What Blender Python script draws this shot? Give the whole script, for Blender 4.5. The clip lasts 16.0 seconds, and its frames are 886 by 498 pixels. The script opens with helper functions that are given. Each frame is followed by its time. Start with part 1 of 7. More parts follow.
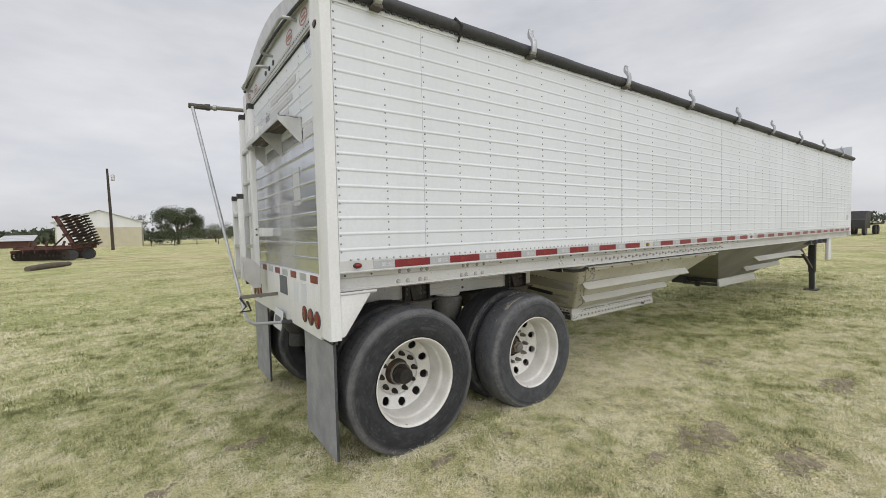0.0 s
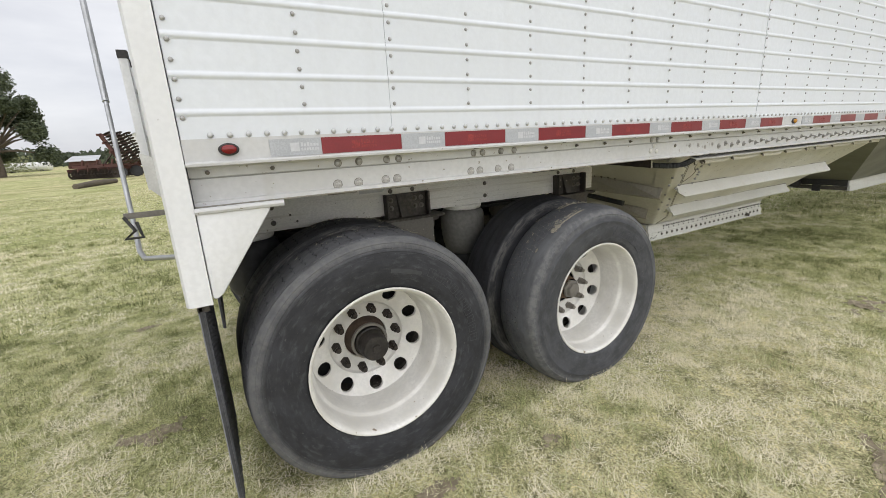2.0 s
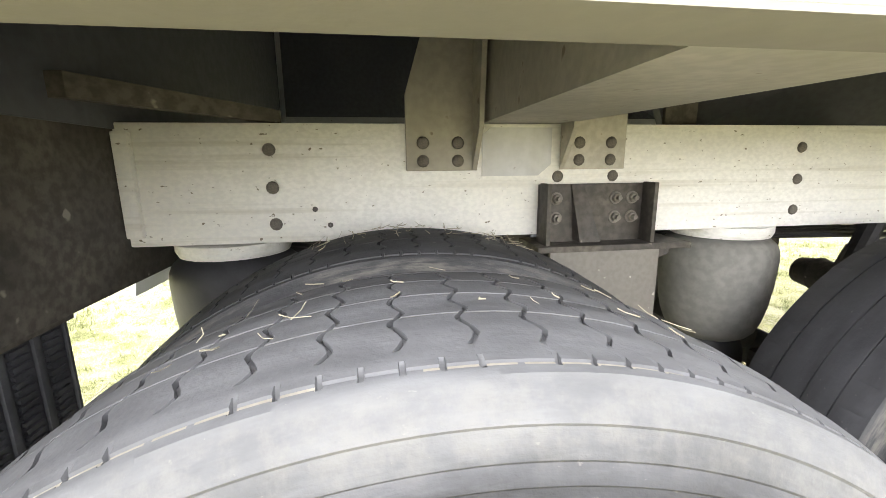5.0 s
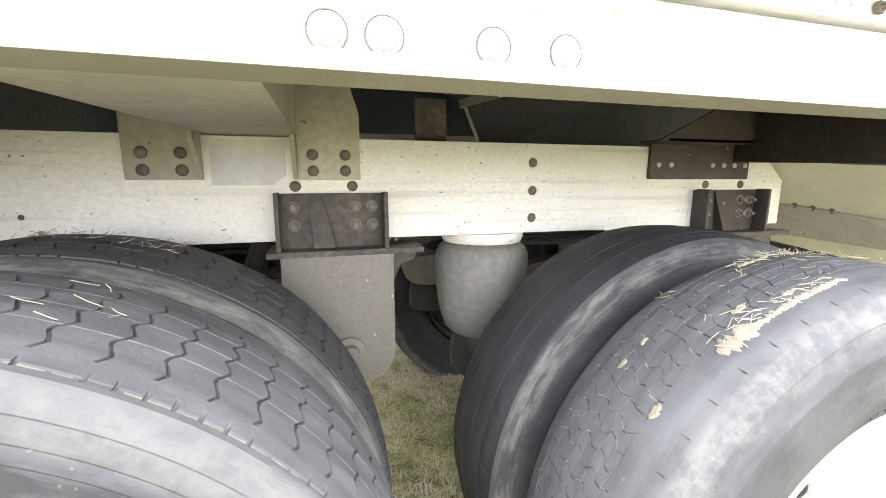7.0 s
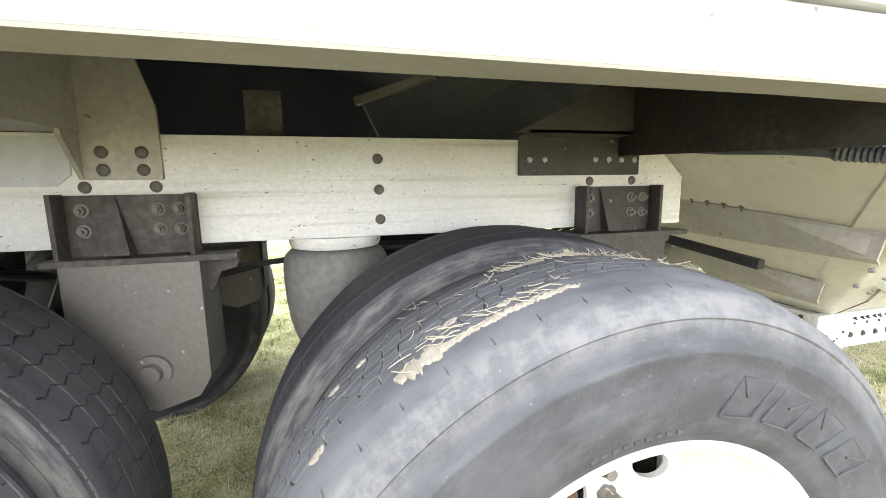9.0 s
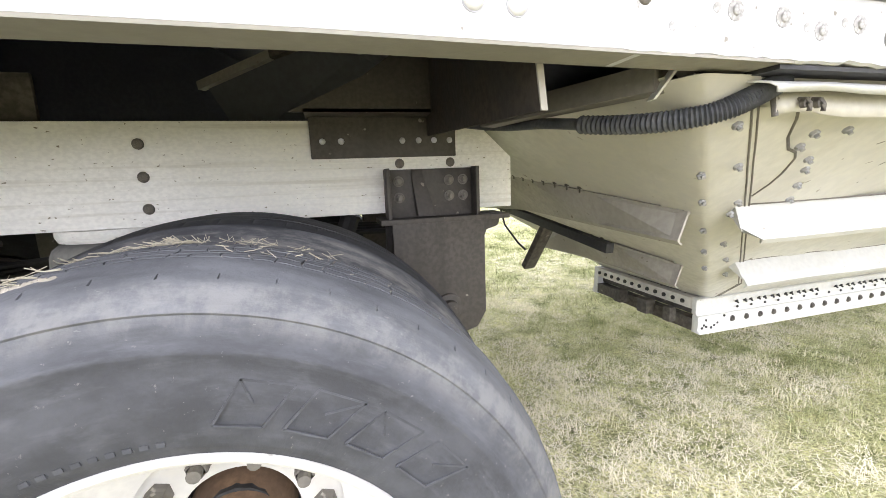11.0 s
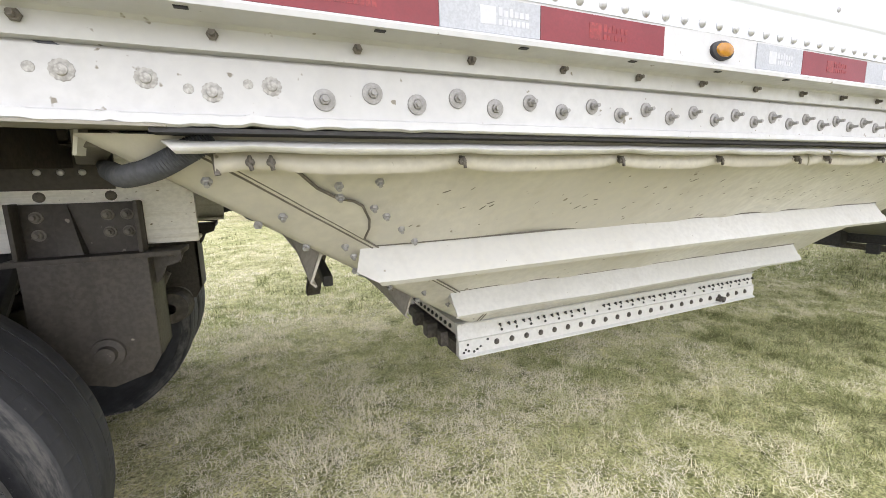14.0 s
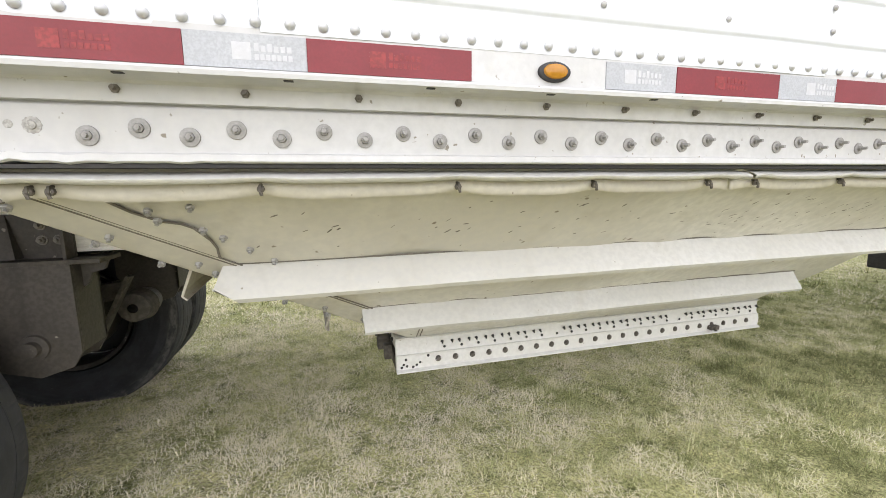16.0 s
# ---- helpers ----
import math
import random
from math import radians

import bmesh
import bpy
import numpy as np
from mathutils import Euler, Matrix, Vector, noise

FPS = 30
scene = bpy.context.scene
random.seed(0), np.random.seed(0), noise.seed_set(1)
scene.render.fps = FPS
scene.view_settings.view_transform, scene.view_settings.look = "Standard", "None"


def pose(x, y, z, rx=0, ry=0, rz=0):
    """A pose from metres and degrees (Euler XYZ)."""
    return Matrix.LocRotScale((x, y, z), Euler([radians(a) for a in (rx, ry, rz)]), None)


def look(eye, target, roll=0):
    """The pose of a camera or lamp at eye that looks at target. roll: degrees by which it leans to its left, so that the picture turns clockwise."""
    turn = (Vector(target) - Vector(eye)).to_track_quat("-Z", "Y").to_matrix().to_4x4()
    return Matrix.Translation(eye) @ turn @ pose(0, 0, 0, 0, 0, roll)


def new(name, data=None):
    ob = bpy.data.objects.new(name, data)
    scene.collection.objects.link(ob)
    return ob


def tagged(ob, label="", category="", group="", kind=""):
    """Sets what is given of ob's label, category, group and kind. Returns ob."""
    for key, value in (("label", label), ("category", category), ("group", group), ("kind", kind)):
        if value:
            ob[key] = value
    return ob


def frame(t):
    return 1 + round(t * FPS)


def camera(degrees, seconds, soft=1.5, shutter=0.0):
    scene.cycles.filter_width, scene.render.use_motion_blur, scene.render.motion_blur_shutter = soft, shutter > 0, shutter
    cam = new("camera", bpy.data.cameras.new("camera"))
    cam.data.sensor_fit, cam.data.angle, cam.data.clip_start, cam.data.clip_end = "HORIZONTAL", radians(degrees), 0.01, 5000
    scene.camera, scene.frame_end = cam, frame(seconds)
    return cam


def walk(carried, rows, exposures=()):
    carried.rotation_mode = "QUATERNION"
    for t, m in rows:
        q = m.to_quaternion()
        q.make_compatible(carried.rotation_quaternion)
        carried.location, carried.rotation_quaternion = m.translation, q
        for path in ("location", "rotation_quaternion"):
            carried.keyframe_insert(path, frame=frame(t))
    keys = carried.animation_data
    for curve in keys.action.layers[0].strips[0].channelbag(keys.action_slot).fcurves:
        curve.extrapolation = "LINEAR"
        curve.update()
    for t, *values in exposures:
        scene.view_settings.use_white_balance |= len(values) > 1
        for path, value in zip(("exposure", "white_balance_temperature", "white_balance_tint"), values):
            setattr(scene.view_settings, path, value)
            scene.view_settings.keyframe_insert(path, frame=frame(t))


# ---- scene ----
cam = camera(94.2, 16.0, 0.6)
PATH = [
    (0, (-0.903, -2.428, 1.571), (0.249, -0.796, 1.48), -1.4),
    (0.5, (-0.694, -2.255, 1.487), (0.412, -0.601, 1.286), -1.5),
    (1, (-0.438, -2.036, 1.408), (0.575, -0.337, 1.114), -1.9),
    (1.5, (-0.176, -1.719, 1.342), (0.762, 0.003, 0.95), -2.5),
    (2, (0.087, -1.385, 1.349), (1.01, 0.317, 0.845), -3.2),
    (2.5, (0.305, -1.08, 1.258), (0.913, 0.761, 0.767), -2.6),
    (3, (0.389, -0.653, 1.189), (0.707, 1.257, 0.687), -1.4),
    (3.2, (0.399, -0.438, 1.133), (0.648, 1.483, 0.634), -1.1),
    (5.3, (0.608, -0.137, 1.125), (0.901, 1.807, 0.756), -0.4),
    (5.5, (0.661, -0.155, 1.12), (0.973, 1.789, 0.771), -0.5),
    (6, (0.802, -0.187, 1.106), (1.203, 1.74, 0.761), -0.3),
    (6.5, (0.916, -0.259, 1.109), (1.4, 1.651, 0.768), -0.2),
    (7, (1.01, -0.294, 1.114), (1.554, 1.601, 0.780), -0.0),
    (7.5, (1.133, -0.258, 1.076), (1.688, 1.641, 0.777), -0.3),
    (8, (1.248, -0.24, 1.081), (1.79, 1.667, 0.792), -0.4),
    (8.2, (1.287, -0.253, 1.089), (1.818, 1.657, 0.803), -0.5),
    (10.3, (1.776, -0.329, 1.077), (2.303, 1.572, 0.742), -1.4),
    (10.5, (1.831, -0.326, 1.064), (2.358, 1.574, 0.73), -1.6),
    (11, (2.001, -0.389, 1.058), (2.525, 1.509, 0.709), -2.2),
    (11.5, (2.125, -0.447, 1.057), (2.682, 1.441, 0.703), -2.3),
    (12, (2.234, -0.436, 1.079), (2.869, 1.426, 0.722), -2.0),
    (12.5, (2.363, -0.444, 1.116), (3.089, 1.386, 0.765), -1.5),
    (13, (2.521, -0.516, 1.126), (3.305, 1.293, 0.786), -1.4),
    (13.5, (2.649, -0.543, 1.102), (3.45, 1.259, 0.771), -1.4),
    (14, (2.726, -0.589, 1.111), (3.503, 1.225, 0.787), -1.5),
    (14.5, (2.81, -0.633, 1.126), (3.54, 1.201, 0.809), -1.4),
    (15, (2.938, -0.628, 1.139), (3.602, 1.234, 0.83), -1.2),
    (15.5, (3.03, -0.647, 1.148), (3.619, 1.24, 0.844), -0.9),
    (16, (3.182, -0.735, 1.147), (3.699, 1.173, 0.846), -0.7),
]
EXPOSURE = [(0, -0.08, 6500, 11), (1.5, 0.07, 6500, 11), (2.5, 0.28, 6450, 11), (3.0, 0.44, 6500, 12), (3.2, 0.54, 6500, 12), (4.2, 1.4, 6500, 12), (5.3, 2.62, 6500, 12), (6.5, 2.55, 6450, 12), (8.2, 2.34, 6300, 12), (10.3, 1.76, 6150, 15), (11.5, 1.56, 6100, 17), (12.5, 1.20, 6150, 16), (14.5, 0.93, 6300, 15), (16, 0.87, 6400, 14)]
walk(cam, [(t, look(eye, target, roll)) for t, eye, target, roll in PATH], EXPOSURE)

# ---- light ----
SUN_EL, SUN_ROT = 44.0, 191.0
world = bpy.data.worlds.new("overcast_sky")
scene.world = world
world.use_nodes = True
wt = world.node_tree
wt.nodes.clear()
w_out = wt.nodes.new("ShaderNodeOutputWorld")
w_bg = wt.nodes.new("ShaderNodeBackground")
w_sky = wt.nodes.new("ShaderNodeTexSky")
w_sky.sky_type = "NISHITA"
w_sky.sun_disc = False
w_sky.sun_elevation, w_sky.sun_rotation = radians(SUN_EL), radians(SUN_ROT)
w_gain = wt.nodes.new("ShaderNodeVectorMath")
w_gain.operation = "SCALE"
w_gain.inputs["Scale"].default_value = 0.10
w_co = wt.nodes.new("ShaderNodeTexCoord")
w_map = wt.nodes.new("ShaderNodeMapping")
w_map.inputs["Scale"].default_value = (1.0, 1.0, 3.2)
w_n = wt.nodes.new("ShaderNodeTexNoise")
w_n.inputs["Scale"].default_value = 2.3
w_n.inputs["Detail"].default_value = 5.0
w_n.inputs["Roughness"].default_value = 0.55
w_ramp = wt.nodes.new("ShaderNodeValToRGB")
w_ramp.color_ramp.elements[0].position, w_ramp.color_ramp.elements[1].position = 0.30, 0.68
w_ramp.color_ramp.elements[0].color = (0.60, 0.615, 0.66, 1)
w_ramp.color_ramp.elements[1].color = (0.86, 0.865, 0.88, 1)
w_mix = wt.nodes.new("ShaderNodeMix")
w_mix.data_type = "RGBA"
w_mix.inputs["Factor"].default_value = 0.90
wt.links.new(w_co.outputs["Generated"], w_map.inputs["Vector"])
wt.links.new(w_map.outputs["Vector"], w_n.inputs["Vector"])
wt.links.new(w_n.outputs["Fac"], w_ramp.inputs["Fac"])
wt.links.new(w_sky.outputs["Color"], w_gain.inputs[0])
wt.links.new(w_gain.outputs["Vector"], w_mix.inputs["A"])
wt.links.new(w_ramp.outputs["Color"], w_mix.inputs["B"])
wt.links.new(w_mix.outputs["Result"], w_bg.inputs["Color"])
w_bg.inputs["Strength"].default_value = 1.0
wt.links.new(w_bg.outputs["Background"], w_out.inputs["Surface"])
sun_data = bpy.data.lights.new("sun", "SUN")
sun_data.energy, sun_data.angle, sun_data.color = 2.05, radians(112), (1.0, 0.985, 0.96)
sun = new("sun", sun_data)
sun.matrix_world = look((-4, -20, 19.7), (0, 0, 0))


# ---- materials ----
def mat(name, col, col2=None, scale=2.0, fine=70.0, grain=0.12, rough=0.5, rough2=None, metal=0.0, bump=0.0, spots=None, streak=None, spec=0.5, stretch=(1, 1, 1), run=(14, 14, 0.7)):
    """A surface of two tones at a large scale, a fine grain, optional specks (colour, scale, threshold) and streaks (colour, amount) that run along one axis."""
    m = bpy.data.materials.new(name)
    m.use_nodes = True
    nt = m.node_tree
    b = nt.nodes["Principled BSDF"]
    co = nt.nodes.new("ShaderNodeTexCoord")
    mp = nt.nodes.new("ShaderNodeMapping")
    mp.inputs["Scale"].default_value = stretch
    nt.links.new(co.outputs["Object"], mp.inputs["Vector"])

    def noise_of(s, detail=4.0, vec=mp.outputs["Vector"]):
        n = nt.nodes.new("ShaderNodeTexNoise")
        n.inputs["Scale"].default_value = s
        n.inputs["Detail"].default_value = detail
        nt.links.new(vec, n.inputs["Vector"])
        return n.outputs["Fac"]

    def span(v, a, c):
        r = nt.nodes.new("ShaderNodeMapRange")
        r.inputs["From Min"].default_value, r.inputs["From Max"].default_value = a, c
        nt.links.new(v, r.inputs["Value"])
        return r.outputs["Result"]

    def mixed(f, a, c):
        x = nt.nodes.new("ShaderNodeMix")
        x.data_type = "RGBA"
        if isinstance(f, float):
            x.inputs["Factor"].default_value = f
        else:
            nt.links.new(f, x.inputs["Factor"])
        for key, v in (("A", a), ("B", c)):
            if isinstance(v, tuple):
                x.inputs[key].default_value = (*v, 1)
            else:
                nt.links.new(v, x.inputs[key])
        return x.outputs["Result"]

    big = span(noise_of(scale), 0.36, 0.66)
    out = mixed(big, tuple(col), tuple(col2 or col))
    small = noise_of(fine, 3.0)
    dark = tuple(c * (1 - grain * 2.2) for c in col)
    out = mixed(span(small, 0.62, 0.38), out, mixed(float(0.5), out, dark)) if grain else out
    if streak:
        ms = nt.nodes.new("ShaderNodeMapping")
        ms.inputs["Scale"].default_value = run
        nt.links.new(co.outputs["Object"], ms.inputs["Vector"])
        s = span(noise_of(1.0, 3.0, ms.outputs["Vector"]), 0.55, 0.8)
        k = nt.nodes.new("ShaderNodeMath")
        k.operation = "MULTIPLY"
        nt.links.new(s, k.inputs[0])
        k.inputs[1].default_value = streak[1]
        out = mixed(k.outputs[0], out, tuple(streak[0]))
    if spots:
        sp = span(noise_of(spots[1], 2.0), spots[2], spots[2] + 0.05)
        out = mixed(sp, out, tuple(spots[0]))
    nt.links.new(out, b.inputs["Base Color"])
    rr = nt.nodes.new("ShaderNodeMapRange")
    rr.inputs["To Min"].default_value, rr.inputs["To Max"].default_value = rough, rough2 if rough2 is not None else min(1, rough + 0.12)
    nt.links.new(big, rr.inputs["Value"])
    nt.links.new(rr.outputs["Result"], b.inputs["Roughness"])
    b.inputs["Metallic"].default_value = metal
    b.inputs["Specular IOR Level"].default_value = spec
    if bump:
        bp = nt.nodes.new("ShaderNodeBump")
        bp.inputs["Strength"].default_value = 1.0
        bp.inputs["Distance"].default_value = bump
        nt.links.new(small, bp.inputs["Height"])
        nt.links.new(bp.outputs["Normal"], b.inputs["Normal"])
    return m


M_WHITE = mat("white_paint", (0.675, 0.705, 0.75), (0.625, 0.655, 0.695), 0.8, 40, 0.04, 0.34, 0.46, 0, 0.0004, None, ((0.50, 0.505, 0.50), 0.22))
M_RAIL = mat("white_rail_paint", (0.575, 0.58, 0.585), (0.495, 0.495, 0.49), 1.6, 55, 0.08, 0.40, 0.54, 0, 0.0005, ((0.22, 0.20, 0.16), 60, 0.71), ((0.40, 0.385, 0.33), 0.28))
M_POST = mat("corner_post_paint", (0.74, 0.75, 0.765), (0.665, 0.672, 0.68), 1.5, 60, 0.06, 0.34, 0.45, 0, 0.0003, ((0.30, 0.29, 0.27), 50, 0.76), ((0.44, 0.44, 0.42), 0.25))
M_HOP = mat("hopper_aluminium", (0.66, 0.645, 0.585), (0.53, 0.51, 0.44), 1.3, 40, 0.12, 0.45, 0.6, 0.1, 0.0012, ((0.22, 0.19, 0.14), 30, 0.715), ((0.40, 0.37, 0.29), 0.4))
M_LIP = mat("white_deflector", (0.635, 0.635, 0.61), (0.57, 0.565, 0.525), 1.4, 60, 0.08, 0.42, 0.54, 0, 0.0006, ((0.28, 0.26, 0.21), 45, 0.735), ((0.42, 0.40, 0.34), 0.3))
M_FRAME = mat("frame_rail_aluminium", (0.84, 0.83, 0.79), (0.74, 0.725, 0.66), 2.2, 110, 0.10, 0.42, 0.6, 0.0, 0.0006, ((0.20, 0.175, 0.13), 90, 0.70), ((0.42, 0.385, 0.30), 0.62), stretch=(0.8, 1, 1.2), run=(1.3, 30, 55))
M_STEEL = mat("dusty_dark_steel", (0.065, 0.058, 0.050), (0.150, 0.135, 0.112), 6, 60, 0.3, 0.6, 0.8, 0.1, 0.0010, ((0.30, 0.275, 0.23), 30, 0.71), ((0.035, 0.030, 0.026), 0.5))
M_HANGER = mat("dusty_grey_steel", (0.175, 0.163, 0.142), (0.215, 0.202, 0.176), 2.2, 90, 0.10, 0.6, 0.8, 0.1, 0.0008, ((0.42, 0.40, 0.35), 40, 0.71), ((0.12, 0.106, 0.088), 0.35))
M_HANGD = mat("oily_dark_steel", (0.060, 0.053, 0.046), (0.092, 0.081, 0.068), 3, 90, 0.2, 0.55, 0.75, 0.1, 0.0010, ((0.26, 0.24, 0.20), 44, 0.72), ((0.030, 0.026, 0.022), 0.6))
M_BLACK = mat("black_steel", (0.022, 0.022, 0.024), (0.05, 0.048, 0.045), 4, 60, 0.2, 0.55, 0.75, 0, 0.0006)
M_TARP = mat("black_tarp", (0.028, 0.03, 0.034), (0.055, 0.055, 0.058), 3, 30, 0.15, 0.5, 0.7, 0, 0.002)
M_RUBD = mat("dark_rubber", (0.028, 0.029, 0.034), (0.056, 0.057, 0.063), 3.5, 30, 0.16, 0.5, 0.72, 0, 0.0009, ((0.10, 0.096, 0.088), 7, 0.71))
M_GREYRUB = mat("air_bag_rubber", (0.18, 0.176, 0.164), (0.25, 0.243, 0.226), 5, 50, 0.1, 0.7, 0.85, 0, 0.0006)
M_MARK = mat("sidewall_marking_rubber", (0.032, 0.033, 0.037), (0.044, 0.045, 0.049), 9, 60, 0.1, 0.55, 0.7)
M_WHEEL = mat("wheel_paint", (0.74, 0.73, 0.70), (0.60, 0.585, 0.54), 7, 55, 0.1, 0.38, 0.55, 0.1, 0.0004, ((0.24, 0.19, 0.14), 28, 0.735))
M_RUST = mat("rusty_hub", (0.028, 0.024, 0.021), (0.060, 0.047, 0.037), 14, 80, 0.25, 0.75, 0.9, 0.1, 0.001)
M_RUSTA = mat("brown_hub", (0.105, 0.070, 0.048), (0.052, 0.038, 0.030), 14, 80, 0.25, 0.75, 0.9, 0.1, 0.001)
M_RUSTB = mat("brown_rusted_hub", (0.17, 0.105, 0.060), (0.10, 0.066, 0.042), 12, 80, 0.25, 0.75, 0.9, 0.1, 0.001)
M_GREASE = mat("greasy_hub_cap", (0.018, 0.016, 0.015), (0.05, 0.043, 0.038), 16, 80, 0.2, 0.5, 0.75, 0.2, 0.001)
M_BOLT = mat("zinc_bolt", (0.44, 0.44, 0.435), (0.32, 0.315, 0.305), 40, 300, 0.1, 0.38, 0.55, 0.35)
M_RIVET = mat("painted_rivet", (0.56, 0.57, 0.58), (0.46, 0.465, 0.47), 50, 300, 0.08, 0.32, 0.45, 0.3)
M_ZINC = mat("dull_zinc_bolt", (0.36, 0.355, 0.345), (0.27, 0.262, 0.25), 60, 300, 0.15, 0.5, 0.65, 0.25)
M_BOLTW = mat("painted_bolt", (0.72, 0.715, 0.69), (0.60, 0.59, 0.55), 30, 300, 0.06, 0.35, 0.5, 0.1)
M_BOLTD = mat("dark_bolt", (0.105, 0.095, 0.080), (0.175, 0.158, 0.135), 40, 300, 0.1, 0.55, 0.7, 0.2)
M_RED = mat("red_reflective_tape", (0.205, 0.013, 0.019), (0.17, 0.011, 0.016), 8, 260, 0.12, 0.32, 0.4)
M_REDL = mat("red_tape_emblem", (0.29, 0.026, 0.024), (0.23, 0.018, 0.02), 40, 200, 0.3, 0.35)
M_SILV = mat("silver_reflective_tape", (0.43, 0.445, 0.47), (0.38, 0.395, 0.42), 8, 260, 0.14, 0.32, 0.4)
M_SILVL = mat("pale_tape_emblem", (0.54, 0.55, 0.57), (0.47, 0.48, 0.50), 60, 200, 0.06, 0.35)
M_POL = mat("polished_stainless", (0.66, 0.67, 0.69), (0.58, 0.59, 0.61), 5, 35, 0.04, 0.16, 0.26, 1.0, 0.0012)
M_GALV = mat("galvanised_tube", (0.50, 0.51, 0.52), (0.40, 0.41, 0.42), 9, 90, 0.1, 0.34, 0.5, 0.75)
M_STEP = mat("aluminium_step", (0.62, 0.62, 0.61), (0.52, 0.52, 0.51), 8, 90, 0.1, 0.32, 0.45, 0.7)
M_LENSR = mat("red_lens", (0.21, 0.009, 0.012), (0.17, 0.008, 0.01), 20, 200, 0.1, 0.12, 0.2)
M_LENSD = mat("dark_red_lens", (0.060, 0.012, 0.012), (0.045, 0.01, 0.01), 20, 200, 0.1, 0.15, 0.25)
M_LENSA = mat("amber_lens", (0.42, 0.19, 0.012), (0.34, 0.14, 0.010), 30, 200, 0.1, 0.12, 0.2)
M_FLAP = mat("mud_flap_rubber", (0.042, 0.044, 0.050), (0.080, 0.082, 0.090), 6, 60, 0.2, 0.55, 0.75)
M_FLAPG = mat("pale_mud_flap", (0.30, 0.305, 0.32), (0.22, 0.225, 0.24), 6, 60, 0.1, 0.55, 0.75)
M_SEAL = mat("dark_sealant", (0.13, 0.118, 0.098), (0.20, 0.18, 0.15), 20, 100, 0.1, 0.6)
# plain sheet; the shade under the body is put into its dark bluish colour
M_SKIN = mat("underside_sheet_in_shade", (0.10, 0.105, 0.135), (0.15, 0.152, 0.172), 1.5, 50, 0.1, 0.5, 0.65, 0.2)
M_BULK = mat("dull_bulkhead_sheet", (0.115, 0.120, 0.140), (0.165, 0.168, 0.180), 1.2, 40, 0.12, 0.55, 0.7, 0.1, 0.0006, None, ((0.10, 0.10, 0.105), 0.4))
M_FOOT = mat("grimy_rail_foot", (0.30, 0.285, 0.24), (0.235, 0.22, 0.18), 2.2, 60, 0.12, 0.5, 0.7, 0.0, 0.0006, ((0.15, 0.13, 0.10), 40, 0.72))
# darker copy of the chute aluminium, with the second chute's shade in it
M_HOP_SHADE = mat("chute_in_shade", (0.24, 0.235, 0.215), (0.17, 0.165, 0.15), 1.3, 40, 0.12, 0.5, 0.65, 0.1, 0.001)
M_HOSE = mat("dusty_hose", (0.050, 0.054, 0.062), (0.095, 0.098, 0.105), 20, 120, 0.15, 0.55, 0.7)
M_NUT = mat("dusty_nut", (0.22, 0.20, 0.175), (0.155, 0.142, 0.122), 40, 200, 0.1, 0.6)
M_GRIME = mat("grimy_aluminium", (0.44, 0.415, 0.355), (0.32, 0.30, 0.25), 2.5, 60, 0.15, 0.5, 0.7, 0.1, 0.0008, ((0.2, 0.17, 0.13), 30, 0.70))
M_STRAW = mat("straw", (0.42, 0.39, 0.30), (0.32, 0.29, 0.21), 20, 100, 0.1, 0.8)
M_MUD = mat("dry_mud", (0.325, 0.30, 0.245), (0.25, 0.225, 0.18), 30, 120, 0.15, 0.9, 0.95, 0, 0.002)
M_SIGN = mat("blue_grey_emblem", (0.095, 0.105, 0.135), (0.14, 0.15, 0.18), 20, 100, 0.1, 0.4)
M_CRUST = mat("dust_in_sipes", (0.31, 0.285, 0.235), (0.20, 0.185, 0.155), 30, 90, 0.2, 0.9)
M_GHOST = mat("old_washer_mark", (0.40, 0.39, 0.37), (0.50, 0.49, 0.47), 90, 200, 0.25, 0.6)
M_FADE = mat("faded_red_print", (0.44, 0.19, 0.18), (0.55, 0.33, 0.32), 40, 120, 0.1, 0.5)
M_STRIP = mat("cream_sealing_strip", (0.60, 0.575, 0.50), (0.50, 0.475, 0.40), 3, 60, 0.1, 0.5, 0.65, 0, 0.0008, ((0.25, 0.22, 0.17), 50, 0.72))


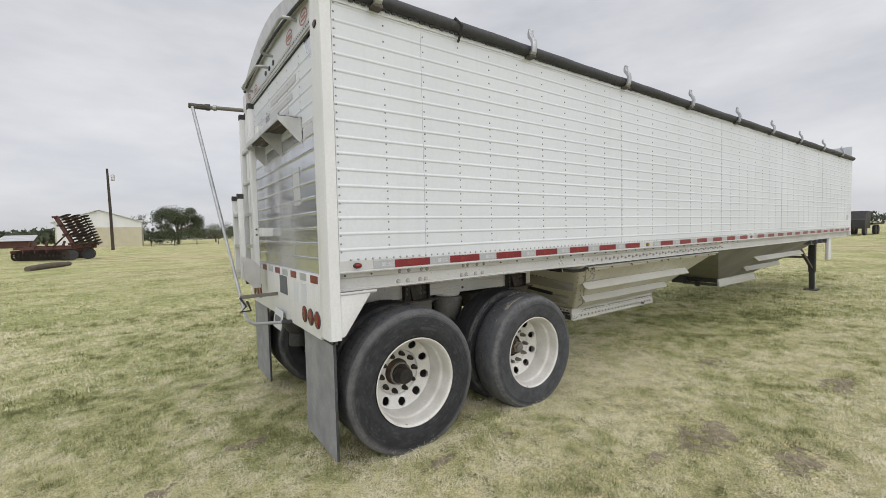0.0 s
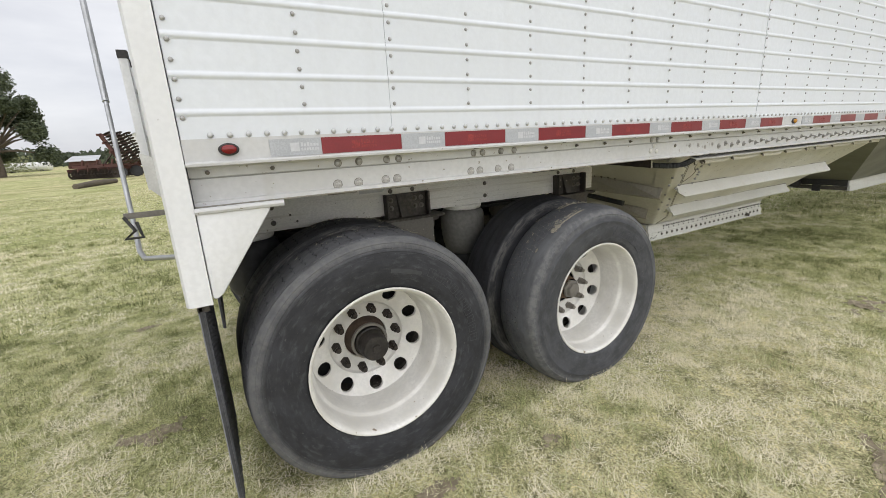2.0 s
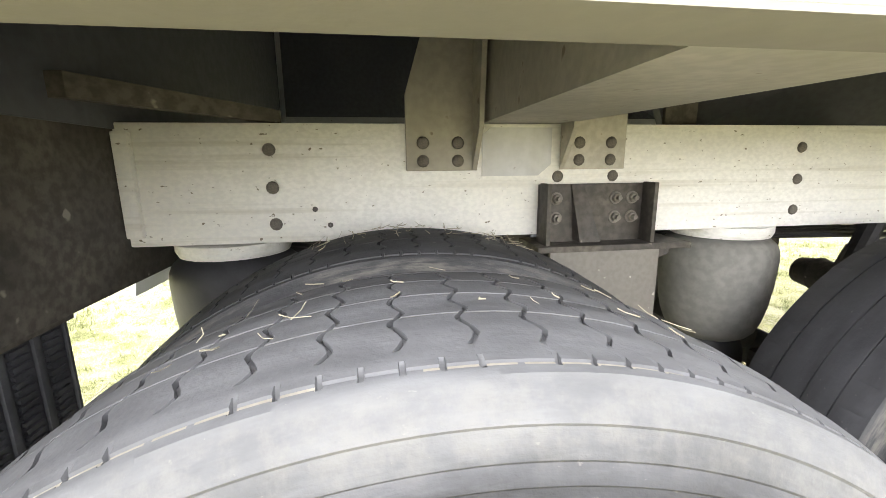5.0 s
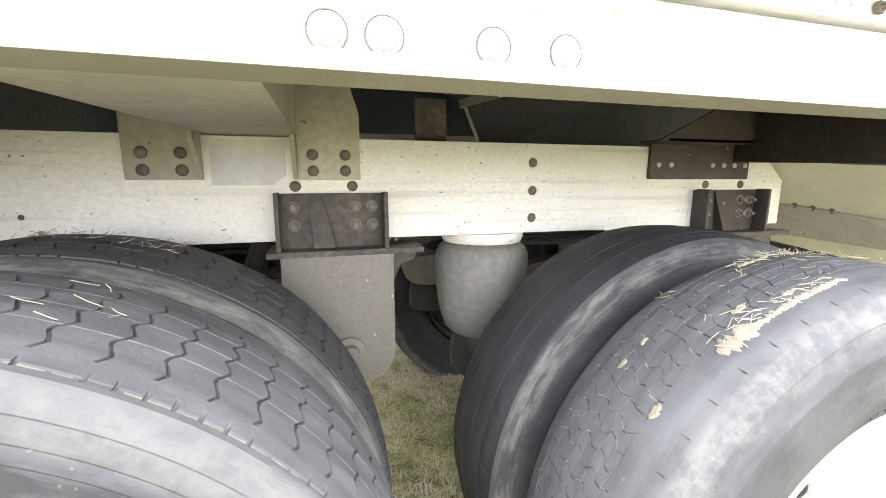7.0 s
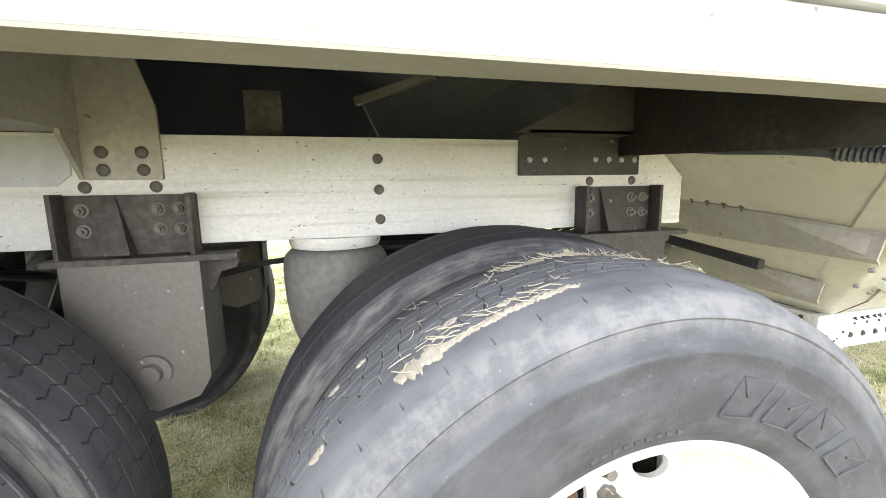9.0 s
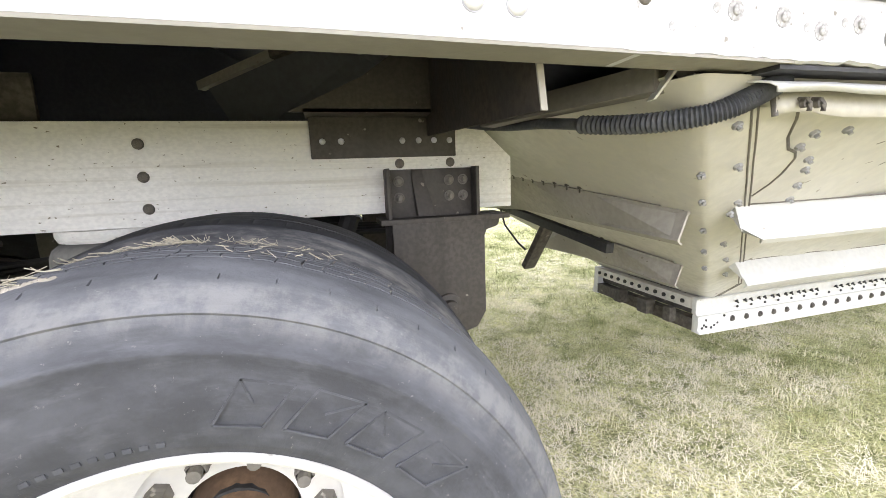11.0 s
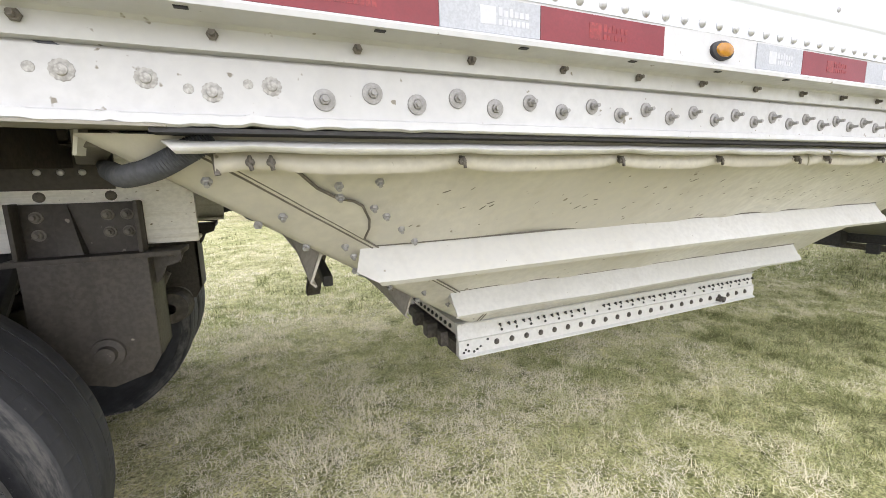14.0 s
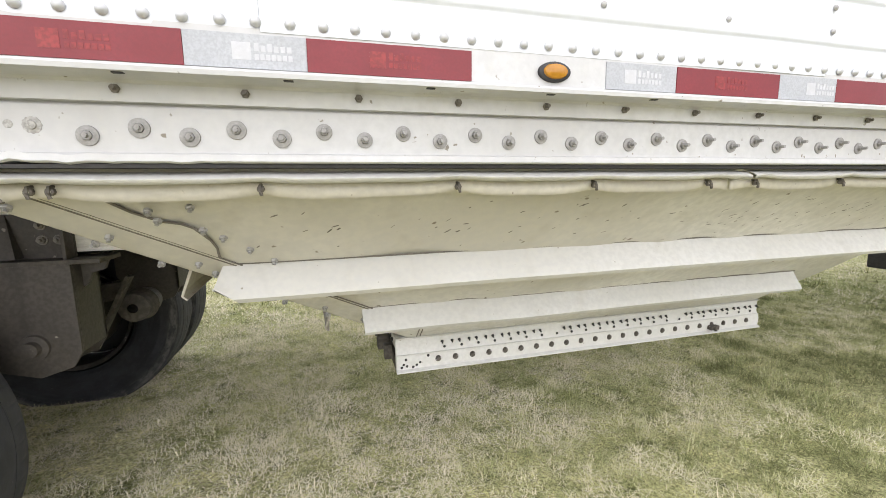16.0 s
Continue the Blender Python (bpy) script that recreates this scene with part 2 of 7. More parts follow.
def tyre_mat(name, side, tread, dust, shoulder, seed, grow=0.0, smear=20.0):
    """Rubber with scuffs that run round the tyre: a darker sidewall, a worn tread and a dusty shoulder between them."""
    m = bpy.data.materials.new(name)
    m.use_nodes = True
    nt = m.node_tree
    b = nt.nodes["Principled BSDF"]
    co = nt.nodes.new("ShaderNodeTexCoord")
    sep = nt.nodes.new("ShaderNodeSeparateXYZ")
    nt.links.new(co.outputs["Object"], sep.inputs[0])

    def calc(op, a, c=None):
        k = nt.nodes.new("ShaderNodeMath")
        k.operation = op
        for i, v in enumerate((a, c)):
            if v is None:
                continue
            if isinstance(v, (int, float)):
                k.inputs[i].default_value = v
            else:
                nt.links.new(v, k.inputs[i])
        return k.outputs[0]

    def step(v, lo, hi):
        r = nt.nodes.new("ShaderNodeMapRange")
        r.interpolation_type = "SMOOTHSTEP"
        r.inputs["From Min"].default_value, r.inputs["From Max"].default_value = lo, hi
        nt.links.new(v, r.inputs["Value"])
        return r.outputs["Result"]

    def blend(f, a, c):
        x = nt.nodes.new("ShaderNodeMix")
        x.data_type = "RGBA"
        nt.links.new(f, x.inputs["Factor"])
        for key, v in (("A", a), ("B", c)):
            if isinstance(v, tuple):
                x.inputs[key].default_value = (*v, 1)
            else:
                nt.links.new(v, x.inputs[key])
        return x.outputs["Result"]

    x, y, z = sep.outputs
    rad = calc("SQRT", calc("ADD", calc("MULTIPLY", x, x), calc("MULTIPLY", z, z)))
    across = calc("ADD", rad, y)

    def rings(round_scale, across_scale, detail, rough=0.6, shift=0.0):
        """Noise stretched round the tyre."""
        v = nt.nodes.new("ShaderNodeCombineXYZ")
        nt.links.new(calc("ADD", calc("MULTIPLY", calc("DIVIDE", x, rad), round_scale), shift), v.inputs[0])
        nt.links.new(calc("MULTIPLY", calc("DIVIDE", z, rad), round_scale), v.inputs[1])
        nt.links.new(calc("MULTIPLY", across, across_scale), v.inputs[2])
        n = nt.nodes.new("ShaderNodeTexNoise")
        n.inputs["Scale"].default_value, n.inputs["Detail"].default_value, n.inputs["Roughness"].default_value = 1.0, detail, rough
        nt.links.new(v.outputs[0], n.inputs["Vector"])
        return n.outputs["Fac"]

    cloud = rings(4.0, 16.0, 5.0, 0.65, seed)
    streak = rings(7.0, 62.0, 4.0, 0.62, seed + 3)
    speck = rings(60.0, 120.0, 3.0, 0.6, seed + 7)
    on_tread = step(rad, 0.436 + grow, 0.480 + grow)
    col = blend(step(cloud, 0.35, 0.68), tuple(c * 0.8 for c in side), tuple(c * 1.35 for c in side))
    top = blend(step(cloud, 0.30, 0.72), tuple(c * 0.80 for c in tread), tuple(c * 1.25 for c in tread))
    col = blend(on_tread, col, top)
    col = blend(calc("MULTIPLY", step(streak, 0.50, 0.72), 0.18), col, tuple(c * 1.7 for c in tread))
    band = calc("MULTIPLY", step(rad, 0.440 + grow, 0.474 + grow), calc("SUBTRACT", 1.0, step(rad, 0.490 + grow, 0.500 + grow)))
    dusty = calc("MULTIPLY", calc("MULTIPLY", band, step(calc("ADD", calc("MULTIPLY", cloud, 0.35), calc("MULTIPLY", rings(smear, 24.0 if smear > 10 else 60.0, 6.0, 0.72, seed + 17), 0.65)), 0.43, 0.60)), shoulder)
    col = blend(dusty, col, dust)
    col = blend(calc("MULTIPLY", step(speck, 0.68, 0.74), 0.45), col, dust)
    col = blend(calc("MULTIPLY", step(rings(15.0, 58.0, 5.0, 0.72, seed + 11), 0.66, 0.73), 0.5), col, tuple(c * 1.2 for c in dust))
    nt.links.new(col, b.inputs["Base Color"])
    b.inputs["Roughness"].default_value = 0.66
    b.inputs["Specular IOR Level"].default_value = 0.35
    bp = nt.nodes.new("ShaderNodeBump")
    bp.inputs["Distance"].default_value = 0.0012
    nt.links.new(calc("ADD", calc("MULTIPLY", streak, 0.6), calc("MULTIPLY", speck, 0.5)), bp.inputs["Height"])
    nt.links.new(bp.outputs["Normal"], b.inputs["Normal"])
    return m


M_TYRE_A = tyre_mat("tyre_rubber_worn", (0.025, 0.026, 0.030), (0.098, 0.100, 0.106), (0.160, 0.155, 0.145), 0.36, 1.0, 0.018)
# inner front tyre: the worn rubber made darker, shade held in its colour
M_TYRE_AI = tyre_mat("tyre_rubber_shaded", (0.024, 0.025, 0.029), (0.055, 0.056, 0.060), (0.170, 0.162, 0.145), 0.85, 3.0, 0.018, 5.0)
M_TYRE_B = tyre_mat("tyre_rubber_scuffed", (0.050, 0.052, 0.058), (0.092, 0.095, 0.102), (0.20, 0.195, 0.185), 0.42, 5.0, -0.004)
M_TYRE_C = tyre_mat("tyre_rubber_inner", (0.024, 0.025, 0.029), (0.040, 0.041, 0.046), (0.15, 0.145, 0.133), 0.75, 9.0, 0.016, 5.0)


# ---- mesh helpers ----
class Shape:
    """Collects vertices and faces of one mesh."""

    def __init__(self):
        self.v, self.f = [], []

    def add(self, verts, faces):
        n = len(self.v)
        self.v += [tuple(p) for p in verts]
        self.f += [tuple(i + n for i in f) for f in faces]
        return self

    def hexa(self, c):
        """Eight corners: four below, anticlockwise seen from above, then four above."""
        return self.add(c, [(3, 2, 1, 0), (4, 5, 6, 7), (0, 1, 5, 4), (1, 2, 6, 5), (2, 3, 7, 6), (3, 0, 4, 7)])

    def box(self, x0, x1, y0, y1, z0, z1):
        return self.hexa([(x0, y0, z0), (x1, y0, z0), (x1, y1, z0), (x0, y1, z0), (x0, y0, z1), (x1, y0, z1), (x1, y1, z1), (x0, y1, z1)])

    def beam(self, a, b, w, h, up=(0, 0, 1)):
        a, b = Vector(a), Vector(b)
        d = (b - a).normalized()
        s = d.cross(Vector(up)).normalized()
        u = s.cross(d)
        s, u = s * w / 2, u * h / 2
        return self.add([a - s - u, a + s - u, a + s + u, a - s + u, b - s - u, b + s - u, b + s + u, b - s + u],
                        [(0, 1, 2, 3), (7, 6, 5, 4), (0, 4, 5, 1), (1, 5, 6, 2), (2, 6, 7, 3), (3, 7, 4, 0)])

    def prism(self, poly, axis, a0, a1):
        """A flat outline pushed along one axis; poly gives the two other coordinates in x, y, z order."""
        def at(p, a):
            q = list(p)
            q.insert("xyz".index(axis), a)
            return tuple(q)
        n = len(poly)
        vs = [at(p, a0) for p in poly] + [at(p, a1) for p in poly]
        fs = [tuple(range(n))[::-1], tuple(range(n, 2 * n))] + [(i, (i + 1) % n, n + (i + 1) % n, n + i) for i in range(n)]
        return self.add(vs, fs)

    def tube(self, pts, r, n=10, cap=True):
        pts = [Vector(p) for p in pts]
        rs = r if isinstance(r, (list, tuple)) else [r] * len(pts)
        up = Vector((0, 0, 1)) if abs((pts[1] - pts[0]).normalized().z) < 0.9 else Vector((1, 0, 0))
        vs, fs = [], []
        for i, p in enumerate(pts):
            d = (pts[min(i + 1, len(pts) - 1)] - pts[max(i - 1, 0)]).normalized()
            s = d.cross(up).normalized()
            u = s.cross(d)
            for k in range(n):
                a = 2 * math.pi * k / n
                vs.append(p + (s * math.cos(a) + u * math.sin(a)) * rs[i])
        for i in range(len(pts) - 1):
            for k in range(n):
                fs.append((i * n + k, i * n + (k + 1) % n, (i + 1) * n + (k + 1) % n, (i + 1) * n + k))
        if cap:
            fs += [tuple(range(n))[::-1], tuple(range((len(pts) - 1) * n, len(pts) * n))]
        return self.add(vs, fs)

    def lathe(self, prof, n=48, axis="y", c=(0, 0, 0), close=False):
        """prof: (along the axis, radius)."""
        vs, fs = [], []
        for a, r in prof:
            for k in range(n):
                t = 2 * math.pi * k / n
                p = {"y": (r * math.cos(t), a, r * math.sin(t)), "z": (r * math.cos(t), r * math.sin(t), a), "x": (a, r * math.cos(t), r * math.sin(t))}[axis]
                vs.append((p[0] + c[0], p[1] + c[1], p[2] + c[2]))
        for i in range(len(prof) - 1):
            for k in range(n):
                q = (i * n + k, i * n + (k + 1) % n, (i + 1) * n + (k + 1) % n, (i + 1) * n + k)
                fs.append(q if axis == "y" else q[::-1])
        if close:
            fs += [tuple(range(n)), tuple(range((len(prof) - 1) * n, len(prof) * n))[::-1]]
        return self.add(vs, fs)

    def mesh(self, name, material, smooth=False, bevel=0.0, angle=35, weld=False):
        me = bpy.data.meshes.new(name)
        me.from_pydata(self.v, [], self.f)
        if bevel or weld or not smooth:
            bm = bmesh.new()
            bm.from_mesh(me)
            if weld:
                bmesh.ops.remove_doubles(bm, verts=bm.verts, dist=0.0004)
            bmesh.ops.recalc_face_normals(bm, faces=bm.faces)
            if bevel:
                sharp = [e for e in bm.edges if len(e.link_faces) == 2 and e.calc_face_angle(0) > radians(25)]
                bmesh.ops.bevel(bm, geom=sharp, offset=bevel, segments=2, affect="EDGES", profile=0.6)
            bm.to_mesh(me)
            bm.free()
        me.materials.append(material)
        if smooth or bevel:
            me.shade_smooth()
            me.set_sharp_from_angle(angle=radians(angle))
        me.update()
        return me


def thing(name, at, label, category, group="", kind=""):
    """An empty at a thing's base, to hold its parts."""
    ob = new(name)
    ob.location = at
    ob.empty_display_size = 0.2
    tagged(ob, label, category, group, kind)
    return ob


def origin(ob):
    p = Vector((0, 0, 0))
    while ob:
        p += ob.location + ob.matrix_parent_inverse.translation
        ob = ob.parent
    return p


def under(ob, parent):
    if parent:
        ob.parent = parent
        ob.matrix_parent_inverse = Matrix.Translation(-origin(parent))
    return ob


def part(name, shape, material, parent=None, label="", smooth=False, bevel=0.0, angle=35, kind=""):
    """One mesh object under a thing or a part, its vertices in the place's own metres."""
    me = shape if isinstance(shape, bpy.types.Mesh) else shape.mesh(name, material, smooth, bevel, angle)
    ob = under(new(name, me), parent)
    return tagged(ob, label, kind=kind) if label or kind else ob


def piece(name, me, at, parent, turn=None):
    """A small part that shares its mesh with others of its kind."""
    ob = new(name, me)
    ob.location = at
    if turn:
        ob.rotation_euler = turn
    return under(ob, parent)


def joined(name, me, places, material, parent, label="", kind="stuff"):
    """Many copies of a small mesh in one object."""
    base = np.array([v.co[:] for v in me.vertices])
    faces = [tuple(p.vertices) for p in me.polygons]
    vs, fs, n = [], [], len(base)
    for i, p in enumerate(places):
        vs.append(base + np.array(p))
        fs += [tuple(k + i * n for k in f) for f in faces]
    out = bpy.data.meshes.new(name)
    out.from_pydata(np.concatenate(vs).tolist(), [], fs)
    out.materials.append(material)
    out.shade_smooth()
    return tagged(under(new(name, out), parent), label, kind=kind)


def dome(r, h, n=10, rings=3):
    """A rivet head that looks to -y."""
    s = Shape()
    prof = [(-h * math.sin(math.pi / 2 * i / rings), r * math.cos(math.pi / 2 * i / rings)) for i in range(rings)]
    s.lathe(prof, n)
    k = len(s.v)
    s.v.append((0, -h, 0))
    s.f += [((rings - 1) * n + i, (rings - 1) * n + (i + 1) % n, k) for i in range(n)]
    return s


def hex_bolt(r, h, washer=0.0, stud=0.0):
    """A bolt head that looks to -y, on a washer, with a stud through it."""
    s = Shape()
    if washer:
        s.lathe([(0, washer), (-0.003, washer * 0.97), (-0.004, r)], 18)
    s.lathe([(-0.002, r), (-h * 0.85, r), (-h, r * 0.85), (-h, 0.0005)], 6)
    if stud:
        s.lathe([(-h, r * 0.5), (-h - stud, r * 0.5), (-h - stud, 0.0004)], 8)
    return s


def wave(x, y, z, s=1.0):
    return noise.noise(Vector((x * s, y * s, z * s)))


# ---- the grain trailer ----
LONG, WIDE, MID = 12.78, 2.42, 1.21
TOP, FLOOR = 3.02, 1.19
trailer = thing("grain_trailer", (6.4, MID, 0), "white aluminium hopper-bottom grain trailer parked on mown grass", "trailer")

# near side wall: backing, then one ribbed skin panel after another
side = part("side_wall", Shape().box(0.03, LONG, 0.008, 0.045, 1.385, TOP), M_WHITE, trailer, "white ribbed aluminium side with rows of rivets")
far_side = part("side_wall", Shape().box(0.03, LONG, WIDE - 0.045, WIDE, 1.33, TOP), M_WHITE, trailer)
RIBS = [1.464 + 0.0991 * k for k in range(16)]


def skin_panel(x0, x1, lift, seed):
    prof = [(0.0, 1.388), (0.0, 1.43)]
    for z in RIBS:
        prof += [(0.0, z - 0.022), (0.0, z - 0.013), (0.0, z - 0.010), (-0.0022, z - 0.0075), (-0.0042, z - 0.003), (-0.0042, z + 0.002), (-0.0020, z + 0.007), (0.0, z + 0.010), (0.0, z + 0.013), (0.0, z + 0.022), (0.0, z + 0.055)]
    prof = [p for p in prof if p[1] < TOP - 0.01] + [(0.0, TOP - 0.005)]
    nx = 14
    s = Shape()
    for i in range(nx + 1):
        x = x0 + (x1 - x0) * i / nx
        for y, z in prof:
            edge = min(1.0, min(i, nx - i) / 2)
            s.v.append((x, y + lift + edge * (0.0022 * wave(x + seed, 0, z, 2.4) + 0.0012 * wave(x, seed, z, 6)), z))
    n = len(prof)
    for i in range(nx):
        for k in range(n - 1):
            s.f.append((i * n + k, (i + 1) * n + k, (i + 1) * n + k + 1, i * n + k + 1))
    k = len(s.v)
    # turned-in edges give the sheet its thickness
    for i in (0, nx):
        for j in range(n):
            x, y, z = s.v[i * n + j]
            s.v.append((x, y + 0.006, z))
        for j in range(n - 1):
            a, b = (i * n + j, i * n + j + 1)
            s.f.append((a, b, k + j + 1, k + j) if i == 0 else (b, a, k + j, k + j + 1))
        k += n
    return s


SEAMS = [0.664 + 1.213 * k for k in range(11)]
edges = [0.032] + [x for x in SEAMS if x < LONG - 0.3] + [LONG]
for i in range(len(edges) - 1):
    part("skin_panel", skin_panel(edges[i] + 0.0004, edges[i + 1] - 0.0004, -0.0010 if i % 2 else 0.0010, i * 7.3), M_WHITE, side, smooth=True, angle=50)
rv_small = dome(0.0068, 0.0048, 8).mesh("rivet", M_BOLTW, True)
rv_big = dome(0.0088, 0.0070, 10).mesh("rivet", M_RIVET, True)
cols = [0.377 + 0.3025 * k for k in range(41)]
spots = [(x + 0.002 * wave(x, z, 0, 40), -0.002, z) for x in cols for z in [1.485 + 0.0505 * j for j in range(30)] if min(abs(z - r) for r in RIBS) > 0.012]
joined("rivets", rv_small, spots, M_BOLT, side, "columns of small steel rivets")
row = [0.105 + 0.0505 * k for k in range(250)]
for x in row:
    if x < 6.6:
        piece("rivet", rv_big, (x, -0.0015, 1.402 + 0.001 * wave(x, 0, 0, 30)), side)
joined("rivets", rv_big, [(x, -0.0015, 1.402) for x in row if x >= 6.6], M_RIVET, side)
joined("rivets", rv_small, [(0.046, -0.002, 1.45 + 0.05 * k) for k in range(31)], M_BOLT, side, "rivets along the corner post")

# bottom rail: one long extrusion with a ledge, a bolt strip, a web and a foot
RAIL = [(0.0, 1.393), (0.0, 1.330), (-0.010, 1.329), (-0.013, 1.325), (-0.012, 1.318), (0.038, 1.3165), (0.045, 1.312), (0.045, 1.2845), (0.062, 1.2835),
        (0.062, 1.2800), (0.055, 1.2790), (0.055, 1.207), (0.047, 1.204), (0.045, 1.193), (0.050, 1.190), (0.104, 1.190), (0.104, 1.198), (0.066, 1.199), (0.066, 1.393)]


def bottom_rail(mirror):
    s = Shape()
    xs = [0.03, 0.4, 0.9, 1.5, 2.0] + [2.30 + 0.012 * i for i in range(66)] + [3.1 + 0.35 * i for i in range(27)] + [LONG]
    xs = sorted(x for x in set(xs) if x <= LONG)
    n = len(RAIL)
    for x in xs:
        bent = max(0.0, 1 - abs(x - 2.66) / 0.42) if not mirror else 0
        for i, (y, z) in enumerate(RAIL):
            dz = dy = 0.0
            if 11 <= i <= 17 and not mirror:
                dz = 0.007 * min(1, max(0, (2.6 - x) / 0.6))
            if 12 <= i <= 17 and bent:
                dz += bent * (0.007 * wave(x, 3, 0, 9) + 0.008 * wave(x, 8, 0, 31) + 0.004 * wave(x, 4, 0, 70)) if i < 16 else 0
                dy = bent * 0.005 * wave(x, 12, 0, 17)
            s.v.append((x, (WIDE - y) if mirror else y + dy, z + dz))
    for i in range(len(xs) - 1):
        for k in range(n):
            s.f.append((i * n + k, (i + 1) * n + k, (i + 1) * n + (k + 1) % n, i * n + (k + 1) % n))
    s.f += [tuple(range(n)), tuple(range((len(xs) - 1) * n, len(xs) * n))[::-1]]
    return s


rail = part("bottom_rail", bottom_rail(False), M_RAIL, trailer, "white bottom rail with bolts and a chipped lower edge", True, angle=22)
far_rail = part("bottom_rail", bottom_rail(True), M_RAIL, trailer, "", True, angle=22)

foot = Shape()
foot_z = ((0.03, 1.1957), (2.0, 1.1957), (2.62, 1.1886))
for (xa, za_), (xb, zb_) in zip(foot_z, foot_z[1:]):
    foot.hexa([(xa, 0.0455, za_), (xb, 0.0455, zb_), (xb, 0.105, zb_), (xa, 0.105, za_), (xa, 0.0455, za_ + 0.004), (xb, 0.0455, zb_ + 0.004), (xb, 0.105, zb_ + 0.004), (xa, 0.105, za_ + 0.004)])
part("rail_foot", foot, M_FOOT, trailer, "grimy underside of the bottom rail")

# reflective tape on the rail's upper face
def tape(x0, x1, colour):
    s = Shape().box(x0, x1, -0.0022, 0.0, 1.3325, 1.3835)
    ob = part("tape", s, M_RED if colour == "red" else M_SILV, rail, "red reflective tape" if colour == "red" else "silver reflective tape")
    return ob


runs = [(0.415, 7, 0.258), (3.885, 6, 3.716), (6.86, 13, 6.70)]
for start, count, white in runs:
    tape(white, start - 0.002, "silver")
    for k in range(count):
        x = start + 0.4572 * k
        tape(x, x + 0.2794, "red")
        if k < count - 1:
            tape(x + 0.2804, x + 0.4562, "silver")
def word_bars(s, x, wide):
    """Two rows of letter-sized bars."""
    for k in range(6):
        a = x + wide * k / 6
        s.box(a, a + wide * 0.115, -0.0026, -0.0022, 1.3585, 1.371 if k in (0, 2) else 1.3675)
    for k in range(7):
        a = x + wide * k / 7
        s.box(a, a + wide * 0.105, -0.0026, -0.0022, 1.346, 1.3545)


# faint emblems printed on the nearest pieces of tape
for x in (0.29, 0.735, 1.19, 1.65, 2.105, 2.56, 3.02, 3.73, 4.22):
    s = Shape().box(x + 0.028, x + 0.055, -0.0026, -0.0022, 1.345, 1.371)
    word_bars(s, x + 0.060, 0.058)
    part("emblem", s, M_SILVL, rail, kind="stuff")
for x in (0.415, 0.872, 1.329, 1.787, 2.244, 2.701, 3.158, 3.885):
    s = Shape().box(x + 0.100, x + 0.127, -0.0026, -0.0022, 1.345, 1.371)
    word_bars(s, x + 0.132, 0.058)
    part("emblem", s, M_REDL, rail, kind="stuff")


def side_lamp(x, z, lens, w=0.036, h=0.018):
    deep = 1.0 if lens == M_LENSR else 0.6
    body = Shape()
    n = 20
    for y, k in ((0.0, 1.25), (-0.010, 1.22), (-0.014, 1.0)):
        for i in range(n):
            a = 2 * math.pi * i / n
            body.v.append((x + w * k * math.cos(a), y * deep, z + h * k * math.sin(a)))
    body.f = [(r * n + i, r * n + (i + 1) % n, (r + 1) * n + (i + 1) % n, (r + 1) * n + i) for r in range(2) for i in range(n)]
    body.f.append(tuple(range(2 * n, 3 * n)))
    lamp = part("marker_lamp", body, M_BLACK, trailer, "oval side marker lamp in a black rubber grommet", True)
    glass = Shape()
    for y, k in ((-0.013, 0.95), (-0.020, 0.85), (-0.024, 0.5), (-0.0255, 0.1)):
        for i in range(n):
            a = 2 * math.pi * i / n
            glass.v.append((x + w * k * math.cos(a), y * deep, z + h * k * math.sin(a)))
    glass.f = [(r * n + i, r * n + (i + 1) % n, (r + 1) * n + (i + 1) % n, (r + 1) * n + i) for r in range(3) for i in range(n)]
    glass.f.append(tuple(range(3 * n, 4 * n)))
    part("lens", glass, lens, lamp, "red lens" if lens == M_LENSR else "amber lens", True)


side_lamp(0.146, 1.361, M_LENSR, 0.0225, 0.0145)
side_lamp(3.602, 1.357, M_LENSA, 0.027, 0.015)
side_lamp(6.60, 1.357, M_LENSA, 0.027, 0.015)

# bolts of the rail
B_STUD = hex_bolt(0.0075, 0.009, 0.0145, 0.012).mesh("bolt", M_ZINC, True)
B_ROUND = Shape().lathe([(0.0, 0.0150), (-0.0014, 0.0146), (-0.0018, 0.0124), (-0.0050, 0.0105), (-0.0066, 0.0060), (-0.0069, 0.0004)], 18).mesh("bolt", M_GHOST, True)
B_UP = hex_bolt(0.0072, 0.007, 0.0, 0.008).mesh("bolt", M_BOLTD, True)
B_UPR = dome(0.0105, 0.009, 14, 4).mesh("bolt", M_BOLT, True)
B_RING = Shape().lathe([(0.0, 0.0135), (-0.0016, 0.0131), (-0.0018, 0.0108)], 18).mesh("washer", M_NUT, True)
# dark ring that draws the thin shadow round each lower bolt
B_RING_SHADE = Shape().lathe([(0.0, 0.0164), (-0.0012, 0.0162), (-0.0012, 0.0150)], 20).mesh("washer", M_BOLTD, True)
B_RINGX = Shape().lathe([(0.0, 0.0134), (-0.0010, 0.0131), (-0.0010, 0.0117)], 20).mesh("washer", M_BOLT, True)
ROSE = Shape()
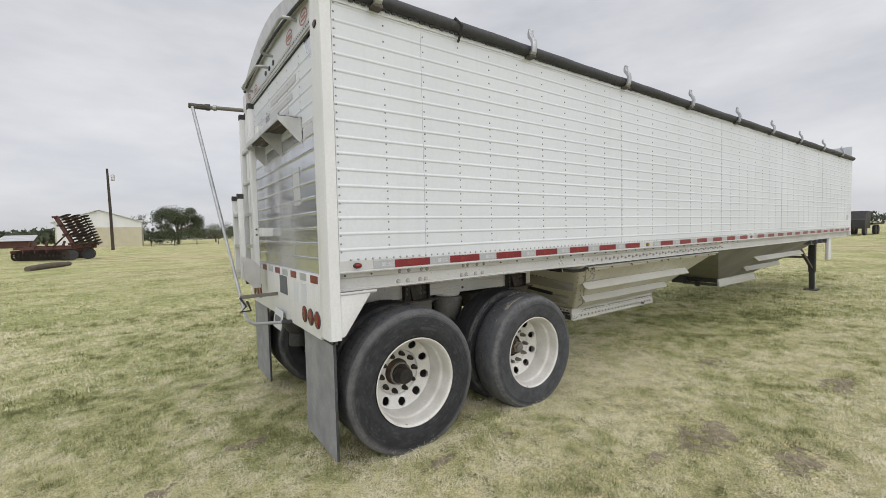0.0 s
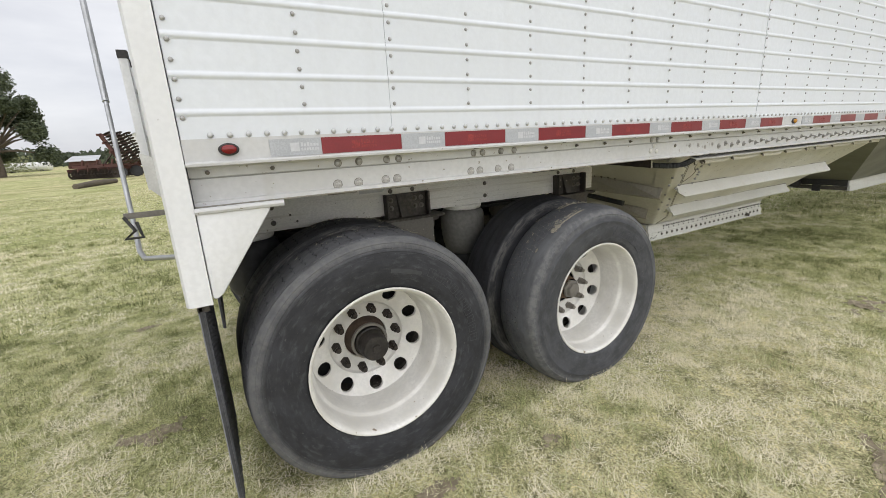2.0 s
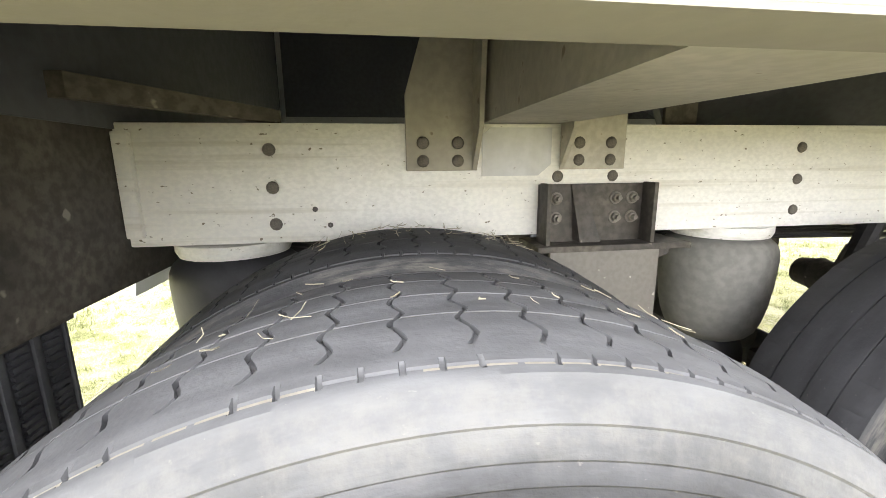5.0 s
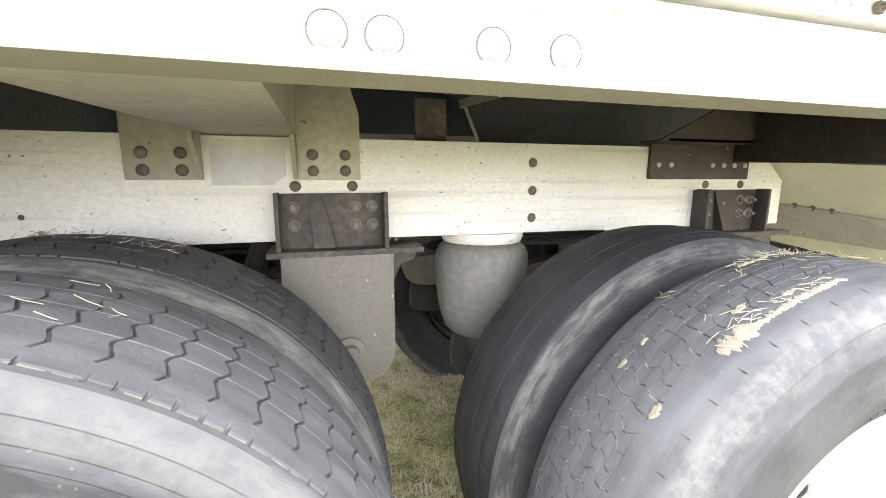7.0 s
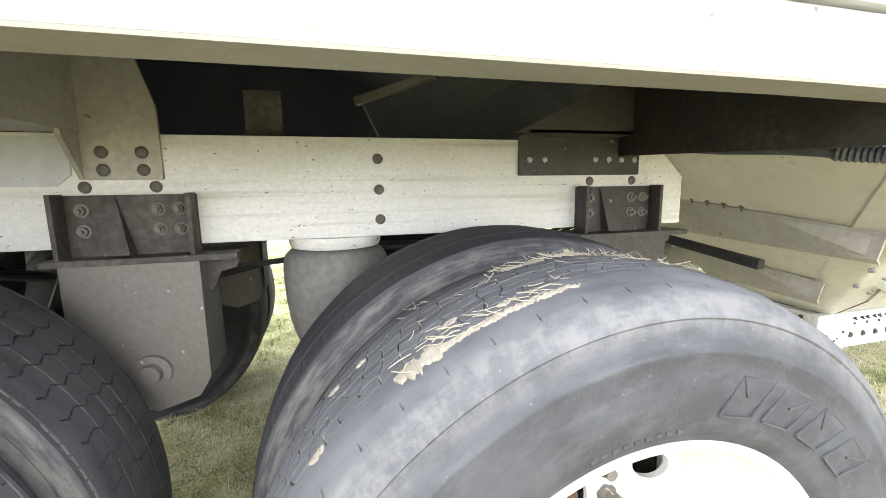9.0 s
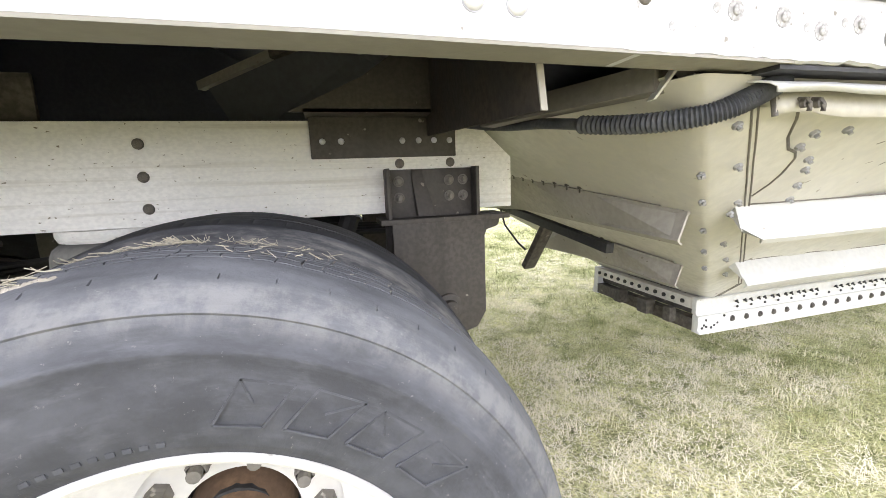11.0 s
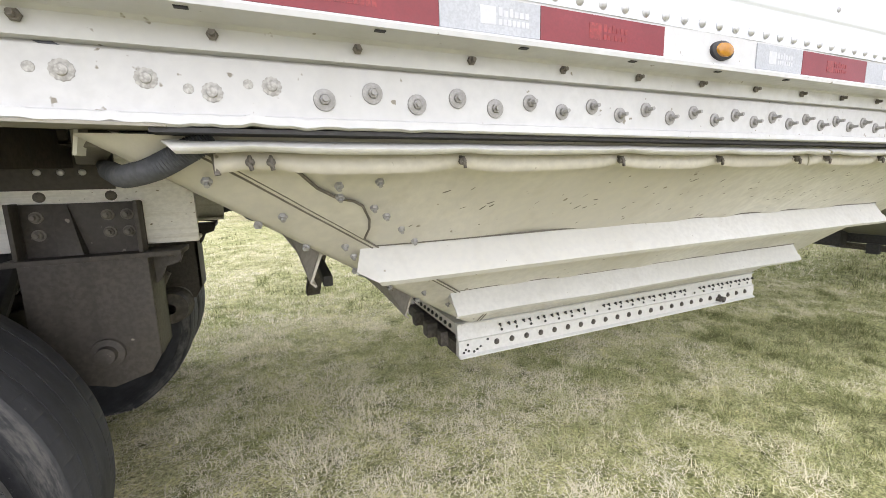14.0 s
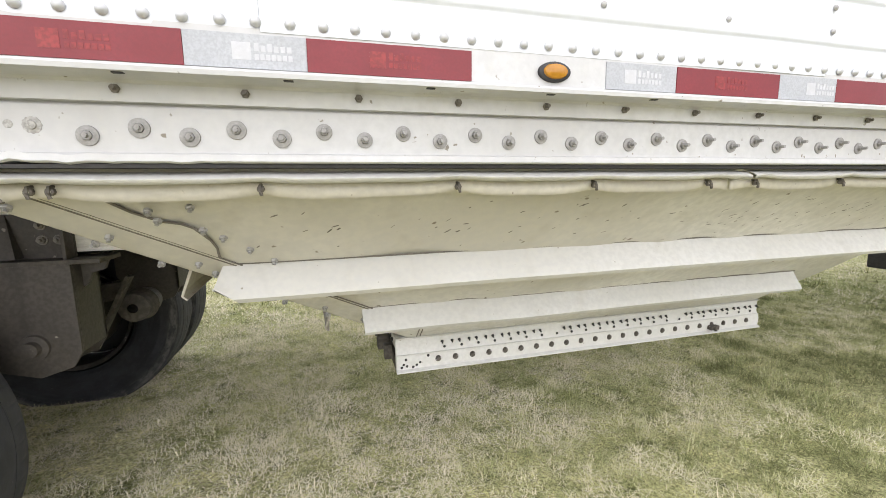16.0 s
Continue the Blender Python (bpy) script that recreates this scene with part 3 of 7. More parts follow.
for r, y in ((0.0128, 0.0), (0.0126, -0.0009), (0.0098, -0.0012), (0.0068, -0.0016), (0.0064, -0.0042), (0.0042, -0.0054), (0.0004, -0.0056)):
    k0 = len(ROSE.v)
    for i in range(48):
        a = 2 * math.pi * i / 48
        q = r * (1 + (0.045 * math.cos(12 * a) if r > 0.009 else 0))
        ROSE.v.append((q * math.cos(a), y, q * math.sin(a)))
    if k0:
        ROSE.f += [(k0 - 48 + i, k0 - 48 + (i + 1) % 48, k0 + (i + 1) % 48, k0 + i) for i in range(48)]
ROSE_ME = ROSE.mesh("bolt", M_GHOST, True)
B_WASH = hex_bolt(0.0080, 0.007, 0.0160, 0.005).mesh("bolt", M_ZINC, True)
for x, z in ((2.522, 1.2515), (2.604, 1.248), (2.676, 1.235), (2.750, 1.247)):
    piece("bolt", ROSE_ME, (x, 0.055, z), rail)
BIG_ME = Shape().lathe([(0.0, 0.0118), (-0.0014, 0.0115), (-0.0040, 0.0102), (-0.0060, 0.0076), (-0.0070, 0.0042), (-0.0073, 0.0004)], 20).mesh("bolt", M_BOLTW, True)
for x, z in ((2.192, 1.267), (2.167, 1.240), (2.218, 1.238)):
    piece("bolt", BIG_ME, (x, 0.055, z), rail)
    piece("washer", B_RINGX, (x, 0.055, z), rail)
piece("bolt", dome(0.010, 0.005, 12, 3).mesh("bolt", M_BOLTD, True), (2.383, 0.055, 1.258), rail)
MARK_ME = Shape().lathe([(0.0, 0.0065), (-0.0006, 0.006), (-0.0008, 0.0004)], 12).mesh("paint_chip", M_GHOST)
for x, z in ((2.492, 1.253), (2.649, 1.238), (2.720, 1.248), (2.426, 1.228)):
    piece("paint_chip", MARK_ME, (x, 0.055, z), rail)
for k in range(5, 46):
    x = 2.462 + 0.0716 * k
    piece("bolt", B_WASH if k < 10 else B_STUD, (x, 0.055, 1.2455 if k % 2 == 0 else 1.2325), rail)
for x in (0.473, 0.548, 0.651, 0.697, 1.024, 1.068, 1.161, 1.231):
    piece("bolt", B_ROUND, (x - 0.006, 0.055, 1.2255), rail)
    # the bolt's shadow, as a dark ring
    piece("washer", B_RING_SHADE, (x - 0.006, 0.055, 1.2255), rail)
for x in (0.473, 0.547, 0.651, 0.698, 1.027, 1.071, 1.164, 1.234, 2.155, 2.205):
    piece("bolt", B_UPR, (x, 0.045, 1.298), rail)
    piece("washer", B_RING, (x, 0.045, 1.298), rail)
for x in [0.080, 0.262] + [1.41 + 0.19 * k for k in range(4)] + [2.31, 2.493] + [2.684 + 0.1855 * k for k in range(20)]:
    piece("bolt", B_UP, (x, 0.045, 1.303 if x > 2.3 else 1.298), rail)
SLOT_ME = Shape().box(0, 0.015, -0.004, 0.004, 1.3160, 1.3176).mesh("drain_slot", M_BLACK)
for k in range(16):
    x = 0.30 + 0.235 * k
    piece("drain_slot", SLOT_ME, (x, 0, 0), rail)

# corner posts, gusset and the rear end
def post(y0, y1, mirror):
    s = Shape()
    out = [(-0.044, y0 + 0.02), (-0.036, y0 + 0.005), (-0.02, y0), (0.028, y0), (0.028, y0 + 0.03), (0.0, y0 + 0.03), (0.0, y1), (-0.044, y1)]
    if mirror:
        out = [(x, WIDE - y) for x, y in out][::-1]
    return s.prism(out, "z", 0.905, TOP + 0.02)


near_post = part("corner_post", post(-0.004, 0.165, False), M_POST, trailer, "white rounded rear corner post", True, angle=30)
far_post = part("corner_post", post(-0.004, 0.165, True), M_POST, trailer, "", True, angle=30)
for flip in (False, True):
    pts = [(0.029, 1.186), (0.238, 1.186), (0.230, 1.168), (0.062, 0.930), (0.045, 0.918), (0.029, 0.918)]
    s = Shape()
    ya, yb = (0.0, 0.040) if not flip else (WIDE - 0.040, WIDE)
    s.prism(pts, "y", ya, yb)
    part("gusset", s, M_POST, trailer, "white triangular gusset under the rail" if not flip else "", bevel=0.012)
    s = Shape().tube([(0.028, ya if not flip else yb, 1.190), (0.275, ya if not flip else yb, 1.190)], 0.010, 8)
    part("weld_bead", s, M_RAIL, trailer, "", True)

# rear wall: sill below, ribbed polished sheets, white sheets above, arched head
rear = part("rear_wall", Shape().box(-0.012, 0.025, 0.165, WIDE - 0.165, 1.30, 3.0), M_POL, trailer, "polished stainless rear wall with horizontal ribs")


def rear_sheet(z0, z1, material, name):
    s = Shape()
    prof = [(-0.013, z0)]
    for k in range(18):
        z = 1.40 + 0.103 * k
        if z0 + 0.02 < z < z1 - 0.02:
            prof += [(-0.013, z - 0.014), (-0.013, z - 0.010), (-0.0155, z - 0.007), (-0.0175, z), (-0.0155, z + 0.006), (-0.013, z + 0.009), (-0.013, z + 0.013)]
    prof.append((-0.013, z1))
    ny = 20
    for i in range(ny + 1):
        y = 0.166 + (WIDE - 0.332) * i / ny
        for x, z in prof:
            s.v.append((x + 0.003 * wave(y, z, 4, 3.0), y, z))
    n = len(prof)
    s.f = [((i + 1) * n + k, i * n + k, i * n + k + 1, (i + 1) * n + k + 1) for i in range(ny) for k in range(n - 1)]
    return part(name, s, material, rear, "", True, angle=50)


rear_sheet(1.305, 2.30, M_POL, "polished_sheet")
rear_sheet(2.304, 2.86, M_WHITE, "white_sheet")
r_dot = dome(0.006, 0.004, 6, 2).mesh("rivet", M_BOLT, True)
turned = Shape()
turned.v = [(v.co.y, -v.co.x, v.co.z) for v in r_dot.vertices]
turned.f = [tuple(p.vertices) for p in r_dot.polygons]
r_rear = turned.mesh("rivet", M_BOLT, True)
joined("rivets", r_rear, [(-0.018, y, 1.34 + 0.052 * k) for y in (0.20, 0.50, 0.80, 1.10, 1.40, 1.70, 2.0, 2.2) for k in range(29)], M_BOLT, rear)
head = Shape()
n = 24
arch = [(0.165 + (WIDE - 0.33) * i / n, 3.045 + 0.085 * math.sin(math.pi * i / n) ** 0.8) for i in range(n + 1)]
crest = [(0.120 + (WIDE - 0.24) * i / n, 3.052 + 0.250 * math.sin(math.pi * i / n) ** 0.95) for i in range(n + 1)]
head.prism([(0.165, 2.86)] + arch + [(WIDE - 0.165, 2.86)], "x", -0.016, 0.03)
part("rear_head", head, M_WHITE, trailer, "arched white head of the rear wall")
cap = Shape()
for (ya, za), (yd, zd) in zip(arch, crest):
    cap.v += [(-0.050, ya, za), (0.03, ya, za), (0.03, yd, zd + 0.004), (-0.060, yd, zd + 0.004)]
cap.f = [(4 * i + k, 4 * i + (k + 1) % 4, 4 * i + 4 + (k + 1) % 4, 4 * i + 4 + k) for i in range(n) for k in range(4)]
cap.f += [(3, 2, 1, 0), (4 * n, 4 * n + 1, 4 * n + 2, 4 * n + 3)]
part("end_cap", cap, M_STEP, trailer, "grey aluminium end cap of the roll tarp", True, angle=20)
rim = Shape().tube([(-0.052, y, z - 0.004) for y, z in arch], 0.011, 8)
part("head_trim", rim, M_TARP, trailer, "black trim along the arched head", True)
part("head_rail", Shape().box(-0.024, -0.012, 0.166, WIDE - 0.166, 2.856, 2.867), M_BLACK, trailer)
strip_h = part("riveted_strip", Shape().box(-0.024, -0.016, 0.166, WIDE - 0.166, 2.890, 2.940), M_STEP, trailer, "riveted strip below the arched head")
joined("rivets", r_rear, [(-0.025, 0.20 + 0.034 * k, 2.915) for k in range(60)], M_BOLTD, strip_h)
for y, z in ((0.865, 3.045), (1.70, 2.995)):
    s = Shape().tube([(-0.012, y - 0.345, z), (-0.07, y - 0.345, z + 0.004), (-0.105, y - 0.33, z + 0.006), (-0.115, y - 0.30, z + 0.006), (-0.115, y + 0.30, z + 0.006), (-0.105, y + 0.33, z + 0.006), (-0.07, y + 0.345, z + 0.004), (-0.012, y + 0.345, z)], 0.012, 8)
    part("grab_handle", s, M_GALV, trailer, "bent steel grab handle", True)


def round_lamp(y, z, r, lens, name, x=-0.046, sy=1.0):
    s = Shape().lathe([(0, r * 1.18), (-0.004, r * 1.16), (-0.005, r)], 20, "y")
    s.v = [(x + b, y + a * sy, z + c) for a, b, c in s.v]
    lamp = part(name, s, M_BLACK, trailer, "round red lamp in a black grommet", True)
    s = Shape().lathe([(-0.004, r), (-0.007, r * 0.9), (-0.008, r * 0.4), (-0.0082, 0.001)], 20, "y")
    s.v = [(x + b, y + a * sy, z + c) for a, b, c in s.v]
    part("lens", s, lens, lamp, "", True)


for y in (0.22, 0.355, 0.49, WIDE - 0.22, WIDE - 0.355, WIDE - 0.49):
    round_lamp(y, 1.005, 0.050, M_LENSR, "tail_lamp", -0.047)
for y in (1.19, 1.325, 1.46, 0.07, WIDE - 0.07):
    round_lamp(y, 2.985 if 0.1 < y < 2.3 else 2.83, 0.018, M_LENSD, "clearance_lamp", -0.018 if 0.1 < y < 2.3 else -0.046, 1.4)
for y, z in ((0.365, 3.005), (0.71, 3.005), (1.903, 2.965), (2.198, 2.960)):
    s = Shape()
    for q, k in ((1.0, 1.0), (0.80, 0.76)):
        s.v += [(-0.0185, y + 0.085 * q * math.cos(2 * math.pi * i / 28), z + 0.052 * k * math.sin(2 * math.pi * i / 28)) for i in range(28)]
    s.f = [(i, (i + 1) % 28, 28 + (i + 1) % 28, 28 + i) for i in range(28)]
    s.box(-0.0185, -0.0165, y - 0.045, y + 0.045, z + 0.006, z + 0.018).box(-0.0185, -0.0165, y - 0.05, y + 0.05, z - 0.018, z - 0.004)
    part("emblem", s, M_FADE, trailer, "faded red oval emblem on the head")
sill = part("rear_sill", Shape().box(-0.046, 0.02, 0.166, WIDE - 0.166, 0.885, 1.298), M_POST, trailer, "white rear sill with lamps and tape", bevel=0.006)
for k in range(9):
    y = 0.19 + 0.24 * k
    part("tape", Shape().box(-0.049, -0.046, y, y + 0.145, 1.243, 1.293), M_RED if k % 2 == 0 else M_SILV, sill)
part("emblem_plate", Shape().box(-0.050, -0.046, 0.93, 1.15, 1.09, 1.235), M_SIGN, sill, "dark blue-grey emblem plate")
part("paper_plate", Shape().box(-0.049, -0.046, 0.62, 0.74, 1.07, 1.22), M_WHITE, sill)
part("paper_plate", Shape().box(-0.049, -0.046, 0.43, 0.55, 1.08, 1.22), M_WHITE, sill)
plate = part("number_plate", Shape().hexa([(-0.10, 0.98, 0.80), (-0.095, 1.25, 0.80), (-0.09, 1.25, 0.80), (-0.095, 0.98, 0.80), (-0.075, 0.98, 0.95), (-0.07, 1.25, 0.95), (-0.065, 1.25, 0.95), (-0.07, 0.98, 0.95)]), M_WHITE, trailer, "white number plate on the sill")
part("plate_bar", Shape().hexa([(-0.094, 1.02, 0.85), (-0.090, 1.21, 0.85), (-0.0885, 1.21, 0.85), (-0.0925, 1.02, 0.85), (-0.086, 1.02, 0.90), (-0.082, 1.21, 0.90), (-0.0805, 1.21, 0.90), (-0.0845, 1.02, 0.90)]), M_SIGN, plate)
qr = Shape().box(-0.0165, -0.0145, 0.60, 0.76, 1.78, 2.05)
part("sticker", qr, M_SILVL, rear, "pale sticker on the polished sheet")
for k in range(3):
    part("faded_bar", Shape().box(-0.0165, -0.0145, 0.60 + 0.1 * k, 1.35 + 0.05 * k, 2.66 - 0.10 * k, 2.71 - 0.10 * k), M_SILVL, rear)

# step shelf on the rear wall: a plate with rows of slots on three brackets
SY0, SY1, SZ = 0.50, 1.62, 2.372
step = part("step_shelf", Shape().box(-0.178, -0.170, SY0, SY1, SZ - 0.030, SZ + 0.012), M_STEP, trailer, "slotted aluminium step shelf with triangular brackets", bevel=0.002)
for k in range(5):
    x = -0.170 + 0.0385 * k - (0.004 if k == 4 else 0)
    part("tread_strip", Shape().box(x, x + 0.014, SY0, SY1, SZ, SZ + 0.006), M_STEEL, step)
bars = Shape()
for k in range(4):
    for j in range(29):
        y = SY0 + 0.038 * j + 0.012 * (k % 2)
        bars.box(-0.156 + 0.0385 * k, -0.1315 + 0.0385 * k, y, y + 0.020, SZ, SZ + 0.005)
part("slotted_webs", bars, M_STEEL, step, "", kind="stuff")
for y in (SY0, 1.04, SY1 - 0.006):
    part("bracket", Shape().prism([(-0.170, SZ), (-0.170, SZ - 0.03), (-0.016, 2.19), (-0.016, SZ + 0.012), (-0.10, SZ + 0.012)], "y", y, y + 0.006), M_STEP, step)

# ladder behind the far half of the rear wall
ladder = part("ladder", Shape().box(-0.150, -0.105, 1.60, 1.665, 1.12, 2.70), M_POST, trailer, "white folding steel ladder with black end caps", bevel=0.006)
part("upright", Shape().box(-0.150, -0.105, 2.02, 2.085, 1.12, 2.70), M_POST, ladder, bevel=0.006)
part("upright", Shape().box(-0.254, -0.210, 1.67, 1.72, 1.16, 1.90), M_POST, ladder, bevel=0.006)
part("upright", Shape().box(-0.254, -0.210, 1.96, 2.01, 1.16, 1.90), M_POST, ladder, bevel=0.006)
for y in (1.67, 1.96):
    part("end_cap", Shape().box(-0.257, -0.207, y - 0.003, y + 0.053, 1.90, 1.943), M_BLACK, ladder)
for y in (1.60, 2.02):
    part("end_cap", Shape().box(-0.153, -0.102, y - 0.003, y + 0.068, 2.70, 2.745), M_BLACK, ladder)
    part("foot_cap", Shape().box(-0.153, -0.102, y - 0.003, y + 0.068, 1.085, 1.12), M_BLACK, ladder)
for z in (1.45, 1.75, 2.05, 2.35):
    part("rung", Shape().box(-0.145, -0.110, 1.665, 2.02, z, z + 0.03), M_STEP, ladder, bevel=0.004)
for z in (1.22, 1.46, 1.74):
    part("rung", Shape().box(-0.255, -0.225, 1.72, 1.96, z, z + 0.03), M_STEP, ladder, bevel=0.004)
part("hinge_plate", Shape().prism([(-0.245, 1.18), (-0.165, 1.09), (-0.108, 1.09), (-0.108, 1.28), (-0.16, 1.34), (-0.252, 1.38)], "y", 1.588, 1.600), M_STEP, ladder)
for x, z in ((-0.125, 1.62), (-0.125, 1.57), (-0.235, 1.36), (-0.235, 1.30)):
    part("pin", Shape().lathe([(1.598, 0.010), (1.590, 0.009), (1.589, 0.0005)], 8, "y", (x, 0, z)), M_BOLTD, ladder)
for z in (1.555, 2.45):
    part("stand_off", Shape().box(-0.105, -0.012, 1.47, 1.665, z, z + 0.075), M_POST, ladder, bevel=0.004)

# tarp crank behind the rear wall
crank = part("tarp_crank", Shape().tube([(-0.49, 2.70, 2.95), (-0.43, 2.24, 2.30), (-0.375, 1.80, 1.68)], 0.0175, 12), M_GALV, trailer, "galvanised tarp crank with a bent handle", True)
part("inner_tube", Shape().tube([(-0.375, 1.80, 1.68), (-0.325, 1.40, 1.12), (-0.310, 1.28, 0.95), (-0.300, 1.20, 0.885), (-0.27, 1.10, 0.862), (-0.10, 0.90, 0.885)], 0.0125, 12), M_GALV, crank, "", True)
part("crank_joint", Shape().tube([(-0.52, 2.71, 2.955), (-0.44, 2.69, 2.95), (-0.36, 2.66, 2.945)], 0.028, 10), M_STEEL, crank, "", True)
part("crank_shaft", Shape().tube([(-0.44, 2.69, 2.95), (0.05, 2.52, 2.93)], 0.020, 10), M_HANGER, crank, "", True)
part("clamp", Shape().tube([(-0.37, 2.665, 2.947), (-0.33, 2.652, 2.946)], 0.034, 10), M_STEEL, crank, "", True)
part("clamp", Shape().tube([(-0.30, 2.640, 2.944), (-0.27, 2.63, 2.943)], 0.030, 10), M_GALV, crank, "", True)
part("grip", Shape().tube([(-0.10, 0.90, 0.885), (-0.03, 0.83, 0.89)], 0.019, 10), M_BLACK, crank, "", True)
part("crank_rest", Shape().box(-0.34, -0.046, 1.25, 1.255, 1.050, 1.080), M_HANGER, trailer, "flat bar that holds the crank", bevel=0.001)
part("crank_strap", Shape().tube([(-0.34, 1.25, 1.06), (-0.30, 1.22, 0.99), (-0.345, 1.20, 0.955), (-0.27, 1.20, 0.955), (-0.29, 1.24, 1.03)], 0.009, 8), M_BLACK, trailer, "black rubber strap on the crank", True)

# mud flaps
def mud_flap(y0, y1, ribs):
    x = -0.016
    s = Shape().hexa([(x, y0, 0.13), (x + 0.010, y0, 0.13), (x + 0.010, y1, 0.13), (x, y1, 0.13), (x, y0, 0.90), (x + 0.010, y0, 0.90), (x + 0.010, y1, 0.90), (x, y1, 0.90)])
    flap = part("mud_flap", s, M_FLAP, trailer, "black ribbed rubber mud flap" if ribs else "weathered grey mud flap")
    part("weathered_back", Shape().box(x - 0.0035, x - 0.0005, y0 + 0.004, y1 - 0.004, 0.134, 0.872), M_FLAPG, flap, "pale weathered back of the flap")
    if ribs:
        n = 9
        w = (y1 - y0) / n
        for k in range(n + 1):
            y = y0 + k * w
            part("rib", Shape().box(x + 0.010, x + 0.017, max(y - 0.007, y0), min(y + 0.007, y1), 0.13, 0.90), M_FLAP, flap, bevel=0.003)
        bars = Shape()
        for k in range(n):
            for j in range(54):
                z = 0.22 + 0.0125 * j
                bars.box(x + 0.010, x + 0.016, y0 + k * w + 0.016, y0 + (k + 1) * w - 0.016, z, z + 0.006)
        part("louvres", bars, M_FLAP, flap, "fine dark louvres", kind="stuff")
    part("hanger_bar", Shape().box(x - 0.004, x + 0.030, y0, y1, 0.875, 0.925), M_STEEL, trailer, bevel=0.003)


mud_flap(0.030, 0.615, True)
mud_flap(WIDE - 0.615, WIDE - 0.030, True)
for y in (0.16, WIDE - 0.166):
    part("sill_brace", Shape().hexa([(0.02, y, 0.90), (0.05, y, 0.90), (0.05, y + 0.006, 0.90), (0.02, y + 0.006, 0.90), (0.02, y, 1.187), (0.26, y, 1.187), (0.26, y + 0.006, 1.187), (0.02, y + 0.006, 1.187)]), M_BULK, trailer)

# top: rail, rolled tarp, latch hooks, arched tarp
part("top_rail", Shape().prism([(-0.012, 2.955), (-0.012, 3.02), (0.0, 3.035), (0.06, 3.035), (0.06, 2.955)], "x", 0.03, LONG), M_WHITE, trailer, "", bevel=0.004)
tarp = Shape()
nx, ny = 60, 14
for i in range(nx + 1):
    x = 0.0 + (LONG + 0.02) * i / nx
    for k in range(ny + 1):
        y = 0.01 + (WIDE - 0.02) * k / ny
        sag = 0.025 * (0.5 - 0.5 * math.cos(2 * math.pi * x / 1.41)) * math.sin(math.pi * k / ny)
        tarp.v.append((x, y, 3.035 + 0.245 * math.sin(math.pi * k / ny) ** 0.8 - sag))
tarp.f = [(i * (ny + 1) + k, (i + 1) * (ny + 1) + k, (i + 1) * (ny + 1) + k + 1, i * (ny + 1) + k + 1) for i in range(nx) for k in range(ny)]
part("tarp", tarp, M_TARP, trailer, "black roll-over tarp over arched bows", True)
roll = Shape()
pts = [(0.03 + (LONG - 0.02) * i / 90, -0.022 + 0.003 * wave(i, 0, 0, 0.9), 3.028 + 0.006 * wave(i, 5, 0, 0.5)) for i in range(91)]
roll.tube(pts, [0.044 + 0.004 * wave(i, 9, 0, 0.7) for i in range(91)], 12)
part("tarp_roll", roll, M_TARP, trailer, "black rolled tarp edge along the top", True)
# black hem with ragged teeth that draw the roll's jagged shadow
flapline = Shape()
for i in range(300):
    x = 0.05 + i * 0.0424
    d = 0.014 + 0.010 * abs(wave(i, 2, 0, 3.7))
    flapline.box(x, x + 0.030, -0.030, -0.018, 2.995 - d, 3.005)
part("tarp_hem_shadow", flapline, M_TARP, trailer, "", kind="stuff")


def hook(x):
    s = Shape()
    out = [(-0.045, 2.985), (-0.072, 3.02), (-0.075, 3.07), (-0.058, 3.10), (-0.040, 3.125), (-0.038, 3.16), (-0.052, 3.195), (-0.062, 3.19), (-0.058, 3.165), (-0.066, 3.135), (-0.090, 3.105), (-0.098, 3.06), (-0.090, 3.00), (-0.060, 2.965)]
    s.prism(out, "x", x - 0.026, x + 0.026)
    h = part("tarp_hook", s, M_GALV, trailer, "bent steel tarp stop", bevel=0.003)
    part("clamp", Shape().box(x - 0.035, x + 0.035, -0.078, -0.012, 2.965, 2.985), M_STEEL, h, bevel=0.003)


for x in (0.31, 1.706, 3.10, 4.494, 5.888, 7.26, 8.67, 10.12, 11.55):
    hook(x)
strap = Shape().tube([(0.925, -0.05, 3.075), (0.975, -0.072, 3.03), (0.977, -0.05, 2.98), (0.977, -0.016, 2.93)], 0.010, 6)
part("tarp_strap", strap, M_BLACK, trailer, "short black tarp strap", True)
part("front_wall", Shape().box(LONG, LONG + 0.04, 0, WIDE, 1.19, TOP + 0.3), M_WHITE, trailer)
part("front_lamp_box", Shape().box(12.40, 12.52, -0.006, 0.0, 1.58, 1.70), M_SILV, trailer)


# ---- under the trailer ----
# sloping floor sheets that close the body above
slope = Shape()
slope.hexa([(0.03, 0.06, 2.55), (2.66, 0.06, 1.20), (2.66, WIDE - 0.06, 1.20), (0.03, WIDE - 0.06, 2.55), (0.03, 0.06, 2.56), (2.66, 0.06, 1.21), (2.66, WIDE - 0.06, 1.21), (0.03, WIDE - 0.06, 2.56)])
part("slope_sheet", slope, M_SKIN, trailer, "sloping floor sheet above the axles, shade put in its colour")
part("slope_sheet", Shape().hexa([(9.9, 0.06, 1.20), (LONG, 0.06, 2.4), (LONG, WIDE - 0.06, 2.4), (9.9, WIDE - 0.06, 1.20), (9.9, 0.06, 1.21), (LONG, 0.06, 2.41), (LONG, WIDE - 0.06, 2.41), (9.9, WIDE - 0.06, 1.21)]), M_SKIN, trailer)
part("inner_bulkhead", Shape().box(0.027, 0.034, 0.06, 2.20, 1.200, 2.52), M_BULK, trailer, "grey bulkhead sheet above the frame")
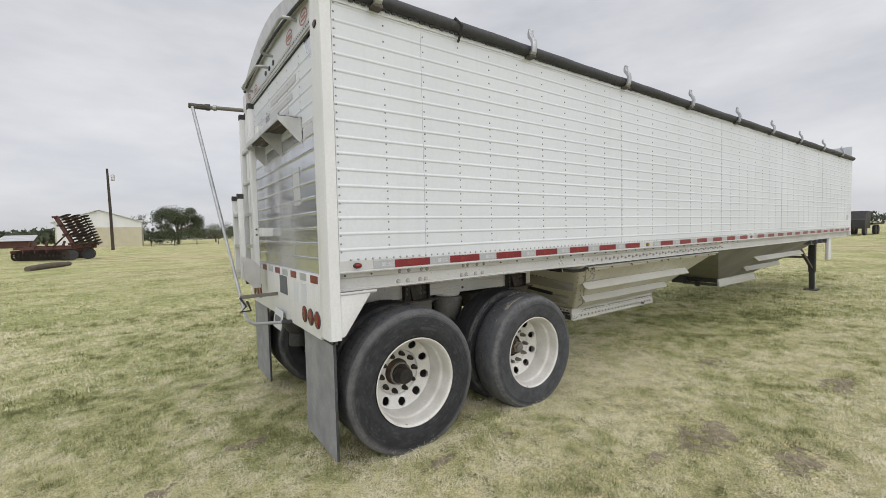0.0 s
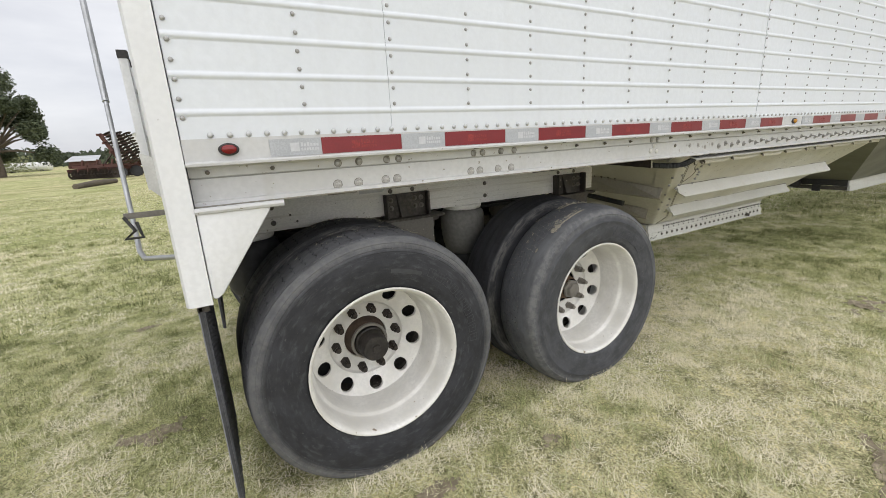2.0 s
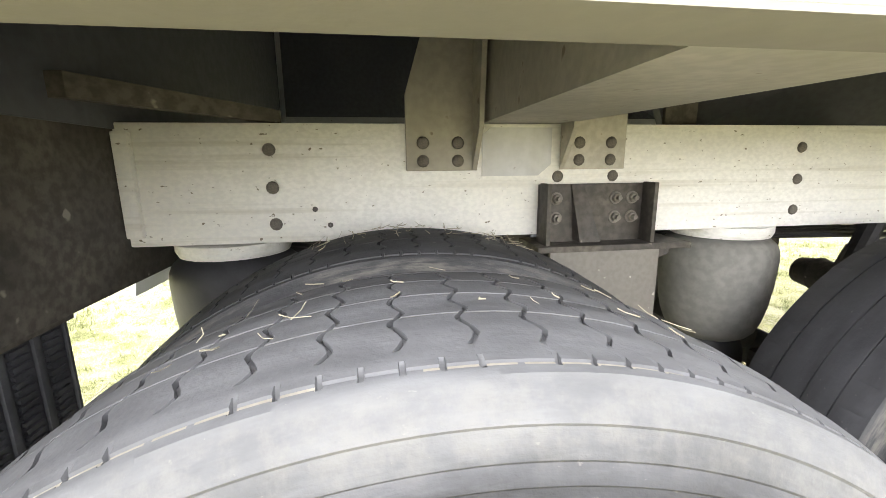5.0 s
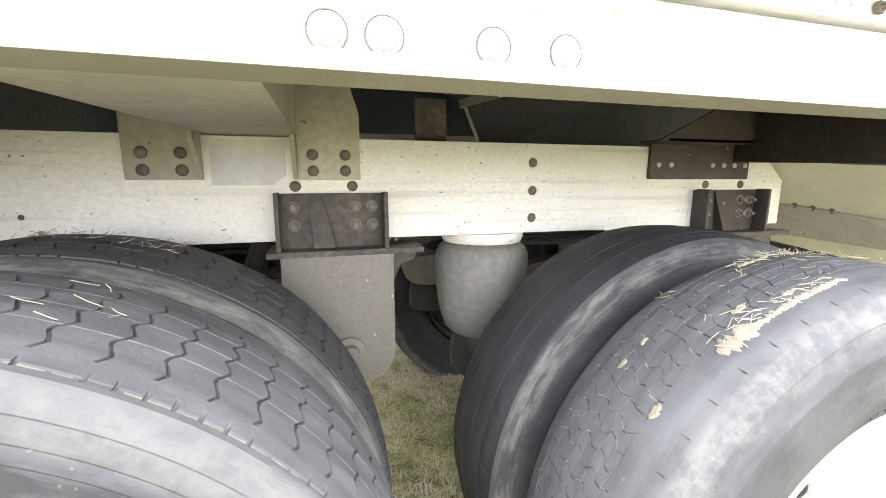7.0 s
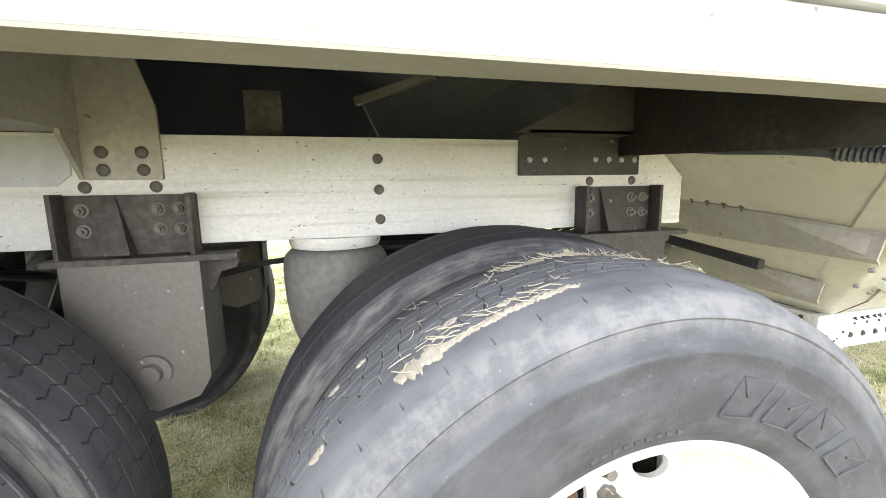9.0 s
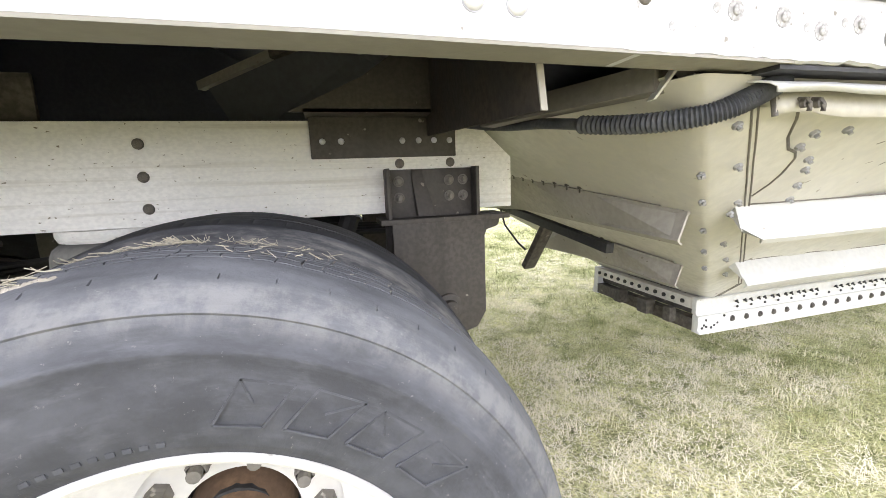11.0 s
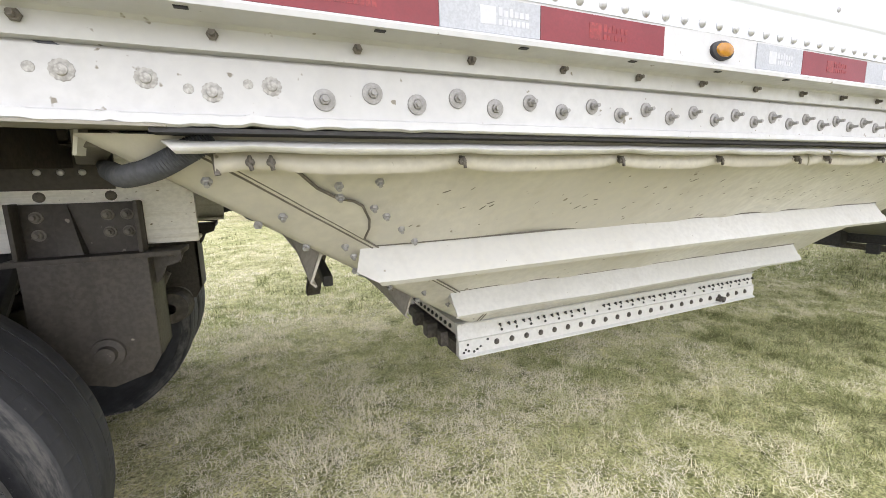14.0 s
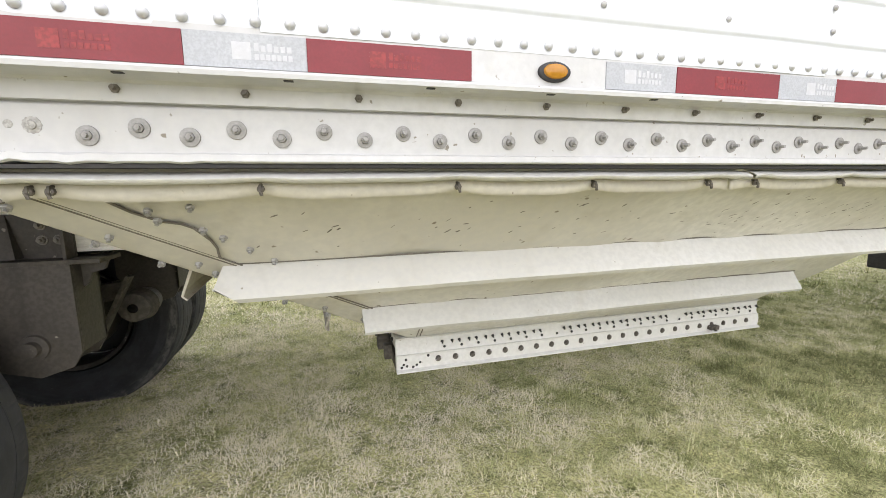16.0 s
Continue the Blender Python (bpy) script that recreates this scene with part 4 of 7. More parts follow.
# dark sheets added over the white walls' inner faces to stand in for shade
part("far_shade_sheet", Shape().box(0.03, 9.9, WIDE - 0.062, WIDE - 0.047, 1.21, 2.6), M_SKIN, trailer, "dark sheet added as shade inside the far side")
part("near_shade_sheet", Shape().box(0.03, 2.6, 0.067, 0.072, 1.21, 2.5), M_SKIN, trailer)
# dark sheet added over the sill's pale inner face
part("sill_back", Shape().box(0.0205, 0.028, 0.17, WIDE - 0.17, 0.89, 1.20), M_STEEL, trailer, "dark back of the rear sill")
part("bulkhead_brace", Shape().hexa([(0.03, 0.62, 1.235), (0.06, 0.62, 1.235), (0.34, 0.80, 1.215), (0.31, 0.80, 1.215), (0.03, 0.62, 1.275), (0.06, 0.62, 1.275), (0.34, 0.80, 1.240), (0.31, 0.80, 1.240)]), M_STEEL, trailer)


def frame_rail(y, inward):
    s = Shape()
    out = [(0.029, 0.965), (2.545, 0.960), (2.545, 1.108), (2.450, 1.196), (2.450, 1.213), (0.029, 1.213)]
    d = 0.012 * inward
    s.prism(out, "y", min(y, y + d), max(y, y + d))
    w = 0.07 * inward
    s.box(0.029, 2.45, min(y + d, y + w), max(y + d, y + w), 1.201, 1.213)
    s.box(0.029, 2.545, min(y + d, y + w), max(y + d, y + w), 0.963, 0.975)
    return part("frame_rail", s, M_FRAME, trailer, "weathered aluminium frame rail with bolts", bevel=0.004)


FY = 0.775
near_rail = frame_rail(FY, 1)
far_rail_frame = frame_rail(WIDE - FY, -1)
B_RAIL = dome(0.0135, 0.007, 12, 3).mesh("bolt", M_BOLTD, True)
B_NUT = hex_bolt(0.011, 0.012, 0.015, 0.010).mesh("nut", M_NUT, True)
B_SHINE = dome(0.0085, 0.006, 10, 3).mesh("bolt", M_SILVL, True)
for x in (0.316, 1.581):
    for z in (1.160, 1.082, 1.005):
        piece("bolt", B_RAIL, (x + (1.16 - z) * 0.01, FY, z), near_rail)
for x in (0.944, 1.080, 2.206, 2.354):
    piece("bolt", B_RAIL, (x, FY, 1.097), near_rail)
part("end_angle", Shape().box(0.032, 0.062, FY - 0.016, FY, 0.985, 1.195), M_FRAME, near_rail, bevel=0.003)
for x, z in ((0.40, 1.035), (0.43, 1.00)):
    part("scar", Shape().lathe([(FY - 0.001, 0.006), (FY - 0.0016, 0.0005)], 8, "y", (x, 0, z)), M_STEEL, near_rail)
patch = Shape().prism([(0.765, 1.100), (0.895, 1.100), (0.925, 1.125), (0.925, 1.205), (0.785, 1.205), (0.765, 1.19)], "y", FY - 0.004, FY)
part("patch_plate", patch, M_RAIL, near_rail, "clean pale patch plate")

# first crossmember with its riveted brackets
cross = Shape()
cross.hexa([(0.735, 0.100, 1.1975), (0.962, 0.100, 1.1975), (0.955, FY, 1.214), (0.765, FY, 1.214), (0.735, 0.100, 1.2055), (0.962, 0.100, 1.2055), (0.955, FY, 1.222), (0.765, FY, 1.222)])
xm = part("crossmember", cross, M_GRIME, trailer, "dusty aluminium crossmember between side rail and frame")
for a, b in ((0.735, 0.765), (0.954, 0.947)):
    part("web", Shape().hexa([(a, 0.062, 1.200), (a + 0.008, 0.062, 1.200), (b + 0.008, FY, 1.222), (b, FY, 1.222), (a, 0.062, 1.36), (a + 0.008, 0.062, 1.36), (b + 0.008, FY, 1.40), (b, FY, 1.40)]), M_GRIME, xm)
for x0, x1, web in ((0.597, 0.745, 0.745), (0.952, 1.100, 0.952)):
    out = [(x0, 1.113), (x1, 1.113), (x1, 1.40), (x0 + 0.04, 1.40), (x0, 1.27)] if web == x1 else [(x0, 1.113), (x1, 1.113), (x1, 1.27), (x1 - 0.04, 1.40), (x0, 1.40)]
    br = part("bracket", Shape().prism(out, "y", FY - 0.012, FY), M_GRIME, trailer, "dusty riveted bracket plate", bevel=0.002)
    x = web if web == x1 else web - 0.006
    part("flange", Shape().prism([(FY - 0.012, 1.113), (FY - 0.075, 1.20), (FY - 0.10, 1.40), (FY - 0.012, 1.40)], "x", x - 0.004, x + 0.006), M_GRIME, br)
    for dx in (0.036, 0.112):
        for z in (1.134, 1.172):
            piece("bolt", B_RAIL, (x0 + dx, FY - 0.012, z), br)
xm2 = part("crossmember", Shape().hexa([(2.286, 0.126, 1.139), (2.294, 0.126, 1.139), (2.292, FY - 0.02, 1.168), (2.284, FY - 0.02, 1.168), (2.250, 0.126, 1.42), (2.258, 0.126, 1.42), (2.292, FY - 0.02, 1.42), (2.284, FY - 0.02, 1.42)]), M_RUST, trailer, "rusty crossmember plate by the front hanger", bevel=0.002)
# paler strip along the plate's near edge
part("pale_edge", Shape().hexa([(2.2855, 0.123, 1.139), (2.295, 0.123, 1.139), (2.295, 0.1265, 1.139), (2.2855, 0.1265, 1.139), (2.259, 0.123, 1.345), (2.2685, 0.123, 1.345), (2.2685, 0.1265, 1.345), (2.259, 0.1265, 1.345)]), M_GRIME, xm2)
ang = part("angle_bracket", Shape().prism([(1.972, 1.114), (2.368, 1.114), (2.368, 1.205), (2.485, 1.205), (2.485, 1.221), (1.972, 1.221)], "y", FY - 0.012, FY), M_HANGD, trailer, "dark steel angle bracket with six bright bolts", bevel=0.002)
part("top_flange", Shape().box(1.965, 2.485, FY - 0.085, FY + 0.03, 1.221, 1.230), M_HANGD, ang)
for x in (2.003, 2.051, 2.215, 2.261, 2.305, 2.350):
    piece("bolt", B_SHINE, (x, FY - 0.012, 1.158), ang)
for x in (0.20, 0.85, 1.55, 2.2):
    part("cross_tube", Shape().box(x, x + 0.06, FY + 0.012, WIDE - FY - 0.012, 1.02, 1.16), M_STEEL, trailer)
part("frame_post", Shape().box(1.262, 1.352, 0.86, 0.872, 1.213, 1.334), M_STEEL, trailer, "small upright plate on the frame", bevel=0.002)
part("gusset_plate", Shape().prism([(1.93, 1.222), (2.31, 1.222), (2.31, 1.42), (2.24, 1.40), (2.11, 1.307)], "y", 0.69, 0.70), M_HANGD, trailer, "dark gusset plate")
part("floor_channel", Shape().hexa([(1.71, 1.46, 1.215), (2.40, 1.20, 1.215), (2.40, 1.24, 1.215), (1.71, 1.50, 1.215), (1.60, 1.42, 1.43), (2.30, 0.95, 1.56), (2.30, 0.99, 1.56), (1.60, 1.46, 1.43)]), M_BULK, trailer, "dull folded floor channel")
# the lip is pale along its first stretch and dark beyond
part("channel_lip", Shape().beam((1.58, 1.43, 1.425), (1.86, 1.235, 1.494), 0.03, 0.03), M_GRIME, trailer, "pale edge of the floor channel")
part("channel_lip", Shape().beam((1.86, 1.235, 1.494), (2.05, 1.10, 1.54), 0.03, 0.03), M_STEEL, trailer)


# suspension: hanger, trailing arm, axle, air bag
def hanger(x, y, out):
    """out: -1 where the outer face looks to -y."""
    plate_m, steel_m = (M_HANGD, M_HANGD) if x > 2 else (M_HANGER, M_STEEL)

    def ys(a, b):
        p, q = y + out * a, y + out * b
        return (min(p, q), max(p, q))
    s = Shape().box(x, x + 0.263, *ys(0.0, 0.012), 0.945, 1.080)
    h = part("suspension_hanger", s, steel_m, trailer, "dusty steel suspension hanger bolted to the frame", bevel=0.002)
    for a in (x, x + 0.253):
        part("cheek", Shape().box(a, a + 0.010, *ys(0.012, 0.058), 0.945, 1.083), steel_m, h, bevel=0.002)
    part("rib", Shape().hexa([(x + 0.085, ys(0.012, 0.050)[0], 0.950), (x + 0.135, ys(0.012, 0.050)[0], 0.950), (x + 0.135, ys(0.012, 0.05)[1], 0.95), (x + 0.085, ys(0.012, 0.05)[1], 0.95),
                              (x + 0.075, ys(0.008, 0.014)[0], 1.078), (x + 0.105, ys(0.008, 0.014)[0], 1.078), (x + 0.105, ys(0.008, 0.014)[1], 1.078), (x + 0.075, ys(0.008, 0.014)[1], 1.078)]), steel_m, h)
    part("foot", Shape().box(x - 0.022, x + 0.35, *ys(-0.06, 0.070), 0.932, 0.946), steel_m, h, bevel=0.002)
    low = [(x + 0.008, 0.933), (x + 0.272, 0.933), (x + 0.272, 0.66), (x + 0.245, 0.615), (x + 0.16, 0.590), (x + 0.06, 0.62), (x + 0.008, 0.74)]
    for a in (0.055, -0.085):
        part("side_plate", Shape().prism(low, "y", *ys(a, a + 0.012)), plate_m, h, "dusty grey plate", bevel=0.002)
    part("back_plate", Shape().box(x + 0.262, x + 0.272, *ys(-0.085, 0.055), 0.66, 0.933), plate_m, h)
    part("gusset", Shape().prism([(x + 0.272, 0.932), (x + 0.345, 0.932), (x + 0.335, 0.905), (x + 0.30, 0.895), (x + 0.285, 0.86), (x + 0.272, 0.85)], "y", *ys(0.0, 0.012)), steel_m, h)
    px, pz = x + 0.157, 0.687
    s = Shape().lathe([(0, 0.040), (-0.010, 0.039), (-0.013, 0.024), (-0.030, 0.022), (-0.032, 0.0005)], 20)
    s.v = [(px + a, y + out * 0.067 + (b if out < 0 else -b), pz + c) for a, b, c in s.v]
    part("pivot_bolt", s, plate_m, h, "", True)
    if out < 0:
        for dx, dz in ((0.040, 0.105), (0.040, 0.06), (0.186, 0.105), (0.186, 0.06), (0.228, 0.105), (0.228, 0.06)):
            piece("nut", B_NUT, (x + dx, y - 0.012, 0.947 + dz - 0.005), h)
    arm = part("trailing_arm", Shape().hexa([(px - 0.75, y - 0.05, 0.53), (px + 0.02, y - 0.05, 0.64), (px + 0.02, y + 0.05, 0.64), (px - 0.75, y + 0.05, 0.53), (px - 0.75, y - 0.05, 0.60), (px + 0.02, y - 0.05, 0.73), (px + 0.02, y + 0.05, 0.73), (px - 0.75, y + 0.05, 0.60)]), steel_m, trailer, "dark steel trailing arm", bevel=0.006)
    return arm


def air_bag(x, y):
    s = Shape().lathe([(0.640, 0.078), (0.652, 0.098), (0.668, 0.112), (0.700, 0.124), (0.740, 0.133), (0.80, 0.140), (0.87, 0.143), (0.895, 0.141), (0.912, 0.134), (0.925, 0.120), (0.936, 0.06)], 32, "z", (x, y, 0))
    # rear bags take black rubber in place of the shade they stand in
    bag = part("air_bag", s, M_GREYRUB if x > 1 else M_RUBD, trailer, "dusty grey rubber air spring" if x > 1 else "rubber air spring, its shade given as black", True)
    part("bag_piston", Shape().lathe([(0.52, 0.088), (0.53, 0.096), (0.60, 0.094), (0.636, 0.086), (0.655, 0.070)], 32, "z", (x, y, 0)), M_BLACK, bag, "black piston", True)
    part("bag_plate", Shape().lathe([(0.932, 0.118), (0.945, 0.124), (0.962, 0.124), (0.962, 0.01)], 28, "z", (x, y, 0)), M_FRAME, bag, "", True)
    part("bag_label", Shape().hexa([(x - 0.07, y - 0.121, 0.868), (x + 0.02, y - 0.138, 0.860), (x + 0.02, y - 0.130, 0.860), (x - 0.07, y - 0.11, 0.868), (x - 0.07, y - 0.119, 0.884), (x + 0.02, y - 0.138, 0.876), (x + 0.02, y - 0.130, 0.876), (x - 0.07, y - 0.11, 0.884)]), M_BLACK, bag)


AX = (0.587, 1.812)
for x in (0.898, 2.158):
    hanger(x, FY, -1)
    hanger(x, WIDE - FY, 1)
for x in (0.20, 1.468):
    air_bag(x, FY + 0.10)
    air_bag(x, WIDE - FY - 0.10)
for x in AX:
    axle = part("axle", Shape().tube([(x, 0.30, 0.49), (x, WIDE - 0.30, 0.49)], 0.064, 16), M_BLACK, trailer, "black axle tube", True)
    for y in (0.62, WIDE - 0.62):
        part("brake_drum", Shape().lathe([(y - 0.12, 0.205), (y - 0.10, 0.212), (y + 0.10, 0.212), (y + 0.12, 0.20)], 28, "y", (x, 0, 0.49), True), M_RUST, axle, "rusty brake drum", True)
    for y in (0.98, WIDE - 0.98):
        part("brake_chamber", Shape().lathe([(x - 0.30, 0.03), (x - 0.29, 0.075), (x - 0.22, 0.085), (x - 0.21, 0.09), (x - 0.20, 0.085), (x - 0.13, 0.07), (x - 0.12, 0.02)], 20, "x", (0, y, 0.60)), M_BLACK, axle, "", True)
    part("shock_absorber", Shape().tube([(x + 0.10, FY + 0.16, 0.55), (x + 0.26, FY + 0.16, 0.95)], 0.030, 10), M_BLACK, axle, "", True)
part("stay_rod", Shape().beam((2.374, 1.20, 0.800), (2.248, 1.20, 0.556), 0.050, 0.016), M_STEEL, trailer, "dusty stay rod between the hangers", bevel=0.003)
part("air_can", Shape().lathe([(1.10, 0.02), (1.11, 0.060), (1.17, 0.066), (1.18, 0.072), (1.20, 0.066), (1.26, 0.056), (1.27, 0.01)], 20, "y", (2.36, 0.12, 0.655)), M_STEEL, trailer, "dusty steel air can", True)
lines = Shape()
for k in range(4):
    lines.tube([(0.15, 1.0 + 0.09 * k, 0.92), (0.9, 1.02 + 0.09 * k, 0.84 - 0.03 * k), (1.6, 0.98 + 0.1 * k, 0.90), (2.30, 1.0 + 0.08 * k, 0.88), (2.44, 1.0, 0.99)], 0.009, 6)
part("air_line", lines, M_BLACK, trailer, "black rubber air lines", True, kind="stuff")


# ---- wheels ----
WALL = [(-0.112, 0.299), (-0.122, 0.307), (-0.129, 0.320), (-0.1325, 0.324), (-0.1335, 0.329), (-0.138, 0.345), (-0.1415, 0.375), (-0.1430, 0.398)]
# rest of the sidewall, crown radius, its fall to the shoulder, half width, slots round the tyre and grooves (place, half width, depth)
TYRES = {
    "a": ([(-0.1428, 0.425), (-0.1405, 0.445), (-0.1375, 0.4600), (-0.1387, 0.4620), (-0.1372, 0.467), (-0.1335, 0.4725), (-0.1346, 0.4745), (-0.1330, 0.480), (-0.1290, 0.4915), (-0.1301, 0.4938), (-0.1280, 0.498), (-0.1235, 0.505), (-0.1190, 0.5110)],
          0.5265, 0.0105, 0.1155, 140, ((-0.1060, 0.0018, 0.0018), (-0.0415, 0.0007, 0.0006), (0.0, 0.0007, 0.0006), (0.0415, 0.0007, 0.0006), (0.1060, 0.0018, 0.0018))),
    "b": ([(-0.1415, 0.422), (-0.1430, 0.4255), (-0.1425, 0.4305), (-0.138, 0.437), (-0.1345, 0.451), (-0.1315, 0.462), (-0.1330, 0.4645), (-0.1315, 0.468), (-0.1265, 0.473), (-0.1215, 0.4785), (-0.1165, 0.485)],
          0.5065, 0.0170, 0.110, 110, tuple((-0.048 + 0.0185 * k, 0.0006, 0.0018) for k in range(8))),
    "c": ([(-0.141, 0.425), (-0.1432, 0.430), (-0.1428, 0.436), (-0.139, 0.441), (-0.134, 0.458), (-0.130, 0.471), (-0.1325, 0.473), (-0.1315, 0.478), (-0.126, 0.490), (-0.122, 0.500), (-0.1195, 0.508)],
          0.5240, 0.0085, 0.114, 60, ((-0.062, 0.0010, 0.004), (-0.012, 0.0010, 0.004), (0.055, 0.0012, 0.006))),
}


def crown_r(kind, v):
    _, top, fall, half, _, _ = TYRES[kind]
    return top - fall * min(1.0, abs(v) / half) ** 2.6


def tyre_mesh(kind, name, material):
    """kind a: zigzag sipes and notched shoulder grooves; b: a close net of sipes, worn shoulders; c: plain grooves."""
    rest, _, _, wide, count, grooves = TYRES[kind]
    wall = WALL + rest
    half, deep = {"a": (0.0016, 0.0045), "b": (0.0008, 0.0036), "c": (0.0012, 0.0004)}[kind]
    cols = {round(-wide + 2 * wide * k / 38, 5) for k in range(39)}
    cols = {v for v in cols if min(abs(v - q) - g for q, g, _ in grooves) > 0.0015}
    for q, g, _ in grooves:
        cols |= {q - g - 0.0006, q - g, q + g, q + g + 0.0006}
    crown = [(v, crown_r(kind, v)) for v in sorted(cols)]
    step = 2 * np.pi * 0.51 / count
    offs = [-half - 0.0005, -half, half, half + 0.0005]
    fill = 3 if kind == "a" else 4
    offs += [half + 0.0005 + (step - 2 * half - 0.0010) * k / (fill + 1) for k in range(1, fill + 1)]
    ang = np.array([(k * step + o) / 0.51 for k in range(count) for o in offs])
    slot = np.array([i in (1, 2) for k in range(count) for i in range(len(offs))])
    main = np.array([k % 2 == 0 for k in range(count) for i in range(len(offs))])
    prof = wall + crown + [(-a, r) for a, r in reversed(wall)]
    P = np.array(prof)
    N, m = len(ang), len(prof)
    A = np.repeat(P[:, 0][:, None], N, 1)
    R = np.repeat(P[:, 1][:, None], N, 1)
    T = np.repeat(ang[None, :], m, 0)
    S = np.repeat(slot[None, :], m, 0)
    MAIN = np.repeat(main[None, :], m, 0)
    tread = np.zeros_like(S)
    tread[len(wall):len(wall) + len(crown), :] = True

    def tri(q):
        return 2 * np.abs(2 * (q - np.floor(q + 0.5))) - 1

    fade = np.clip((wide - np.abs(A)) / 0.02, 0, 1) * tread
    if kind == "a":
        fade = np.clip((0.097 - np.abs(A)) / 0.012, 0, 1) * tread
        T = T - fade * (0.0030 * tri(A / 0.0415 + 0.25) + 0.0021 * np.sin(2 * np.pi * A / 0.0415) + 0.02 * A) / 0.51
        deep = np.where(np.abs(A) > 0.09, 0.0055, deep)
        where = ((np.abs(A) < 0.081) & MAIN) | ((np.abs(A) > 0.1035) & (np.abs(A) < 0.1086) & (np.sin(T * 17) > -0.8))
    elif kind == "b":
        fade = np.clip((0.092 - np.abs(A)) / 0.012, 0, 1) * tread
        T = T - fade * (0.0042 * tri(A / 0.037) + 0.0030 * np.sin(A * 150 + 5 * np.sin(T * 7)) + 0.0022 * np.sin(T * 61 + A * 90) + 0.22 * A) / 0.51
        A = A + fade * (0.0014 * np.sin(T * 52 + A * 30) + 0.0016 * np.sin(T * 23 + 1.3) + 0.0008 * np.sin(T * 131))
        where = ((A > -0.050) & (A < 0.085) & (np.sin(T * 37 + A * 210) > -0.75)) | ((A < -0.0955) & (A > -0.1035) & MAIN)
    else:
        where = (np.abs(A) > 0.075) & (np.abs(A) < 0.106)
    cut = np.where(S & where, deep, 0.0)
    for q, g, d in grooves:
        near = np.abs(np.repeat(P[:, 0][:, None], N, 1) - q) < g + 0.0002
        cut = np.maximum(cut, np.where(near & tread, d, 0.0))
    # worn crown: broad shallow scuffing
    scuff = 0.0012 * np.sin(T * 9 + 3 * np.sin(A * 40)) * np.cos(A * 55 + T * 4)
    R = R - np.where(tread, cut + scuff, 0)
    co = np.stack([R * np.cos(T), A, R * np.sin(T)], -1).reshape(-1, 3)
    i = np.arange(m - 1)[:, None] * N
    k = np.arange(N)[None, :]
    k2 = (k + 1) % N
    fs = np.stack([i + k, i + k2, i + N + k2, i + N + k], -1).reshape(-1, 4)
    me = bpy.data.meshes.new(name)
    me.vertices.add(len(co))
    me.vertices.foreach_set("co", co.ravel())
    me.loops.add(fs.size)
    me.loops.foreach_set("vertex_index", fs.ravel())
    me.polygons.add(len(fs))
    me.polygons.foreach_set("loop_start", np.arange(len(fs)) * 4)
    me.materials.append(material)
    me.materials.append(M_CRUST)
    rows = np.repeat(np.arange(m - 1), N)
    lane = np.tile(np.arange(N), m - 1)
    pick = np.zeros(len(fs), np.int32)
    if kind == "b":
        # dust packed into parts of the net
        mid_a, mid_t = A[:-1, :].ravel(), T[:-1, :].ravel()
        packed = (np.sin(mid_t * 5.0 + 1.0) + np.sin(mid_t * 17.0 + mid_a * 60) + np.sin(mid_a * 95.0)) > -0.7
        pick[(lane % len(offs) == 1) & (mid_a > -0.048) & (mid_a < 0.083) & packed] = 1
        row_a = np.repeat((P[:-1, 0] + P[1:, 0]) / 2, N)
        for q, g, _ in grooves:
            pick[(np.abs(row_a - q) < g) & (np.sin(mid_t * 11.0 + q * 300) + np.sin(mid_t * 29.0 + q * 90) > 0.25)] = 1
    if kind == "a":
        # pale dust along the shallow grooves, broken here and there
        mid_a, mid_t = (A[:-1, :].ravel() + A[1:, :].ravel()) / 2, T[:-1, :].ravel()
        line = np.zeros(len(fs), bool)
        for q, g, _ in grooves:
            line |= np.abs(mid_a - q) < g * 0.9
        free = ~(((lane % len(offs) == 0) | (lane % len(offs) == 1) | (lane % len(offs) == 2)))
        pick[line & free & (np.sin(mid_t * 13.0 + mid_a * 70) + np.sin(mid_t * 31.0 + 2) > -0.7)] = 1
    me.polygons.foreach_set("material_index", pick)
    me.update(calc_edges=True)
    me.shade_smooth()
    me.set_sharp_from_angle(angle=radians(40))
    return me


